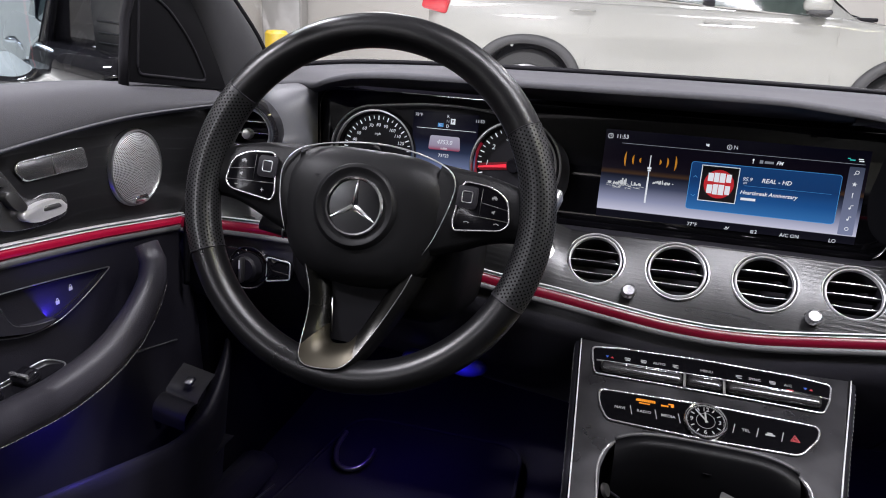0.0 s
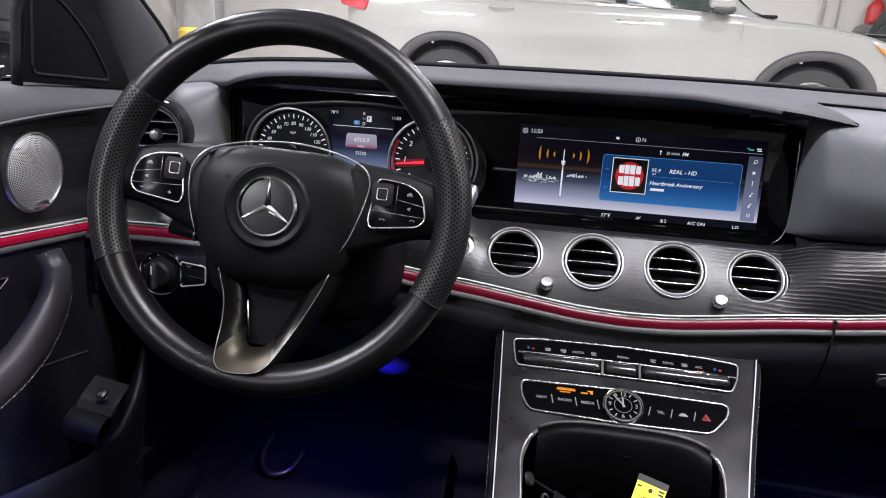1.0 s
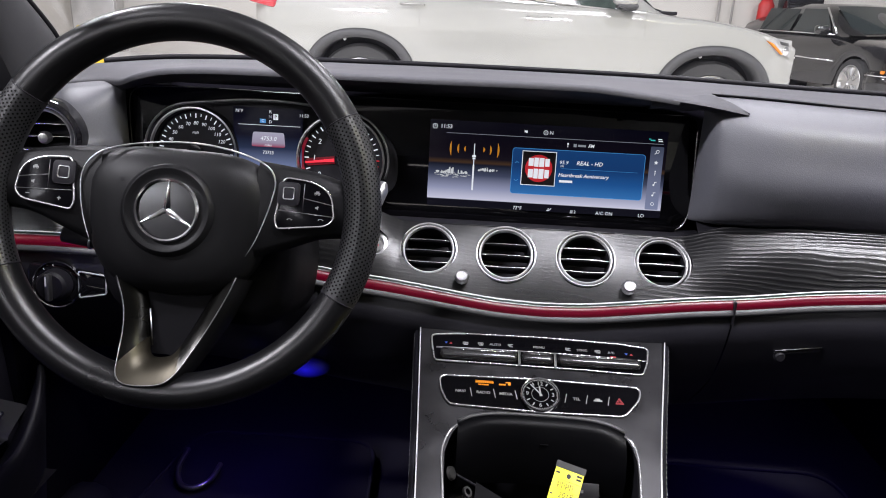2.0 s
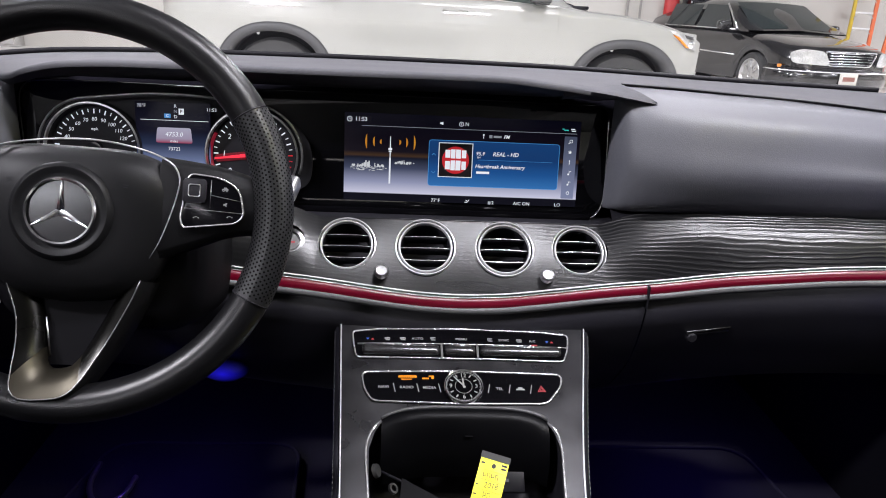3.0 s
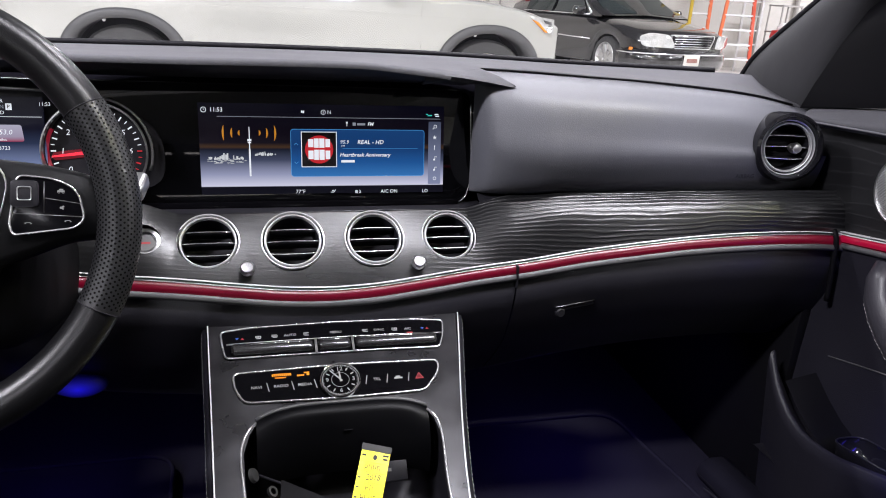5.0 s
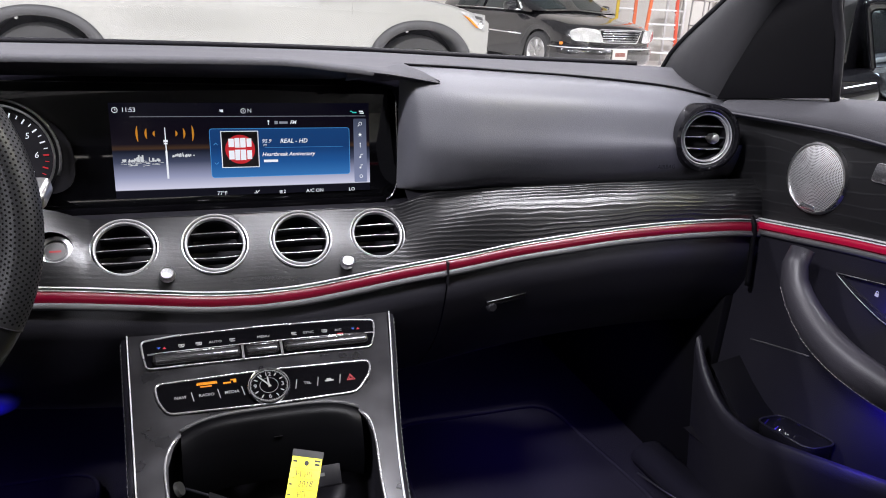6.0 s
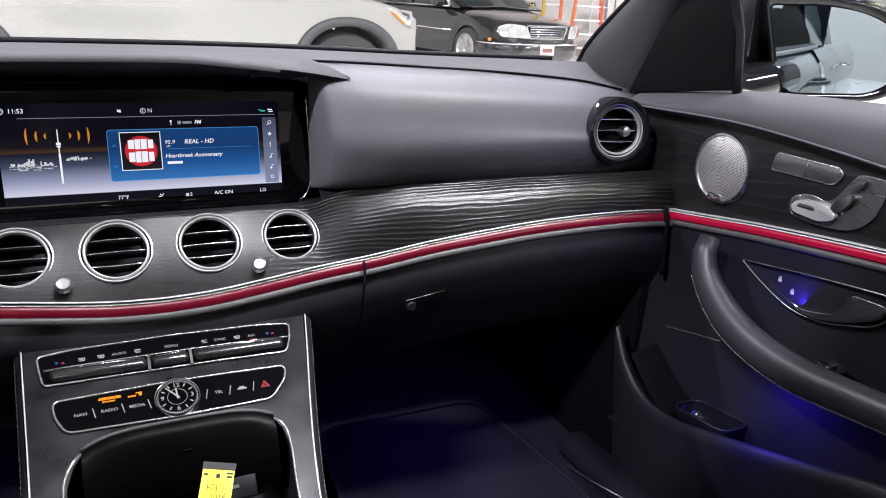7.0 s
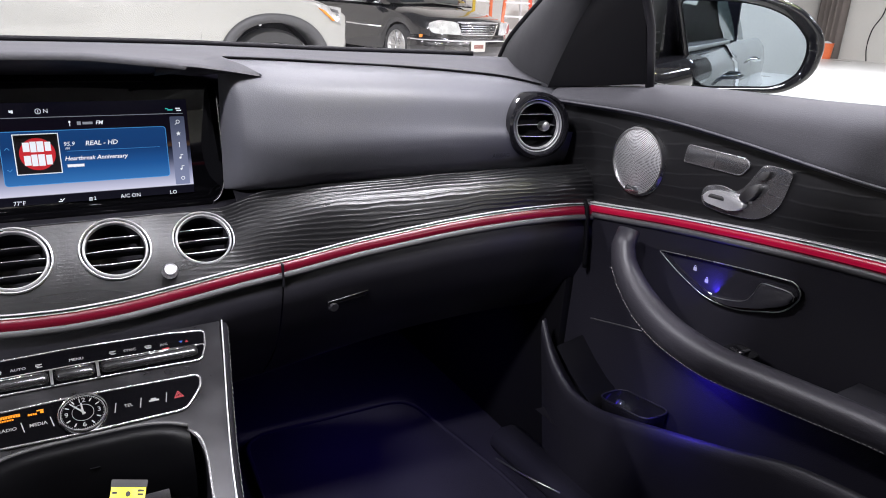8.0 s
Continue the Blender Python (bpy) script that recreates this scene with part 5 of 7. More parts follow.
# side spokes with switch pads
for s in (-1, 1):
    up = [(0.070, 0.050), (0.110, 0.046), (0.135, 0.041), (0.158, 0.034)]
    dn = [(0.070, -0.042), (0.100, -0.030), (0.130, -0.018), (0.160, -0.014)]
    rows = []
    for (xa, ya), (xb, yb) in zip(smooth_path(up, 12), smooth_path(dn, 12)):
        rows.append([(s * xa, ya, -0.016), (s * xa, ya - 0.001, -0.004), (s * (xa * 0.9 + xb * 0.1), ya * 0.9 + yb * 0.1, 0.003), (s * (xa + xb) / 2, (ya + yb) / 2, 0.0045), (s * (xa * 0.1 + xb * 0.9), ya * 0.1 + yb * 0.9, 0.002), (s * xb, yb + 0.001, -0.004), (s * xb, yb, -0.016)])
    part("side_spoke", grid(rows), M_HUB, sw)
    pad = [(s * x, y) for x, y in ((0.0950, 0.0350), (0.1220, 0.0330), (0.1385, 0.0240), (0.1430, 0.0010), (0.1360, -0.0060), (0.0925, -0.0120), (0.0895, -0.004))]
    po = rounded(pad, [0.006, 0.012, 0.01, 0.006, 0.006, 0.003, 0.004])
    pd = part("switch_pad", prism(po, 0.001, 0.0062, 0.001), M_PANEL, sw, "glossy black switch pad")
    part("pad_chrome", sweep([(x, y, 0.0062) for x, y in po], 0.0010, 6, loop=True), M_TRIMC, pd, "silver outline")
    part("touch_key", prism(rounded([(s * 0.1005 - 0.010, 0.010), (s * 0.1005 + 0.010, 0.010), (s * 0.1005 + 0.010, 0.031), (s * 0.1005 - 0.010, 0.031)], 0.004), 0.006, 0.0078, 0.0008), M_BLACK, pd)
    part("touch_key_ring", sweep([(x, y, 0.0080) for x, y in rounded([(s * 0.1005 - 0.0048, 0.0155), (s * 0.1005 + 0.0048, 0.0155), (s * 0.1005 + 0.0048, 0.0258), (s * 0.1005 - 0.0048, 0.0258)], 0.002)], 0.0006, 5, loop=True), M_SATIN, pd)
    for a, b in (((0.114, 0.0305), (0.114, 0.0060)), ((0.114, 0.0175), (0.1400, 0.0135)), ((0.0925, 0.0050), (0.1415, 0.0030))):
        part("pad_groove", sweep([(s * a[0], a[1], 0.0063), (s * b[0], b[1], 0.0063)], 0.0004, 4), M_DSATIN, pd)
    for x, y, k in ((0.126, 0.0238, 0), (0.127, 0.0100, 1), (0.103, -0.0030, 2), (0.131, -0.0010, 3)):
        if s < 0 and k > 1:
            b = rect(0.0036, 0.0007) if k == 3 else joined(rect(0.0036, 0.0007), rect(0.0007, 0.0036, 0, 0, 0.0001))
        elif k == 0:
            b = joined(rect(0.0052, 0.0013, 0, -0.0007), rect(0.0028, 0.0012, 0.0002, 0.0006, 0.0001), moved(lathe([(0.0006, 0), (0.0010, 0)], 10), T(-0.0015, -0.0015, 0.0001)), moved(lathe([(0.0006, 0), (0.0010, 0)], 10), T(0.0015, -0.0015, 0.0001)))
        elif k == 1:
            b = joined(rect(0.0012, 0.0016, -0.0012, 0), prism([(-0.0006, -0.0008), (0.0008, -0.0019), (0.0008, 0.0019), (-0.0006, 0.0008)], 0, 0.0001), moved(rect(0.0030, 0.0006, 0.0004, 0, 0.0002), pose(0, 0, 0, 0, 0, 40)))
        else:
            b = sweep([(0.0022 * math.cos(q), 0.0014 * math.sin(q) - 0.0004, 0) for q in span(0.2, 2.9, 8)], [0.0008, 0.0005, 0.0003, 0.0003, 0.0003, 0.0003, 0.0005, 0.0008], 5, flat=0.2)
        part("pad_icon", b, ICON_DIM, pd, m=T(s * x, y, 0.0066))
# lower spoke: a satin fork with a dished floor
FK = [(-0.0510, -0.0600), (-0.0455, -0.0740), (-0.0383, -0.0970), (-0.0350, -0.1400), (-0.0335, -0.1535), (-0.0255, -0.1605), (0.0, -0.1600), (0.0105, -0.1565), (0.0195, -0.1465), (0.0275, -0.1310), (0.0411, -0.1026), (0.0536, -0.0752), (0.0590, -0.0600)]
FI = [(-0.0300, -0.0600), (-0.0265, -0.0740), (-0.0210, -0.0970), (-0.0165, -0.1270), (-0.0150, -0.1350), (-0.0100, -0.1395), (0.0, -0.1390), (0.0055, -0.1370), (0.0105, -0.1330), (0.0150, -0.1260), (0.0290, -0.0970), (0.0390, -0.0740), (0.0430, -0.0600)]
fo, fi = smooth_path(FK, 48), smooth_path(FI, 48)
fm_ = [((a[0] * 0.55 + b[0] * 0.45), (a[1] * 0.55 + b[1] * 0.45)) for a, b in zip(fo, fi)]


def lift(y):
    """The fork rises to lap over the rim at its foot."""
    return curve_at([(0.05, 0.0), (0.10, 0.001), (0.120, 0.0045), (0.140, 0.0125), (0.162, 0.0200)], -y)


rows = [[(a[0], a[1], lift(a[1])), (c[0], c[1], lift(c[1]) - 0.0015), (b[0], b[1], lift(b[1]) - 0.0085), (b[0] * 0.97, b[1] * 0.995, lift(b[1]) - 0.020)] for a, b, c in zip(fo, fi, fm_)]
low = [k for k in range(48) if fo[k][1] < -0.143]
part("fork_dish", grid(rows[:low[0] + 1]), M_FORK, sw, "dark satin metal fork arm")
part("fork_dish", grid(rows[low[-1]:]), M_FORK, sw, "dark satin metal fork arm")
part("fork_floor", grid(rows[low[0]:low[-1] + 1]), mat("warm_satin_metal", (0.036, 0.032, 0.024), 0.42, 0.9, grain=900, bump=0.04, vary=0.1), sw, "warm satin floor of the fork")
rows = [[(a[0], a[1], lift(a[1])), (a[0] * 1.05 - 0.0002, a[1] * 1.018, lift(a[1]) - 0.003), (a[0] * 1.12, a[1] * 1.035, lift(a[1]) - 0.020), (a[0] * 1.16, a[1] * 1.035, lift(a[1]) - 0.040)] for a in fo]
part("fork_wall", grid(rows), M_HUB, sw, "black outer wall of the fork")
part("fork_chrome", sweep([(x, y, lift(y) + 0.0003) for x, y in fo], 0.0006, 6), M_DSATIN, sw, "bright edge of the fork")
part("fork_plate", prism([(-0.034, -0.058), (-0.018, -0.137), (0.008, -0.137), (0.046, -0.058)], -0.022, -0.013), M_DEEP, sw)
part("fork_rib", sweep([(-0.0185, -0.0957, -0.0095), (-0.0135, -0.1293, -0.0100)], 0.0007, 5), M_SATIN, sw)
# steering column and stalks
col = thing("steering_column", "black steering column cover behind the wheel", "steering column")
sh = [(-0.085, -0.085), (-0.060, -0.112), (0.075, -0.112), (0.098, -0.092), (0.101, -0.025), (0.085, 0.030), (-0.080, 0.030), (-0.092, -0.030)]
rows = [[(x * k, y * k, z) for x, y in rounded(sh, 0.022, 4)] for k, z in ((0.60, -0.030), (0.84, -0.036), (0.95, -0.050), (1.0, -0.080), (1.0, -0.150), (0.97, -0.24))]
part("cover", grid(rows, False, True), M_DEEP, col, "black column shroud", m=WF)
gs = thing("gear_stalk", "black gear selector stalk with a silver tip behind the wheel", "stalk")
part("arm", sweep([WF @ Vector(p) for p in ((0.06, 0.02, -0.055), (0.12, 0.026, -0.06), (0.170, 0.030, -0.055))], [0.010, 0.008, 0.008], 12, flat=0.7), M_BLACK, gs)
part("tip", box(0.016, 0.030, 0.016, 0.005, 3), M_SATIN, gs, "satin silver tip", m=T(-0.1865, 0.728, 0.905) @ pose(0, 0, 0, 20, 0, -8))
ls = thing("indicator_stalk", "black indicator stalk with a silver collar behind the wheel", "stalk")
part("arm", sweep([WF @ Vector(p) for p in ((-0.05, -0.035, -0.05), (-0.085, -0.039, -0.045), (-0.118, -0.034, -0.04))], [0.009, 0.010, 0.011], 12, flat=0.8), M_BLACK, ls)
part("collar", sweep([WF @ Vector(p) for p in ((-0.092, -0.0385, -0.0445), (-0.094, -0.0382, -0.0442))], 0.0115, 12, flat=0.8), M_SATIN, ls)

# start button and light switch
sb = thing("start_button", "round silver start button in the wood trim", "button")
sb.matrix_world = plane_frame((-0.2165, 0.9265, 0.783), W_X, W_Y)
part("ring", lathe([(0.0, 0.003), (0.0125, 0.003), (0.0135, 0.005), (0.0175, 0.006), (0.0195, 0.003), (0.0195, -0.004)], 32), M_SATIN, sb)
part("cap", lathe([(0.0, 0.0056), (0.0105, 0.0052), (0.012, 0.003)], 32), M_DSATIN, sb)
part("red_mark", rect(0.012, 0.0022, 0, -0.001, 0.006), ICON_R, sb)
lk = thing("light_switch", "round black light switch with a chrome ring in the knee panel", "switch")
lk.matrix_world = plane_frame((-0.5940, 0.8395, 0.7385), (1, 0.10, 0), (0, 0.18, 1))
part("plate", prism(rounded([(-0.034, -0.028), (0.060, -0.014), (0.060, 0.014), (-0.034, 0.028)], 0.010), -0.02, 0.0, 0.002), M_PIANO, lk)
part("ring", lathe([(0.0270, -0.002), (0.0274, 0.0025), (0.0288, 0.003), (0.0298, -0.002)], 40), M_CHROME, lk)
part("knob", lathe([(0.0, 0.020), (0.015, 0.020), (0.0185, 0.017), (0.0200, 0.002)], 28), M_BLACK, lk)
part("grip_bar", box(0.007, 0.034, 0.010, 0.003), M_DSATIN, lk, m=T(0, 0, 0.022))
# glowing marks: backlit symbols that also stand for white glints on the knob
part("knob_glint_mark", box(0.0016, 0.011, 0.0006), ICON, lk, m=T(-0.001, 0.008, 0.0272))
for a in (100, 130, 160, 190):
    part("scale_mark", box(0.0022, 0.0008, 0.0004), ICON, lk, m=pose(0.0238 * math.cos(radians(a)), 0.0238 * math.sin(radians(a)), 0.0006, 0, 0, a))
part("button_frame", sweep([(x, y, 0.001) for x, y in rounded([(0.026, -0.0165), (0.0585, -0.0115), (0.0585, 0.0115), (0.026, 0.0165)], 0.003)], 0.0011, 6, loop=True), M_LINE, lk)

# ---- front doors ----
AZ = [(-0.6, 0.872), (0.0, 0.872), (0.25, 0.864), (0.425, 0.852), (0.527, 0.842), (0.685, 0.822), (0.78, 0.807), (0.857, 0.795), (0.95, 0.783)]
LZ = [(-0.6, 0.915), (0.437, 0.920), (0.507, 0.925), (0.614, 0.934), (0.748, 0.940), (0.921, 0.934), (1.0, 0.930)]
TZ = [(-0.6, 0.998), (0.462, 0.992), (0.561, 0.987), (0.675, 0.983), (0.767, 0.978), (0.959, 0.955), (1.02, 0.945)]


def door(s):
    d = thing("car_door", "black leatherette car door with wood trim, armrest and red light strip", "car door", "front doors of the car")

    def S(p):
        return (s * p[0], p[1], p[2])

    ys = span(0.97, -0.55, 90)
    # upper ledge
    rows = []
    for y in ys:
        tz, lz = curve_at(TZ, y), curve_at(LZ, y)
        rows.append([S((x, y, z)) for x, z in smooth_path([(0.775, tz - 0.02), (0.768, tz - 0.002), (0.745, tz + 0.001), (0.708, tz - 0.004), (0.692, tz - 0.018), (0.688, lz + 0.012), (0.690, lz), (0.702, lz - 0.003), (0.712, lz - 0.004)], 22)])
    part("upper_ledge", grid(rows), M_TOP, d, "grained black upper ledge")
    part("ledge_piping", sweep([S((0.6875, y, curve_at(LZ, y) + 0.0035)) for y in span(0.95, -0.55, 60)], 0.0016, 6), M_DASH, d, "thin piping under the ledge")
    # wood insert
    rows = []
    for y in span(0.962, -0.55, 80):
        lz, az = curve_at(LZ, y), curve_at(AZ, y) if y < 0.857 else 0.799 + (y - 0.857) * 0.27
        rows.append([S((0.7045 - 0.004 * math.sin(math.pi * k / 7), y, lz - 0.003 + (az + 0.003 - lz + 0.003) * k / 7)) for k in range(8)])
    part("wood_insert", grid(rows), M_WOODY, d, "open-pored black ash wood insert")
    part("door_gap", sweep([S(p) for p in smooth_path([(0.6960, 0.958, 0.853), (0.6930, 0.932, 0.840), (0.6915, 0.903, 0.831), (0.6900, 0.879, 0.8180), (0.6885, 0.856, 0.8030), (0.6880, 0.845, 0.793), (0.6880, 0.840, 0.765), (0.692, 0.838, 0.70)], 30)], 0.0042, 6), M_DEEP, d)

    def dstrip(z0, z1, out, bulge=0.0006):
        rows = []
        for y in span(0.853, -0.55, 70):
            a = curve_at(AZ, y)
            rows.append([S((0.700 - out, y, a + z0)), S((0.700 - out - bulge, y, a + (z0 + z1) / 2)), S((0.700 - out, y, a + z1)), S((0.715, y, a + z1)), S((0.715, y, a + z0))])
        return grid(rows, False, True)

    part("upper_chrome_line", dstrip(0.0035, 0.0023, 0.0022), M_LINE, d, "thin bright chrome line")
    part("lower_chrome_line", dstrip(0.0002, -0.0011, 0.0026), M_LINE, d, "thin bright chrome line")
    part("light_strip", dstrip(-0.0020, -0.0105, 0.0020), M_REDD, d, "glowing crimson light strip")
    part("grey_lip", dstrip(-0.0127, -0.0205, 0.0026, 0.0012), M_GREYLIP, d, "soft grey lip")
    # lower panel down to the pocket
    rows = []
    for y in ys:
        a = curve_at(AZ, y) - 0.019
        rows.append([S((x, y, z)) for x, z in smooth_path([(0.699, a + 0.002), (0.6985, a), (0.703, a - 0.03), (0.706, a - 0.10), (0.704, a - 0.17), (0.700, 0.50), (0.690, 0.36)], 18)])
    part("lower_panel", grid(rows), M_DOOR, d, "black leatherette lower panel")
    part("panel_crease", sweep([S(p) for p in smooth_path([(0.7035, 0.822, 0.619), (0.7035, 0.770, 0.632), (0.7035, 0.718, 0.644)], 12)], 0.0012, 6), M_GREYLIP, d)
    # speaker
    sm = plane_frame(S((0.699, 0.768, 0.8785)), (0, -s, 0) if s > 0 else (0, 1, 0), (0, 0, 1))
    sp = part("speaker_grille", lathe([(0.0, 0.0080), (0.012, 0.0076), (0.024, 0.0062), (0.034, 0.0042), (0.0435, 0.0012)], 48), M_SPK, d, "round perforated aluminium speaker grille", m=sm)
    part("speaker_ring", lathe([(0.0432, 0.0012), (0.0440, 0.0030), (0.0462, 0.0025), (0.0475, -0.003)], 48), M_SATIN, sp, "thin satin ring", m=sm)
    part("speaker_badge", prism(rounded([(-0.014, -0.0425), (0.014, -0.0425), (0.010, -0.034), (-0.010, -0.034)], 0.002), 0.002, 0.0045, 0.0006), M_CHROME, sp, "small chrome badge", m=sm)
    def flat(o, x0, depth, bevel=0.0):
        """A plate on the door: outline in y and z, its face standing depth inside x0."""
        return moved(prism(o, 0.0, depth, bevel), Matrix(((0, 0, -s, s * x0), (1, 0, 0, 0), (0, 1, 0, 0), (0, 0, 0, 1))))

    def edge(o, x, r):
        return sweep([S((x, y, z)) for y, z in o], r, 6, loop=True)

    # memory switch strip
    mo = rounded([(0.690, 0.8955), (0.686, 0.9175), (0.600, 0.9170), (0.5945, 0.9100), (0.6045, 0.8970)], [0.004, 0.005, 0.006, 0.004, 0.005], 4)
    ms = part("memory_switch", flat(mo, 0.7030, 0.0050, 0.0012), M_PLATE, d, "silver memory switch strip")
    part("strip_frame", edge(mo, 0.6990, 0.0011), M_TRIMC, ms, "bright strip frame")
    part("strip_joint", sweep([S((0.6978, 0.643, 0.8975)), S((0.6978, 0.641, 0.9155))], 0.0005, 5), M_DSATIN, ms)
    # seat-shaped adjuster
    ao = smooth_path([(0.6536, 0.8597), (0.6520, 0.8690), (0.6429, 0.8756), (0.6231, 0.8791), (0.6074, 0.8765), (0.5986, 0.8810), (0.5770, 0.9133), (0.5717, 0.9158), (0.5420, 0.9156), (0.5402, 0.9126), (0.5470, 0.8797), (0.5566, 0.8650), (0.5723, 0.8542), (0.5965, 0.8494), (0.6263, 0.8481), (0.6480, 0.8509), (0.6536, 0.8590)], 60)[:-1]
    ad = part("seat_adjuster", flat(ao, 0.7030, 0.0055, 0.0012), M_PLATE, d, "silver seat-shaped adjuster")
    part("adjuster_edge", edge(ao, 0.6984, 0.0006), M_TRIMC, ad)
    co = rounded([(0.6468, 0.8600), (0.6424, 0.8689), (0.6313, 0.8738), (0.6112, 0.8741), (0.5857, 0.8683), (0.5901, 0.8590), (0.6070, 0.8545), (0.6380, 0.8560)], 0.006, 4)
    ck_ = part("cushion_key", flat(co, 0.6975, 0.0080, 0.0020), M_RING, ad, "chrome cushion key")
    part("cushion_slot", flat(rounded([(0.6370, 0.8640), (0.6340, 0.8690), (0.6150, 0.8695), (0.6130, 0.8645)], 0.0022, 3), 0.6897, 0.0012, 0.0004), M_DSATIN, ck_)
    bo = rounded([(0.5963, 0.8730), (0.5857, 0.8890), (0.5747, 0.8945), (0.5695, 0.8899), (0.5790, 0.8755), (0.5878, 0.8695)], 0.004, 4)
    part("backrest_key", flat(bo, 0.6975, 0.0085, 0.0013), M_DSATIN, ad, "dark silver backrest key")
    ho = rounded([(0.5791, 0.8999), (0.5729, 0.9093), (0.5626, 0.9117), (0.5648, 0.9025), (0.5728, 0.8987)], 0.003, 4)
    part("headrest_key", flat(ho, 0.6975, 0.0065, 0.0012), M_DSATIN, ad, "dark silver headrest key")
    for (ya, za), (yb, zb) in (((0.559, 0.8998), (0.5424, 0.8998)), ((0.563, 0.8853), (0.5472, 0.8844)), ((0.5686, 0.8712), (0.556, 0.8687))):
        part("memory_joint", sweep([S((0.6974, ya, za)), S((0.6974, yb, zb))], 0.0005, 5), M_DSATIN, ad)
    # pull handle and armrest
    line = [(0.672, 0.739, 0.792), (0.663, 0.737, 0.778), (0.658, 0.727, 0.752), (0.655, 0.703, 0.729), (0.654, 0.677, 0.711), (0.653, 0.640, 0.696), (0.653, 0.600, 0.688), (0.653, 0.552, 0.686), (0.653, 0.468, 0.6955), (0.653, 0.369, 0.707), (0.652, 0.2, 0.719), (0.652, -0.1, 0.722), (0.652, -0.5, 0.722)]
    pth = smooth_path(line, 60)
    rad = [0.0165 + 0.0065 * min(1, k / 5) - 0.0045 * min(1, max(0, k - 10) / 9) for k in range(60)]
    arm = part("pull_handle", sweep([S(p) for p in pth], rad, 14, flat=0.80, up=(s, 0, 0)), M_ARM, d, "padded black pull handle and armrest edge")
    st = []
    for k in range(2, 42, 1):
        a, b = Vector(pth[k]), Vector(pth[k + 1])
        dv = (b - a).normalized()
        nrm = dv.cross(Vector((1, 0, 0))).normalized()
        if nrm.z > 0:
            nrm = -nrm
        for h in range(4):
            c = a + (b - a) * (h + 0.5) / 4 + nrm * (rad[k] * 0.70) - Vector((rad[k] * 0.62, 0, 0))
            st.append(sweep([S(c - dv * 0.0017), S(c + dv * 0.0017)], 0.0005, 4))
    part("stitching", joined(*st), M_STITCH, arm, "pale stitched seam")
    rows = []
    for k, p in enumerate(pth):
        if k >= 17:
            zt = curve_at([(0.62, 0.690), (0.59, 0.692), (0.5165, 0.700), (0.4725, 0.709), (0.4309, 0.719), (0.40, 0.7215), (-0.5, 0.7300)][::-1], p[1])
            rows.append([S((p[0] + 0.006, p[1], p[2] + rad[k] * 0.76)), S((0.668, p[1], (p[2] + rad[k] * 0.80) * 0.55 + zt * 0.45)), S((0.690, p[1], zt - 0.001)), S((0.7015, p[1], zt)), S((0.7085, p[1], zt - 0.006))])
    part("armrest_top", grid(rows), M_DARK, d, "black armrest surface")
    wsw = None if s < 0 else part("window_switch", prism(rounded([(s * 0.652, 0.524), (s * 0.690, 0.524), (s * 0.690, 0.558), (s * 0.652, 0.558)], 0.006), 0.699, 0.7045, 0.002), M_PIANO, d, "glossy black window switch plate")
    if s > 0:
        part("switch_key", moved(box(0.020, 0.016, 0.006, 0.0025, 3), T(s * 0.670, 0.540, 0.7065) @ pose(0, 0, 0, 10, 0, 0)), M_PIANO, wsw, "glossy black window key")
        part("key_edge", moved(box(0.019, 0.004, 0.003, 0.001), T(s * 0.670, 0.533, 0.7085) @ pose(0, 0, 0, 10, 0, 0)), M_CHROME, wsw, "chrome key edge")
    if s < 0:
        pan = part("window_panel", prism(rounded([(-0.693, 0.590), (-0.690, 0.380), (-0.652, 0.380), (-0.652, 0.560), (-0.665, 0.592)], 0.010), 0.697, 0.706, 0.003), M_PIANO, d, "glossy black window switch panel")
        part("panel_rim", sweep([(x, y, 0.7062) for x, y in rounded([(-0.693, 0.590), (-0.690, 0.380), (-0.652, 0.380), (-0.652, 0.560), (-0.665, 0.592)], 0.010)], 0.0009, 6, loop=True), M_TRIMC, pan)
        for yy in (0.545, 0.500, 0.455, 0.410):
            kb = part("window_key", moved(box(0.024, 0.022, 0.014, 0.006, 3), T(s * 0.672, yy, 0.712) @ pose(0, 0, 0, 12, 0, 0)), M_PIANO, pan, "glossy black window key")
            part("key_edge", moved(box(0.022, 0.004, 0.003, 0.001), T(s * 0.672, yy - 0.008, 0.7185) @ pose(0, 0, 0, 12, 0, 0)), M_TRIMC, kb, "chrome key edge")
    # latch bowl
    oc = [(0.706, 0.771), (0.600, 0.788), (0.509, 0.799), (0.498, 0.786), (0.514, 0.760), (0.577, 0.737), (0.622, 0.735), (0.671, 0.753)]
    op = rounded(oc, [0.004, 0.05, 0.012, 0.012, 0.02, 0.02, 0.02, 0.02], 4)
    rows = [[S((0.7035, y, z)) for y, z in op], [S((0.7015, 0.6 + (y - 0.6) * 0.97, 0.766 + (z - 0.766) * 0.94)) for y, z in op], [S((0.712, 0.6 + (y - 0.6) * 0.9, 0.766 + (z - 0.766) * 0.8)) for y, z in op], [S((0.7185, 0.6 + (y - 0.6) * 0.5, 0.766 + (z - 0.766) * 0.4)) for y, z in op], [S((0.719, 0.6, 0.766))] * len(op)]
    bowl = part("latch_bowl", grid([[(v[0] - s * 0.004, v[1], v[2]) for v in r] for r in rows], False, True), M_PIANO, d, "glossy black latch bowl lit blue")
    part("bowl_edge", sweep([S((0.6985, y, z)) for y, z in op], 0.0008, 5, loop=True), M_SATIN, bowl, "thin bright edge")
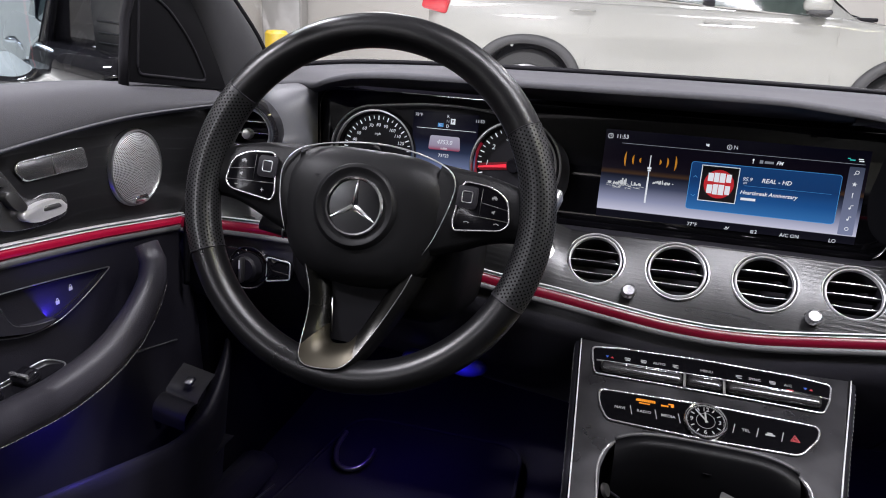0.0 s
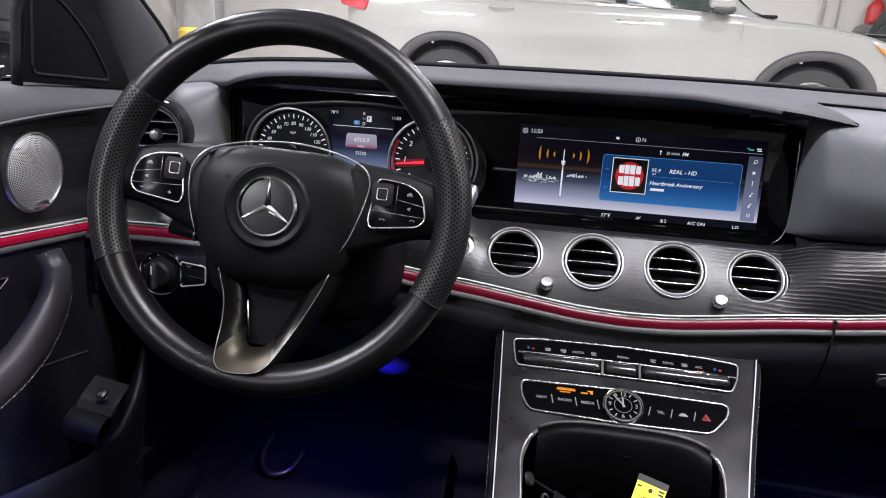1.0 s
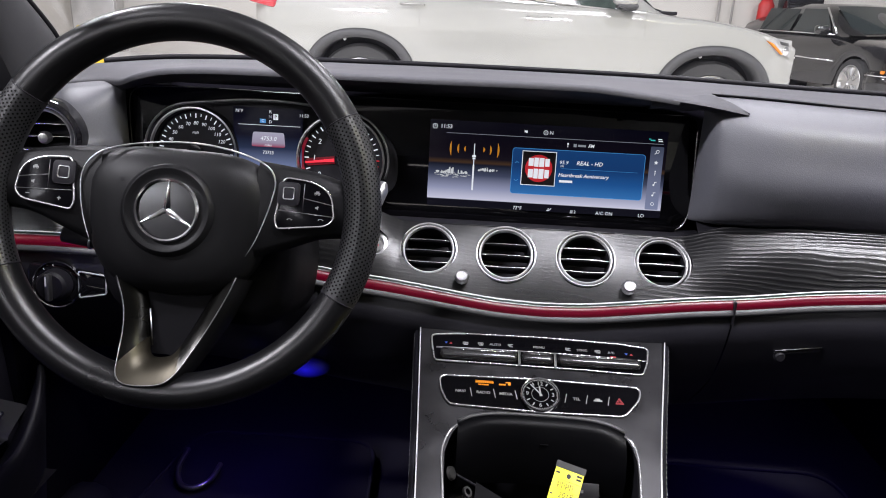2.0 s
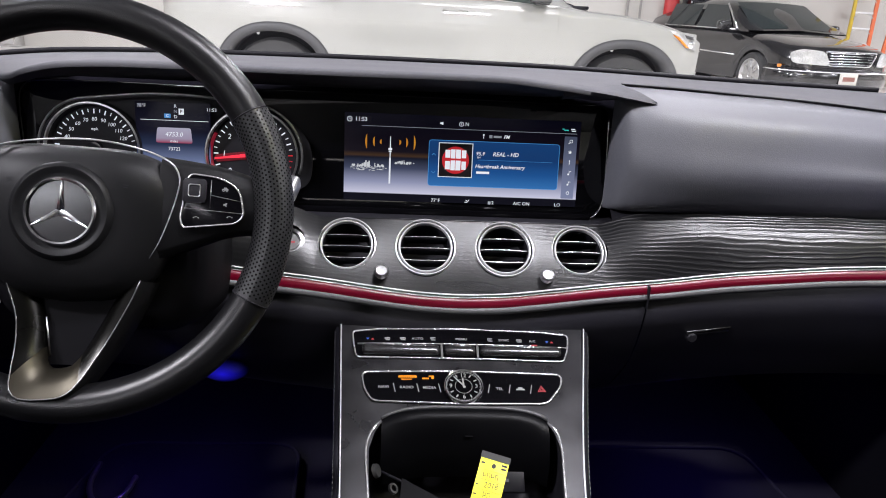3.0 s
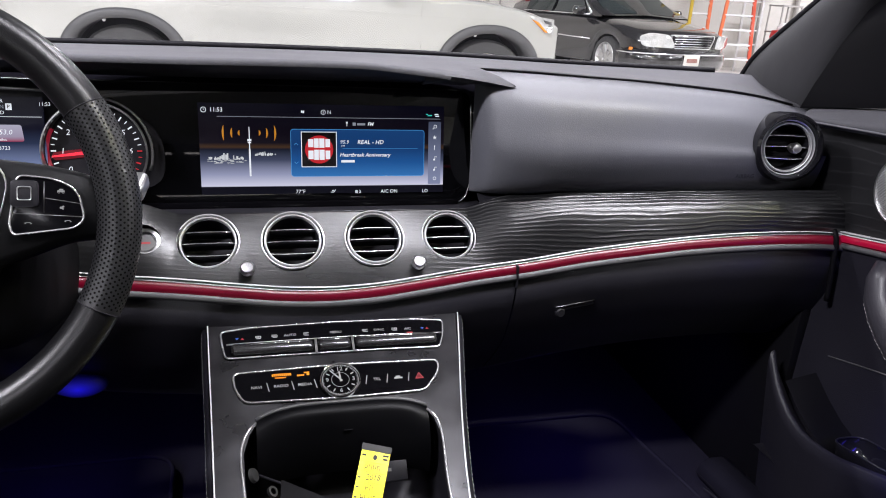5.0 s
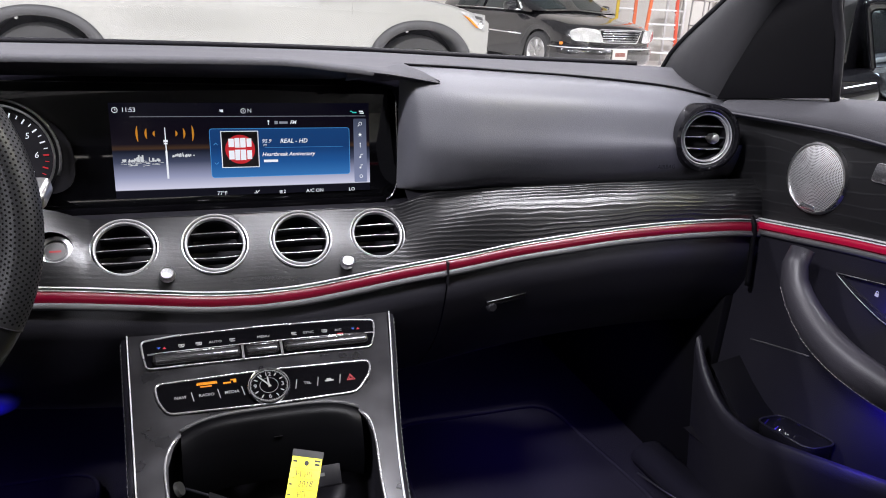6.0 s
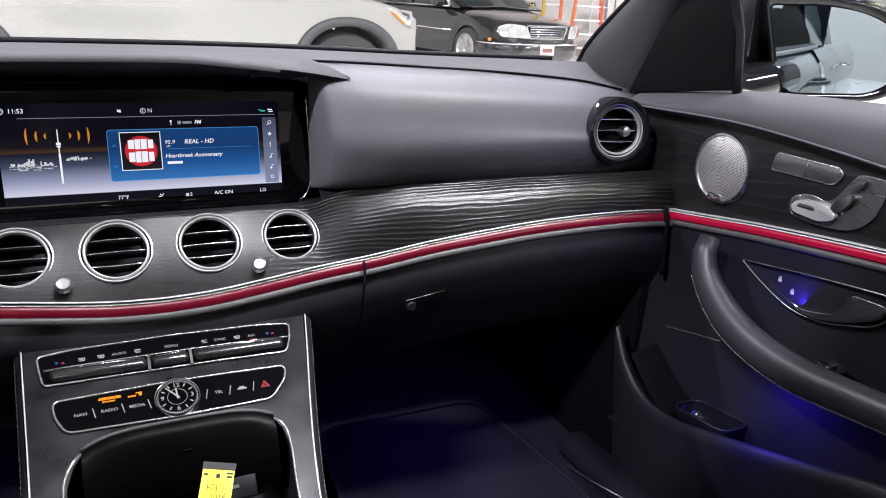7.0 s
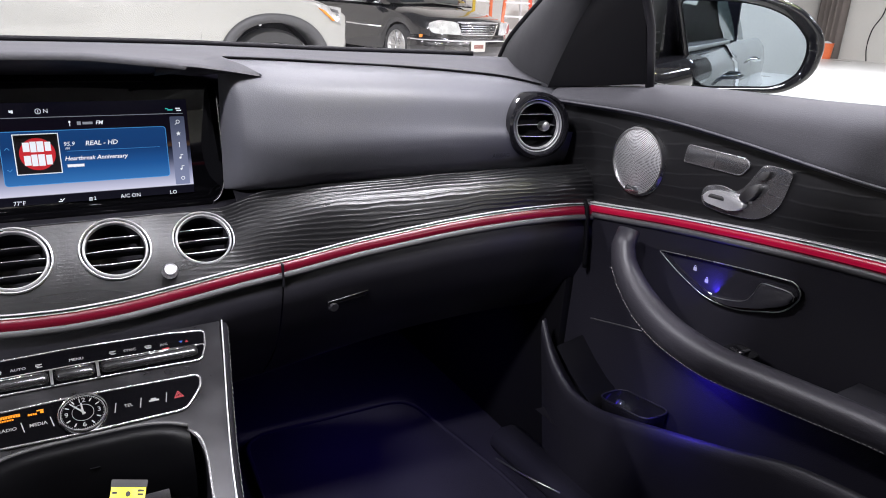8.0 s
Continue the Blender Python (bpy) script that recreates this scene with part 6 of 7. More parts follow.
    lo = smooth_path([(0.6158, 0.7415), (0.5885, 0.7400), (0.5560, 0.7490), (0.5307, 0.7600), (0.5063, 0.7766), (0.5050, 0.7840), (0.5100, 0.7868), (0.5300, 0.7862), (0.5474, 0.7835), (0.5530, 0.7700), (0.5630, 0.7560), (0.5900, 0.7465), (0.6158, 0.7425)], 48)[:-1]
    lv = part("latch_lever", flat(lo, 0.7060, 0.0120, 0.0030), M_DARK, bowl, "black latch lever")
    part("lever_edge", sweep([S((0.6945, y, z)) for y, z in lo[22:]], 0.0007, 6), M_SATIN, lv, "thin bright lever edge")
    for y, z in ((0.6476, 0.7640), (0.6273, 0.7550)):
        part("lock_icon", joined(box(0.001, 0.0045, 0.004), moved(sweep([(0, 0.0015 * math.cos(a), 0.002 + 0.0028 * math.sin(a)) for a in span(0, math.pi, 8)], 0.0004, 4), T(0, 0, 0))), ICON, bowl, m=T(s * 0.7035, y, z))
    # pocket
    rim_l = [(0.655, 0.875, 0.605), (0.646, 0.848, 0.577), (0.640, 0.815, 0.552), (0.637, 0.775, 0.535), (0.636, 0.716, 0.537), (0.636, 0.673, 0.549), (0.636, 0.58, 0.580), (0.636, 0.50, 0.607), (0.636, 0.423, 0.635), (0.637, 0.30, 0.650), (0.637, -0.3, 0.655)]
    pr = smooth_path(rim_l, 50)
    rows = [[S((0.655 + (0.01 if k < 6 else 0), p[1], p[2] - 0.02)), S((p[0] + 0.006, p[1], p[2] - 0.003)), S((p[0] + 0.002, p[1], p[2])), S((p[0] - 0.003, p[1], p[2] - 0.004)), S((p[0] - 0.004, p[1], p[2] - 0.02)), S((p[0] + 0.01, p[1], p[2] - 0.12)), S((p[0] + 0.03, p[1], 0.33))] for k, p in enumerate(pr)]
    pk = part("door_pocket", grid(rows), M_DOOR, d, "black door pocket")
    part("pocket_floor", grid([[S((0.645, y, 0.45)), S((0.70, y, 0.45))] for y in (0.86, 0.3, -0.3)]), M_BLACK, pk)
    # stepped lid that closes the head of the pocket
    prof = [(0.832, 0.578), (0.815, 0.572), (0.800, 0.566), (0.788, 0.560), (0.786, 0.5560), (0.782, 0.5580), (0.774, 0.5585), (0.765, 0.5550), (0.758, 0.5500), (0.755, 0.5440), (0.755, 0.5300)] if s < 0 else [(0.835, 0.585), (0.800, 0.560), (0.770, 0.543), (0.750, 0.536), (0.742, 0.528), (0.741, 0.505)]
    rows = [[S((x, y, z - 0.012 * ((0.705 - x) / 0.065))) for y, z in prof] for x in span(0.652, 0.705, 8)]
    part("pocket_lid", grid(rows), M_LID_P if s < 0 else M_DEEP, pk, "stepped black lid in the pocket", sharp=25)
    if s > 0:
        tr = rounded([(0.652, 0.640), (0.700, 0.640), (0.700, 0.735), (0.652, 0.735)], 0.018)
        part("pocket_tray", grid([[(x, y, 0.556 - (y - 0.64) * 0.15) for x, y in tr], [(x, y, 0.530 - (y - 0.64) * 0.15) for x, y in tr], [(0.676, 0.69, 0.522)] * len(tr)], False, True), M_PIANO, pk, "glossy black tray")
        part("tray_rim", sweep([(x, y, 0.5575 - (y - 0.64) * 0.15) for x, y in tr], 0.0012, 5, loop=True), M_DARK, pk)
    if s < 0:
        part("pocket_key", box(0.014, 0.014, 0.008, 0.003), M_CHROME, pk, "small chrome boot key", m=T(s * 0.669, 0.797, 0.572) @ pose(0, 0, 0, 25, 0, 0))
    # sail panel at the mirror, window frame and glass
    tri = [(0.995, 0.948), (0.786, 0.979), (0.808, 1.10), (0.822, 1.135), (0.890, 1.115), (0.940, 1.045), (0.975, 0.985)]
    sail = part("sail_panel", moved(prism([(y, z) for y, z in tri], 0, 0.012, 0.002), Matrix(((0, 0, -s if s > 0 else 1, s * 0.722), (1, 0, 0, 0), (0, 1, 0, 0), (0, 0, 0, 1)))), M_DEEP, d, "matte black triangular sail panel")
    trs = [(0.944, 0.966), (0.800, 0.987), (0.816, 1.085), (0.862, 1.070), (0.912, 1.022)]
    if s < 0:
        part("tweeter_ridge", sweep([S((0.710, y, z)) for y, z in rounded(trs, [0.014, 0.010, 0.012, 0.04, 0.05])], 0.0022, 6, loop=True), M_BLACK, sail, "raised edge of the tweeter cover")
    fr = [S(p) for p in smooth_path([(0.720, 0.786, 0.972), (0.716, 0.797, 1.06), (0.702, 0.805, 1.12), (0.66, 0.62, 1.25), (0.60, 0.40, 1.355), (0.575, 0.0, 1.39), (0.58, -0.5, 1.38)], 40)]
    part("window_frame", sweep(fr, 0.006, 8, up=(s, 0, 0)), M_BLACK, d)
    rows = []
    for y in span(0.80, -0.50, 12):
        top = curve_at([(-0.5, 1.38), (0.0, 1.39), (0.40, 1.355), (0.62, 1.25), (0.80, 1.10)], y)
        rows.append([S((0.750 - 0.17 * max(0.0, (z - 0.97) / 0.42) ** 1.3, y, z)) for z in span(0.96, top, 6)])
    wg = part("window_glass", grid(rows), M_SIDEGLASS, d, "clear side window")
    wg.visible_shadow = False
    # outer skin, sill and handle, seen in the mirror
    rows = [[S((0.775, y, 0.975)), S((0.80, y, 0.968)), S((0.865, y, 0.90)), S((0.895, y, 0.78)), S((0.895, y, 0.62)), S((0.875, y, 0.42)), S((0.86, y, 0.28))] for y in span(1.02, -0.30, 10)]
    part("outer_skin", grid(rows), M_PAINTG, d, "grey metallic outer skin")
    part("sill_chrome", sweep([S((0.782, y, curve_at(TZ, y) - 0.008)) for y in span(0.80, -0.5, 20)], 0.007, 8), M_SATIN, d, "bright window sill trim")
    part("outer_handle", sweep([S(p) for p in smooth_path([(0.860, 0.02, 0.86), (0.918, -0.01, 0.865), (0.920, -0.10, 0.865), (0.860, -0.15, 0.86)], 14)], 0.011, 8), M_PAINTG, d)
    return d


def speaker_metal():
    """Aluminium drilled in rings about the speaker's middle."""
    m, t, b = nodes_of("drilled_aluminium")
    N, L = t.nodes.new, t.links.new

    def op(kind, x, y=0.0):
        n = N("ShaderNodeMath")
        n.operation = kind
        for k, v in enumerate((x, y)):
            if isinstance(v, (int, float)):
                n.inputs[k].default_value = v
            else:
                L(v, n.inputs[k])
        return n.outputs[0]

    co, sp = N("ShaderNodeTexCoord"), N("ShaderNodeSeparateXYZ")
    L(co.outputs["Object"], sp.inputs[0])
    y, z = op("SUBTRACT", sp.outputs["Y"], 0.768), op("SUBTRACT", sp.outputs["Z"], 0.8785)
    rad = op("SQRT", op("ADD", op("MULTIPLY", y, y), op("MULTIPLY", z, z)))
    ring = op("DIVIDE", rad, 0.00185)
    turns = op("MULTIPLY", op("DIVIDE", op("ARCTAN2", z, y), 6.28318), op("MULTIPLY", op("FLOOR", op("ADD", ring, 0.5)), 6.0))
    dr, da = op("SUBTRACT", op("FRACT", op("ADD", ring, 0.5)), 0.5), op("SUBTRACT", op("FRACT", turns), 0.5)
    dist = op("SQRT", op("ADD", op("MULTIPLY", dr, dr), op("MULTIPLY", da, da)))
    r = N("ShaderNodeMapRange")
    r.inputs["From Min"].default_value, r.inputs["From Max"].default_value = 0.26, 0.38
    L(dist, r.inputs[0])
    mx = N("ShaderNodeMix")
    mx.data_type = "RGBA"
    mx.inputs["A"].default_value, mx.inputs["B"].default_value = (0.012, 0.012, 0.012, 1), (0.85, 0.85, 0.86, 1)
    L(r.outputs[0], mx.inputs["Factor"])
    L(mx.outputs["Result"], b.inputs["Base Color"])
    b.inputs["Metallic"].default_value, b.inputs["Roughness"].default_value = 0.85, 0.36
    return m


M_SPK = speaker_metal()
M_LID_P = mat("satin_pocket_lid", (0.014, 0.0135, 0.015), 0.38, grain=900, bump=0.1, kind="cells", spec=0.4)
for s in (-1, 1):
    door(s)

# ---- windscreen pillars and rear flanks ----
M_FLGLASS = mat("rear_side_glass", (0.07, 0.09, 0.088), 0.08, grain=10, vary=0.2)
for s in (-1, 1):
    e1 = [(0.795, 1.265, 0.955), (0.770, 1.20, 1.005), (0.745, 1.08, 1.075), (0.70, 0.87, 1.185), (0.62, 0.54, 1.345)]
    e2 = [(0.730, 0.992, 0.935), (0.724, 0.985, 0.958), (0.720, 0.955, 1.015), (0.714, 0.885, 1.105), (0.655, 0.54, 1.33)]
    rows = []
    for a, b in zip(smooth_path(e1, 24), smooth_path(e2, 24)):
        a, b = Vector(a), Vector(b)
        inn = Vector((-0.030, -0.02, 0.0))
        r = [a + Vector((0.02, 0.03, 0)), a, a + (b - a) * 0.2 + inn * 0.7, a + (b - a) * 0.5 + inn, a + (b - a) * 0.8 + inn * 0.7, b, b + Vector((0.03, -0.005, 0))]
        rows.append([(s * p[0], p[1], p[2]) for p in smooth_path([tuple(q) for q in r], 16)])
    pl = thing("windshield_pillar", "dark grey cloth-covered windscreen pillar", "pillar", "windscreen pillars", "structure")
    part("cover", grid(rows), M_PILLAR, pl)
    part("glass_edge", sweep([(s * (p[0] - 0.002), p[1], p[2]) for p in smooth_path(e1, 24)], 0.005, 6), M_BLACK, pl)
    fl = thing("car_flank", "grey metallic rear flank of the car with dark side glass", "car body", "flanks of the car", "structure")
    rows = [[(s * 0.775, y, 0.985), (s * 0.80, y, 0.978), (s * 0.875, y, 0.90), (s * 0.905, y, 0.78), (s * 0.905, y, 0.62), (s * 0.885, y, 0.42), (s * 0.86, y, 0.28)] for y in span(-0.31, -2.6, 14)]
    part("rear_skin", grid(rows), M_PAINTG, fl)
    part("rear_window", grid([[(s * (0.75 - 0.17 * max(0.0, (z - 0.97) / 0.42) ** 1.3), y, z) for z in span(0.985, curve_at([(-1.6, 1.15), (-1.1, 1.34), (-0.5, 1.385)], y), 5)] for y in span(-0.52, -1.5, 8)]), M_FLGLASS, fl)
    part("rear_handle", sweep([(s * p[0], p[1], p[2]) for p in smooth_path([(0.870, -0.95, 0.875), (0.925, -0.98, 0.88), (0.928, -1.07, 0.88), (0.870, -1.12, 0.875)], 14)], 0.013, 8), M_CHROME, fl)

# ---- wing mirrors ----
M_CAP = mat("satin_mirror_cap", (0.014, 0.0145, 0.016), 0.28, grain=700, bump=0.06, vary=0.12, big=5, spec=0.5)
for s in (-1, 1):
    wm = thing("wing_mirror", "glossy black wing mirror with a large bluish glass", "wing mirror", "wing mirrors")
    g = plane_frame((0.968, 0.898, 1.027), (0.875, -0.484, 0.0), (0, 0, 1)) if s > 0 else plane_frame((-1.008, 0.903, 1.023), (0.92, 0.39, 0.0), (0, 0, 1))
    inner = [(-0.068, 0.064), (0.020, 0.067), (0.078, 0.059), (0.120, 0.043), (0.149, 0.014), (0.1535, -0.008), (0.146, -0.042), (0.112, -0.064), (-0.008, -0.069), (-0.029, -0.060)]
    outer = [(-0.086, 0.081), (0.020, 0.085), (0.086, 0.077), (0.136, 0.061), (0.173, 0.028), (0.1820, 0.004), (0.175, -0.042), (0.130, -0.075), (-0.014, -0.080), (-0.043, -0.068)]
    ri = [0.012, 0.03, 0.03, 0.03, 0.02, 0.02, 0.03, 0.03, 0.014, 0.014]
    oi, oo = rounded(inner, ri, 4), rounded(outer, ri, 4)
    if s < 0:
        oi, oo = [(-x, y) for x, y in oi][::-1], [(-x, y) for x, y in oo][::-1]

    def ring(q, z, k=1.0):
        return [((a[0] + (b[0] - a[0]) * q) * k, (a[1] + (b[1] - a[1]) * q) * k, z) for a, b in zip(oi, oo)]

    part("housing", grid([ring(-0.05, -0.006), ring(-0.05, 0.001), ring(0.12, 0.004), ring(0.40, 0.0085), ring(0.75, 0.0075), ring(0.95, 0.001), ring(1.0, -0.010), ring(1.0, -0.055), ring(0.9, -0.10, 0.86), ring(0.7, -0.135, 0.5), ring(0.5, -0.14, 0.01)], False, True), M_PIANO, wm, "glossy black housing", m=g)
    cx = s * 0.045
    rows = [[(cx + (x - cx) * k, y * k, 0.0030 - (((x - cx) * k) ** 2 + (y * k) ** 2) / 4.4) for x, y in oi] for k in (1.0, 0.88, 0.75, 0.6, 0.45, 0.3, 0.15, 0.001)]
    part("mirror_glass", grid(rows, False, True), M_MIRROR, wm, "bluish convex mirror glass", m=g)
    part("glass_lip", sweep([(x, y, 0.001) for x, y in oi], 0.0016, 6, loop=True), M_DEEP, wm, "black rubber lip", m=g)
    part("mirror_foot", sweep([(s * 0.755, 0.905, 0.962), (s * 0.83, 0.912, 0.966), (s * 0.90, 0.918, 0.975), (s * 0.96, 0.922, 0.985)], [0.044, 0.042, 0.038, 0.032], 14, flat=0.80), M_PIANO, wm, "glossy black foot")
    part("foot_seam", sweep(smooth_path([(s * 0.785, 0.869, 0.975), (s * 0.82, 0.877, 0.981), (s * 0.86, 0.884, 0.975), (s * 0.90, 0.890, 0.972)], 14), 0.0012, 6), M_DSATIN, wm)
    part("neck", moved(box(0.20, 0.05, 0.17, 0.018, 3), T(s * 0.872, 0.962, 1.052)), M_PIANO, wm, "glossy black neck")
    # ribbed cap; on the driver's side it stands in for a side-glass reflection
    cm = plane_frame((s * 0.828, 0.925, 1.058), (0.98, 0.2 * s, 0.0), (0, 0, 1))
    part("inner_cap", prism(rounded([(-0.085, -0.064), (0.080, -0.060), (0.085, 0.075), (-0.085, 0.075)], 0.014), -0.030, 0.0, 0.003), M_CAP, wm, "dark satin inner cap with ribs, partly standing in for a reflection", m=cm)
    for zz in (-0.050, -0.036, -0.020):
        part("cap_reflection_rib", sweep([(s * 0.050, zz + 0.002, 0.0006), (0.0, zz, 0.0006), (-s * 0.060, zz + 0.001, 0.0006)], 0.0015, 6), M_CAP, wm, m=cm)

# ---- floor mats ----
for s in (-1, 1):
    fm = thing("floor_mat", "black carpet floor mat in the footwell", "floor mat", "floor mats")
    o = rounded([(s * 0.20, 0.45), (s * 0.60, 0.45), (s * 0.60, 0.86), (s * 0.56, 1.15), (s * 0.24, 1.15)], 0.05)
    part("mat", moved(prism(o if s > 0 else o[::-1], 0.0, 0.012, 0.004), T(0, 0, 0.317)), M_CARPET, fm)
    part("mat_edge", sweep([(x, y, 0.330) for x, y in o], 0.004, 6, loop=True), M_CARPET, fm, "sewn black edge")
cl = thing("mat_clip", "dull grey hoop clip on the driver's floor mat", "clip")
part("hoop", sweep(smooth_path([(-0.548, 1.062, 0.352), (-0.548, 1.020, 0.345), (-0.531, 0.985, 0.340), (-0.506, 0.979, 0.340), (-0.488, 0.999, 0.342), (-0.483, 1.034, 0.347)], 24), 0.0045, 8), M_DSATIN, cl)
for s in (-1, 1):
    sl = thing("sill_trim", "black sill trim with a thin pale edge", "trim", "sill trims", "structure")
    part("trim", sweep([(s * 0.66, 0.95, 0.335), (s * 0.655, 0.60, 0.36), (s * 0.655, 0.0, 0.37)], 0.035, 10, flat=0.7), M_DARK, sl)
    part("trim_edge", sweep([(s * 0.600, 0.895, 0.346), (s * 0.612, 0.83, 0.352), (s * 0.628, 0.76, 0.362)], 0.0016, 6), M_DSATIN, sl)

# added soft-edged glowing bodies for the blue-lit patches under the dash
GLOW_B, _t, _b = nodes_of("blue_patch_glow")
_co, _sc, _gr, _pw = (_t.nodes.new(k) for k in ("ShaderNodeTexCoord", "ShaderNodeMapping", "ShaderNodeTexGradient", "ShaderNodeMath"))
_sc.inputs["Scale"].default_value = (1.0, 0.0, 1.0)
_gr.gradient_type = "SPHERICAL"
_pw.operation, _pw.inputs[1].default_value = "POWER", 1.6
_t.links.new(_co.outputs["Object"], _sc.inputs[0])
_t.links.new(_sc.outputs[0], _gr.inputs[0])
_t.links.new(_gr.outputs["Fac"], _pw.inputs[0])
_t.links.new(_pw.outputs[0], _b.inputs["Emission Strength"])
_b.inputs["Emission Color"].default_value = (0.010, 0.006, 0.62, 1)
_b.inputs["Base Color"].default_value = (0.003, 0.003, 0.006, 1)
for lx, k in ((-0.309, 1.0), (-0.384, 0.6)):
    fl = thing("footwell_glow", "small added blue glow for the lit patches under the dashboard", "lamp", "footwell lamps")
    part("lens", lathe([(0.0, -1.0), (0.5, -0.87), (0.87, -0.5), (1.0, 0.0), (0.87, 0.5), (0.5, 0.87), (0.0, 1.0)], 24), GLOW_B, fl)
    fl.matrix_world = T(lx, 0.932, 0.598) @ Matrix.Diagonal((0.033 * k, 0.014, 0.017 * k, 1))

# ---- the white off-roader ----
def wheel_parts(parent, x, y, z, r, rimr, facing, spokes, turn=0.0):
    m = T(x, y, z) @ pose(0, 0, turn) @ pose(0, 0, 0, 90 * facing, 0, 0)
    w = part("wheel", lathe([(rimr, -0.10), (r * 0.93, -0.115), (r, -0.08), (r, 0.07), (r * 0.95, 0.105), (rimr * 1.06, 0.11), (rimr, 0.095)], 40), M_TYRE, parent, "black tyre on an alloy rim", m=m)
    part("rim", lathe([(rimr * 1.02, 0.10), (rimr * 0.95, 0.105), (rimr * 0.90, 0.05), (0.3 * rimr, 0.0), (0, 0.0)], 40), M_DSATIN, w, m=m)
    sp = [moved(prism([(0.1 * rimr, -0.035), (0.95 * rimr, -0.028), (0.95 * rimr, 0.028), (0.1 * rimr, 0.035)], 0.05, 0.095, 0.008), pose(0, 0, 0, 0, 0, 360 * k / spokes)) for k in range(spokes)]
    part("spokes", joined(*sp, lathe([(0.0, 0.10), (0.22 * rimr, 0.10), (0.26 * rimr, 0.06)], 20)), M_ALLOY, w, "bright alloy spokes", m=m)
    return w


suv = thing("white_suv", "white off-road car with grey wheel arch cladding, bonnet closed", "car")
YS = 6.2
FX, RX = 1.854, -1.117


def arch_cut(x, z):
    """Height of the body's lower edge at x."""
    base = 0.50
    for c in (FX, RX):
        d = abs(x - c)
        if d < 0.455:
            base = max(base, 0.40 + math.sqrt(0.455 ** 2 - d * d) * 1.02)
    return base


TOPZ = [(-2.05, 1.08), (-1.9, 1.14), (0.4, 1.125), (1.20, 1.105), (1.50, 1.070), (1.80, 1.048), (2.10, 1.005), (2.35, 0.945), (2.53, 0.885)]


def side_y(x, z):
    """The white car's flank: y at a place along it and a height."""
    nose, tail = max(0.0, (x - 2.16) / 0.37), max(0.0, (-1.85 - x) / 0.18)
    crown = 0.040 * math.sin(math.pi * min(1, max(0, (z - 0.45) / 0.75)))
    return YS + 0.03 - crown + 0.13 * nose ** 2.4 + 0.12 * tail ** 2


rows = []
for x in span(-2.03, 2.53, 130):
    lo, hi = arch_cut(x, 0), curve_at(TOPZ, x)
    off = side_y(x, 0.45) - YS - 0.03
    r = [(x, side_y(x, lo + (hi - lo) * k / 12), lo + (hi - lo) * k / 12) for k in range(13)]
    r += [(x, YS + 0.045 + off, hi + 0.018), (x, YS + 0.10 + off, hi + 0.030), (x, YS + 0.30 + off * 0.8, hi + 0.042), (x, YS + 0.95 + off * 0.3, hi + 0.055), (x, YS + 1.85, hi + 0.035), (x, YS + 1.95, lo)]
    rows.append(r)
part("body", grid(rows), M_PAINTW, suv, "white painted body", sharp=50)
part("nose_face", grid([rows[-1], [(2.60, YS + 0.95 + (p[1] - YS - 0.95) * 0.82, 0.50 + (p[2] - 0.50) * 0.86) for p in rows[-1]]]), M_PAINTW, suv)
gh = [(-2.0, 1.14, 1.16), (-1.85, 1.15, 1.72), (-0.2, 1.14, 1.78), (0.55, 1.13, 1.74), (1.25, 1.11, 1.20), (1.42, 1.09, 1.105)]
rows = []
for x in span(-1.95, 1.40, 40):
    b = curve_at([(p[0], p[1]) for p in gh], x)
    t = max(b + 0.005, curve_at([(p[0], p[2]) for p in gh], x))
    rows.append([(x, YS + 0.06, b), (x, YS + 0.14 + 0.10 * (t - b), t), (x, YS + 0.95, t + 0.03), (x, YS + 1.75, t), (x, YS + 1.85, b)])
part("cabin", grid(rows), M_PAINTW, suv, sharp=50)
M_SUVGLASS = mat("green_car_window", (0.045, 0.062, 0.054), 0.06, grain=6, vary=0.5, big=3, rvary=0.3)


def belt(x):
    return 1.190 - 0.066 * (x - 0.05)


def cabin_side(x, z):
    """The side of the white car's cabin: y at a place along it and a height."""
    b = curve_at([(p[0], p[1]) for p in gh], x)
    t = max(b + 0.005, curve_at([(p[0], p[2]) for p in gh], x))
    return YS + 0.06 + (0.08 + 0.10 * (t - b)) * (z - b) / (t - b)


for a, b in ((-1.75, -0.95), (-0.86, 0.24), (0.33, 1.12)):
    rows = []
    for x in span(a, b, 16):
        top = max(belt(x) + 0.01, curve_at([(p[0], p[2]) for p in gh], x) - 0.07)
        rows.append([(x, cabin_side(x, z) - 0.010, z) for z in span(belt(x), top, 6)])
    pane = part("side_window", thick(grid(rows), 0.006), M_SUVGLASS, suv, "dark green side window")
    part("window_seal", sweep([(x, cabin_side(x, belt(x)) - 0.012, belt(x)) for x in span(a, b, 12)], 0.007, 6), M_GREYPIPE, pane)
part("door_pillar", grid([[(x, cabin_side(x, z) - 0.008, z) for z in span(belt(x), 1.66, 6)] for x in span(0.235, 0.335, 4)]), M_BLACK, suv, "black pillar between the windows")
part("windshield", grid([[(1.38, YS + 0.20, 1.125), (1.38, YS + 1.7, 1.125)], [(0.66, YS + 0.24, 1.70), (0.66, YS + 1.66, 1.70)]]), M_CARGLASS, suv)
part("wiper", sweep([(1.43, YS + 0.35, 1.135), (1.34, YS + 0.75, 1.185), (1.20, YS + 1.0, 1.30)], 0.012, 6), M_BLACK, suv, "black wiper arm")
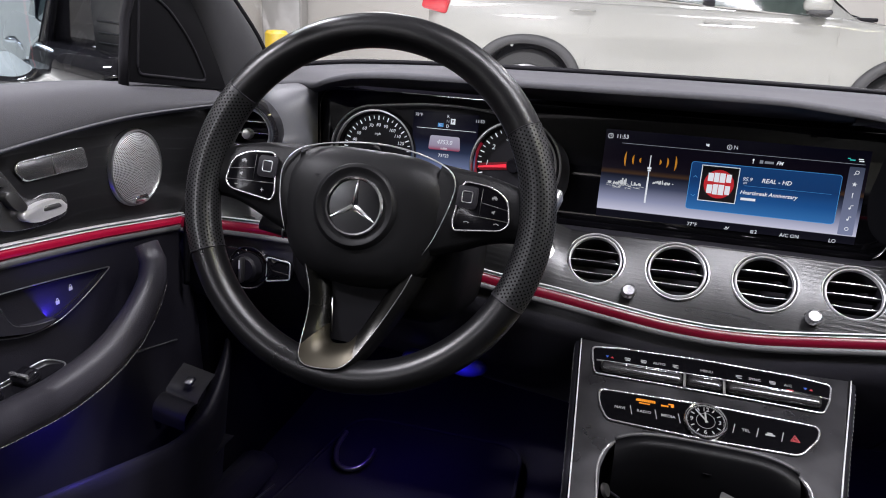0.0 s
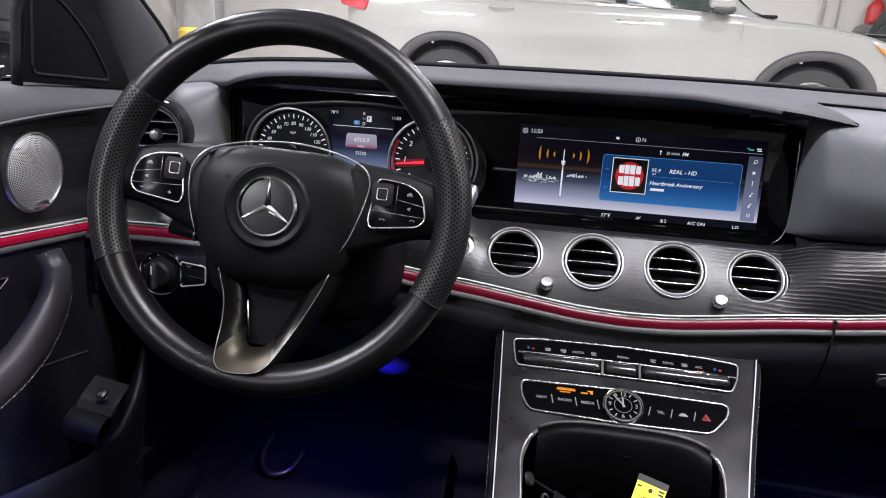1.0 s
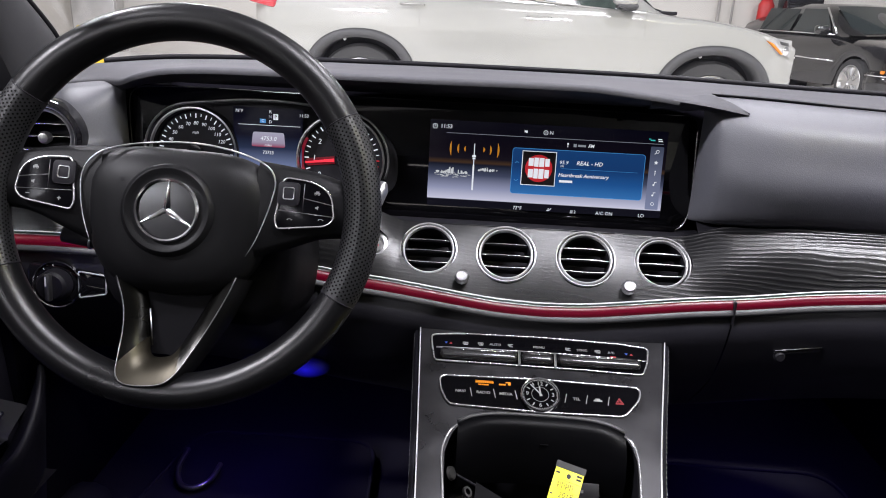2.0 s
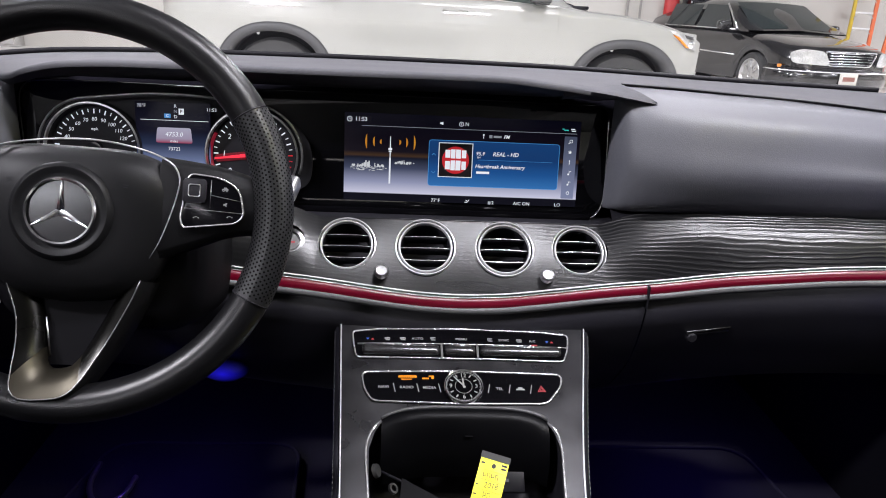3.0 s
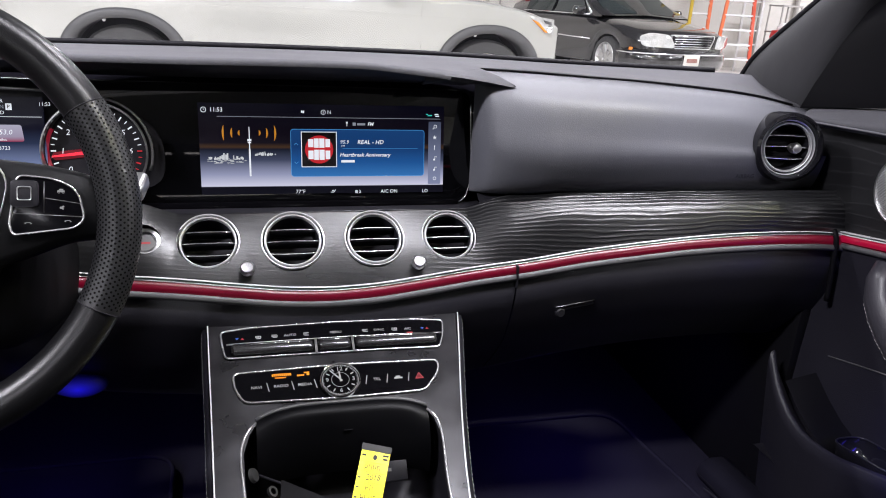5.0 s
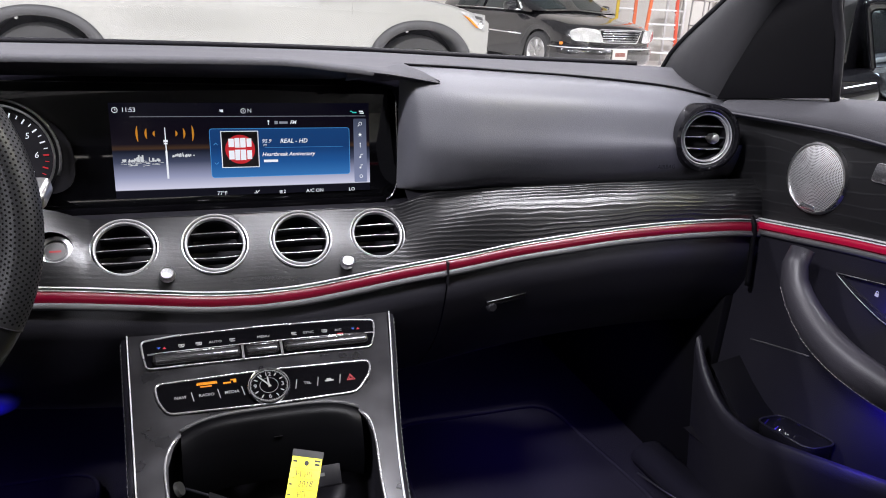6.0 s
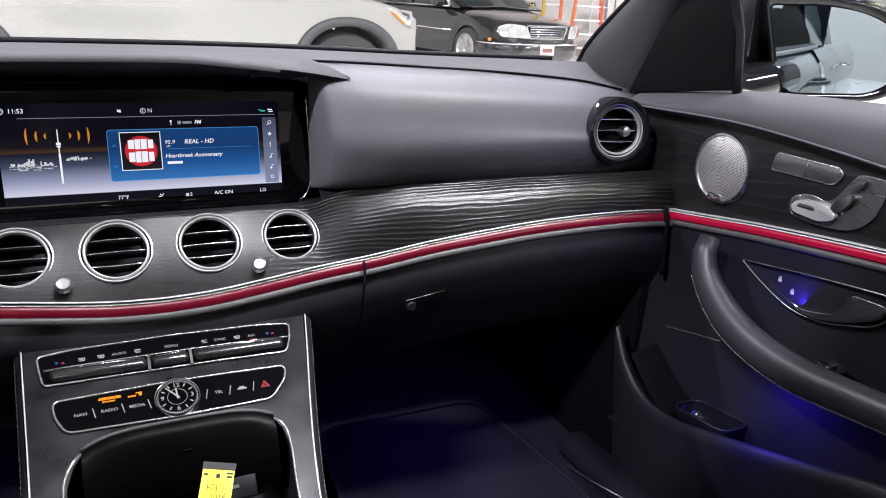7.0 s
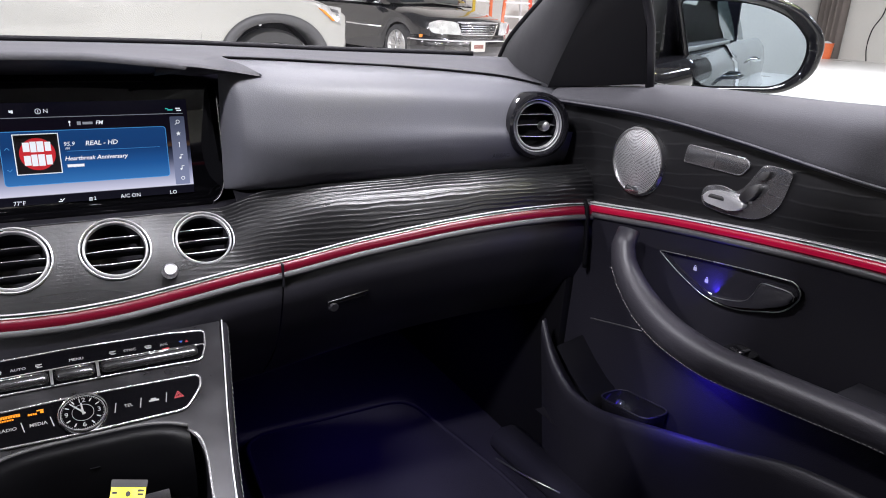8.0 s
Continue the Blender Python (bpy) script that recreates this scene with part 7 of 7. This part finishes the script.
part("cowl", box(0.16, 1.40, 0.03, 0.01), M_BLACK, suv, "black cowl under the windscreen", m=T(1.47, YS + 0.95, 1.125))
for c in (FX, RX):
    def flat_arch(r, h):
        return [(c + r * math.copysign(abs(math.cos(a)) ** 0.9, math.cos(a)), 0.40 + h * math.copysign(abs(math.sin(a)) ** 0.82, math.sin(a))) for a in span(-0.1, math.pi + 0.1, 36)]

    rows = []
    for (x1, z1), (x2, z2) in zip(flat_arch(0.492, 0.490), flat_arch(0.412, 0.415)):
        rows.append([(x1, YS + 0.03, z1), (x1, YS - 0.020, z1), (x1 * 0.75 + x2 * 0.25, YS - 0.042, z1 * 0.75 + z2 * 0.25), (x2, YS - 0.036, z2), (x2, YS + 0.25, z2)])
    part("arch_cladding", grid(rows), M_CLAD, suv, "broad grey arch cladding")
    part("arch_liner", lathe([(0.45, 0.0), (0.45, 0.5), (0.0, 0.5)], 30), M_BLACK, suv, m=T(c, YS + 0.05, 0.40) @ pose(0, 0, 0, -90, 0, 0))
    part("liner_clip", lathe([(0.0, 0.01), (0.012, 0.008), (0.014, 0.0)], 10), M_ALU, suv, m=T(c - 0.13, YS + 0.01, 0.795) @ pose(0, 0, 0, 90, 0, 0))
    wheel_parts(suv, c, YS + 0.14, 0.380, 0.380, 0.260, 1, 6)
part("sill_cladding", box(2.1, 0.10, 0.16, 0.02), M_CLAD, suv, m=T((FX + RX) / 2, YS + 0.02, 0.42))


def flank_patch(corners, out, n=8):
    """A patch that follows the flank between four (x, z) corners."""
    (ax, az), (bx, bz), (cx, cz), (dx, dz) = corners
    rows = []
    for i in range(n):
        u = i / (n - 1)
        r = []
        for j in range(n):
            v = j / (n - 1)
            x = (ax + (bx - ax) * u) * (1 - v) + (dx + (cx - dx) * u) * v
            z = (az + (bz - az) * u) * (1 - v) + (dz + (cz - dz) * u) * v
            r.append((x, side_y(x, z) - out * (0.25 + 0.75 * math.sin(math.pi * min(1, max(0, u))) ** 0.5), z))
        rows.append(r)
    return grid(rows)


hl = part("headlamp", flank_patch([(2.195, 0.982), (2.470, 0.955), (2.480, 0.815), (2.375, 0.845)], 0.018), M_LAMPGLASS, suv, "clear headlamp with amber corner")
part("amber_corner", flank_patch([(2.225, 0.950), (2.300, 0.925), (2.405, 0.842), (2.365, 0.845)], 0.026), M_AMBER, hl, "amber lower corner")
part("lamp_bezel", flank_patch([(2.325, 0.950), (2.440, 0.932), (2.448, 0.905), (2.345, 0.925)], 0.028), M_CLAD, hl, "dark lamp bezel")
part("lamp_projector", lathe([(0.0, 0.012), (0.025, 0.008), (0.034, 0.0)], 16), M_CHROME, hl, "round projector", m=T(2.415, side_y(2.415, 0.88) - 0.020, 0.872) @ pose(0, 0, 0, 90, 0, 25))
part("tail_lamp", moved(box(0.24, 0.12, 0.20, 0.03, 3), T(-1.93, YS + 0.045, 1.135) @ pose(0, 0, 0, 0, 12, 0)), M_REDLENS, suv, "red tail lamp")
part("front_bumper", moved(box(0.30, 1.4, 0.30, 0.06, 3), T(2.45, YS + 1.10, 0.60)), M_CLAD, suv)
for x, z in ((-0.68, 1.098), (0.37, 1.046)):
    part("door_handle", sweep([(x - 0.10, YS + 0.004, z), (x - 0.08, YS - 0.022, z + 0.002), (x + 0.08, YS - 0.022, z + 0.002), (x + 0.10, YS + 0.004, z)], 0.007, 8), M_PAINTW, suv)
for x in (-0.62, 0.26, 1.24):
    part("door_gap", box(0.0016, 0.004, 0.56), M_GREYPIPE, suv, m=T(x, YS - 0.006, 0.86))
mi = part("door_mirror", moved(box(0.20, 0.13, 0.10, 0.04, 3), T(1.035, YS - 0.10, 1.215)), M_PAINTW, suv, "white door mirror")
part("mirror_lower", moved(box(0.17, 0.11, 0.040, 0.018, 3), T(1.055, YS - 0.098, 1.162)), M_CLAD, mi, "dark grey lower half")
part("mirror_base", moved(box(0.12, 0.10, 0.03, 0.012), T(1.08, YS - 0.03, 1.142)), M_CLAD, mi)

# ---- the black saloon ----
sed = thing("black_saloon", "glossy black saloon with a chrome grille parked by the wall", "car")
# local: x forward, y to its left, origin on the floor under the nose
BODY = [(-5.0, 0.60, 0.95, 0.70), (-4.7, 0.35, 1.00, 0.86), (-3.8, 0.30, 1.00, 0.91), (-2.6, 0.24, 0.98, 0.925), (-1.6, 0.24, 0.95, 0.925), (-0.9, 0.28, 0.88, 0.92), (-0.4, 0.26, 0.80, 0.88), (-0.12, 0.24, 0.73, 0.78), (0.0, 0.26, 0.62, 0.62)]
rows = []
for i in range(50):
    x = -5.0 + 5.0 * (i / 49)
    lo, hi, w = (curve_at([(b[0], b[k]) for b in BODY], x) for k in (1, 2, 3))
    cut = lo
    for c in (-0.92, -3.95):
        d = abs(x - c)
        if d < 0.37:
            cut = max(cut, 0.33 + math.sqrt(0.37 ** 2 - d * d))
    prof = [(w * 0.97, cut), (w * 1.0, cut + (hi - cut) * 0.35), (w * 0.995, cut + (hi - cut) * 0.7), (w * 0.96, hi - 0.03), (w * 0.86, hi + 0.015), (w * 0.45, hi + 0.045), (0, hi + 0.055)]
    full = [(x, y, z) for y, z in prof] + [(x, -y, z) for y, z in reversed(prof[:-1])]
    rows.append(full)
part("body", grid(rows), M_PAINTK, sed, "glossy black body", sharp=60)
part("nose", grid([rows[-1], [(0.02, p[1] * 0.9, 0.30 + (p[2] - 0.30) * 0.6) for p in rows[-1]], [(0.0, p[1] * 0.5, 0.32) for p in rows[-1]]]), M_PAINTK, sed)
ROOFS = [(-4.35, 1.00), (-3.75, 1.24), (-3.1, 1.40), (-2.4, 1.43), (-1.95, 1.38), (-1.15, 0.98)]
rows = []
for x in span(-4.3, -1.15, 30):
    t = curve_at(ROOFS, x)
    b = 0.95
    k = max(0, (t - b) / 0.48)
    prof = [(0.90, b), (0.90 - 0.20 * k, b + (t - b) * 0.8), (0.60, t - 0.01), (0, t + 0.02)]
    rows.append([(x, y, z) for y, z in prof] + [(x, -y, z) for y, z in reversed(prof[:-1])])
part("cabin", grid(rows), M_PAINTK, sed, sharp=60)
part("windshield", grid([[(-1.20, y, 0.985 + 0.035 * (1 - (y / 0.76) ** 2)), (-1.92, y * 0.83, 1.385 + 0.02 * (1 - (y / 0.76) ** 2))] for y in span(-0.76, 0.76, 9)]), M_CARGLASS, sed, "dark windscreen")
for s in (-1, 1):
    for a, b in ((-2.55, -1.55), (-3.55, -2.65)):
        q = [(a, s * 0.905, 0.985), (b, s * 0.905, 0.985), (b - (0.42 if b > -2 else 0), s * 0.755, 1.335), (a, s * 0.755, 1.345)]
        bm = bmesh.new()
        bm.faces.new([bm.verts.new(p) for p in q])
        part("side_window", bm, M_CARGLASS, sed)
    part("window_trim", sweep([(-3.6, s * 0.912, 0.975), (-1.45, s * 0.912, 0.975)], 0.010, 6), M_CHROME, sed)
    part("pillar_trim", sweep([(-1.45, s * 0.885, 0.99), (-2.0, s * 0.735, 1.36)], 0.016, 6), M_CHROME, sed)
    part("side_moulding", sweep([(-3.5, s * 0.93, 0.62), (-1.35, s * 0.93, 0.60)], 0.013, 6), M_CHROME, sed)
    part("headlamp", moved(prism(rounded([(-0.30, -0.10), (0.20, -0.09), (0.26, 0.05), (0.10, 0.11), (-0.20, 0.09)], 0.06), 0, 0.05, 0.02), T(-0.06, s * 0.64, 0.66) @ Matrix(((0, 0, 1, 0), (s, 0, 0, 0), (0, 1, 0, 0), (0, 0, 0, 1))) @ pose(0, 0, 0, 0, 32, 0)), M_LAMPGLASS, sed, "pale almond headlamp")
    part("indicator", box(0.06, 0.04, 0.05, 0.012), M_AMBER, sed, m=T(-0.30, s * 0.90, 0.52))
    mi = part("door_mirror", moved(box(0.14, 0.22, 0.14, 0.05, 3), T(-1.62, s * 1.02, 1.03)), M_PAINTK, sed)
    for c in (-0.92, -3.95):
        m = T(c, s * 0.82, 0.33)
        w = part("wheel", lathe([(0.235, -0.10), (0.31, -0.11), (0.33, -0.08), (0.33, 0.07), (0.31, 0.10), (0.24, 0.10)], 36), M_TYRE, sed, "low tyre on a bright rim", m=m @ pose(0, 0, 0, -90 * s, 0, 0))
        part("rim", joined(lathe([(0.245, 0.098), (0.235, 0.105), (0.21, 0.06), (0.06, 0.07), (0, 0.075)], 36), *[moved(prism([(0.05, -0.012), (0.22, -0.016), (0.22, 0.016), (0.05, 0.012)], 0.06, 0.09), pose(0, 0, 0, 0, 0, 36 * k)) for k in range(10)]), M_ALLOY, w, "multi-spoke alloy rim", m=m @ pose(0, 0, 0, -90 * s, 0, 0))
gr = part("grille", box(0.05, 0.68, 0.19, 0.03, 3), M_BLACK, sed, "chrome-barred grille", m=T(-0.01, 0, 0.655))
for k in range(5):
    part("grille_bar", sweep([(0.03, -0.36 + 0.02 * k * 0, 0.585 + 0.036 * k), (0.035, 0.0, 0.588 + 0.036 * k), (0.03, 0.36, 0.585 + 0.036 * k)], 0.009, 6), M_CHROME, gr)
part("grille_frame", sweep([(0.02, y, z) for y, z in rounded([(-0.36, 0.555), (0.36, 0.555), (0.44, 0.75), (-0.44, 0.75)], 0.05)], 0.014, 6, loop=True), M_CHROME, gr)
part("bumper", sweep(smooth_path([(-0.55, -0.90, 0.37), (-0.25, -0.84, 0.37), (-0.03, -0.55, 0.37), (0.02, 0, 0.37), (-0.03, 0.55, 0.37), (-0.25, 0.84, 0.37), (-0.55, 0.90, 0.37)], 30), 0.085, 12, flat=1.9), M_PAINTK, sed)
part("bumper_trim", sweep(smooth_path([(-0.55, -0.97, 0.47), (-0.25, -0.925, 0.47), (0.04, -0.60, 0.47), (0.105, 0, 0.47), (0.04, 0.60, 0.47), (-0.25, 0.925, 0.47), (-0.55, 0.97, 0.47)], 30), 0.012, 6), M_CHROME, sed)
pl = part("plate", box(0.02, 0.30, 0.16, 0.01), M_WALL, sed, "pale front plate", m=T(0.115, -0.05, 0.385))
part("plate_bars", box(0.004, 0.20, 0.06), M_CURTB, pl, m=T(0.127, -0.05, 0.385))
sed.matrix_world = T(6.33, 10.1, 0) @ pose(0, 0, 0, 0, 0, -80)

# ---- along the back wall ----
def ladder(name, x, y, h, foot, head, cols, label, step=0.27, tread=0.09, thin=0.06):
    """A ladder whose rails close from foot to head."""
    ld = thing(name, label, "ladder", "ladders by the wall")
    for sd, col in ((-1, cols[0]), (1, cols[1])):
        tilt = math.degrees(math.atan2(sd * (foot - head) / 2, h))
        part("rail", moved(box(thin, 0.09, h, 0.008), T(sd * (foot + head) / 4, 0, h / 2) @ pose(0, 0, 0, 0, -tilt, 0)), col, ld)
    for k in range(1, int(h / step)):
        w = foot + (head - foot) * k * step / h
        st = part("step", box(w, tread, 0.032, 0.005), M_WHITE if tread > 0.05 else M_ALU, ld, m=T(0, 0, k * step))
        if tread > 0.05:
            for sd in (-1, 1):
                part("brace", sweep([(sd * (w / 2 - 0.10), -0.045, k * step - 0.01), (sd * (w / 2 - 0.02), -0.045, k * step - 0.09)], 0.008, 5), M_ALU, st)
    ld.matrix_world = T(x, y, 0) @ pose(0, 0, 0, -4, 0, -25)
    return ld


ladder("step_ladder", 8.80, 12.5, 2.4, 0.68, 0.34, (M_ORANGE, M_REDORANGE), "tall orange fibreglass step ladder with pale steps")
ladder("step_ladder", 8.21, 12.9, 2.6, 0.36, 0.34, (M_YELLOW, M_ORANGE), "narrow ladder with yellow and orange rails by the wall", tread=0.06)
ladder("extension_ladder", 9.42, 12.95, 3.0, 0.36, 0.34, (M_ALU, M_ALU), "grey aluminium extension ladder against the wall", tread=0.035, thin=0.045)
# red canister vacuum with a pale lid on a wheeled frame
va = thing("shop_vacuum", "red drum vacuum with a pale lid by the wall", "vacuum cleaner")
part("drum", lathe([(0.0, 0.22), (0.20, 0.22), (0.24, 0.30), (0.245, 0.74), (0.22, 0.84), (0.0, 0.86)], 24), M_REDPAINT, va, "red drum")
part("lid", lathe([(0.13, 0.84), (0.14, 0.90), (0.09, 0.97), (0.0, 0.985)], 20), M_WHITE, va, "pale domed lid")
part("hose", sweep(smooth_path([(0.10, 0.0, 0.93), (0.24, -0.02, 1.02), (0.36, 0.0, 0.86), (0.34, 0.0, 0.45), (0.30, 0.0, 0.20)], 20), 0.026, 8), M_BLACK, va, "black hose")
for k in range(4):
    part("caster", lathe([(0.0, -0.02), (0.05, -0.02), (0.055, 0.0), (0.05, 0.02), (0.0, 0.02)], 14), M_BLACK, va, m=T(0.17 * math.cos(k * 1.571 + 0.7), 0.17 * math.sin(k * 1.571 + 0.7), 0.055) @ pose(0, 0, 0, 90, 0, 0))
part("undercarriage", lathe([(0.0, 0.10), (0.22, 0.10), (0.22, 0.22), (0.0, 0.225)], 20), M_BLACK, va)
va.matrix_world = T(9.93, 12.6, 0)
ct = thing("utility_cart", "grey metal utility cart frame by the wall", "cart")
for x in (-0.22, 0.22):
    for y in (-0.2, 0.2):
        part("post", sweep([(x, y, 0.0), (x, y, 1.33)], 0.018, 8), M_GREYPIPE, ct)
for z in (0.25, 0.80, 1.31):
    part("shelf", box(0.48, 0.44, 0.03, 0.006), M_GREYPIPE, ct, m=T(0, 0, z))
ct.matrix_world = T(10.35, 13.2, 0)
tc = thing("tool_cabinet", "tall black tool cabinet against the garage wall", "cabinet")
part("body", box(0.62, 0.45, 1.75, 0.02), M_PIANO, tc, m=T(0, 0, 0.875))
for k in range(6):
    part("drawer", box(0.56, 0.02, 0.22, 0.008), M_BLACK, tc, m=T(0, -0.232, 0.30 + 0.25 * k))
tc.matrix_world = T(5.55, 13.7, 0)
for x, z, r in ((4.2, 2.2, 0.03), (4.45, 2.2, 0.02), (10.3, 2.2, 0.03), (11.2, 2.2, 0.05)):
    pp = thing("wall_pipe", "grey pipe running up the garage wall", "pipe", "wall pipes", "structure")
    part("pipe", sweep([(x, 13.93, 0.0), (x, 13.93, 4.5)], r, 8), M_GREYPIPE, pp)
ex = thing("fire_extinguisher", "red fire extinguisher hanging on the garage wall", "fire extinguisher")
part("bottle", lathe([(0.0, 0.0), (0.09, 0.01), (0.10, 0.05), (0.10, 0.42), (0.06, 0.52), (0.03, 0.55), (0.0, 0.56)], 20), M_REDPAINT, ex)
part("valve", box(0.10, 0.04, 0.06, 0.01), M_BLACK, ex, m=T(0.02, 0, 0.58))
ex.matrix_world = T(5.02, 13.86, 0.98) @ Matrix.Diagonal((1.4, 1, 1, 1))
bl = thing("floor_bollard", "yellow guard post by the garage wall", "bollard")
part("post", lathe([(0.16, 0.0), (0.16, 0.62), (0.13, 0.66), (0.0, 0.67)], 20), M_YELLOW, bl)
bl.matrix_world = T(-5.1, 9.2, 0)
cb = thing("wall_cabinet", "grey metal cabinet on the garage wall", "cabinet")
part("body", box(0.9, 0.3, 1.2, 0.02), M_GREYPIPE, cb, m=T(0, 0, 0.6))
part("door", box(0.82, 0.02, 1.1, 0.008), M_ALU, cb, m=T(0, -0.165, 0.6))
cb.matrix_world = T(-7.4, 13.8, 0.0)
cu = thing("wall_curtain", "grey-brown curtain hanging against the far garage wall", "curtain")
M_CURT = mat("grey_brown_cloth", (0.16, 0.135, 0.12), 0.85, grain=90, bump=0.4, vary=0.25, big=3)
rows = []
for k in range(61):
    u = k / 60
    rows.append([(20.86 + 0.07 * math.sin(u * 34) + 0.02 * math.sin(u * 71), 13.02 + 0.95 * u, z) for z in (0.0, 1.5, 3.0, 4.45)])
part("cloth", thick(grid(rows), 0.01), M_CURT, cu)
cb2 = thing("wall_cable", "thin black cable running down the garage wall", "cable")
part("cable", sweep(smooth_path([(20.97, 11.95, 2.2), (20.97, 12.05, 1.3), (20.97, 12.25, 0.9), (20.97, 12.30, 0.4), (20.97, 12.22, 0.02)], 24), 0.014, 6), M_BLACK, cb2)
bk = thing("floor_bucket", "orange bucket standing by the curtain", "bucket")
part("pail", lathe([(0.0, 0.01), (0.17, 0.0), (0.20, 0.42), (0.215, 0.43), (0.20, 0.44), (0.16, 0.05), (0.0, 0.05)], 20), M_ORANGE, bk)
part("rag", lathe([(0.0, 0.50), (0.10, 0.47), (0.17, 0.42), (0.19, 0.36)], 14), M_WHITE, bk, "pale rag over the rim")
bk.matrix_world = T(20.4, 13.15, 0)
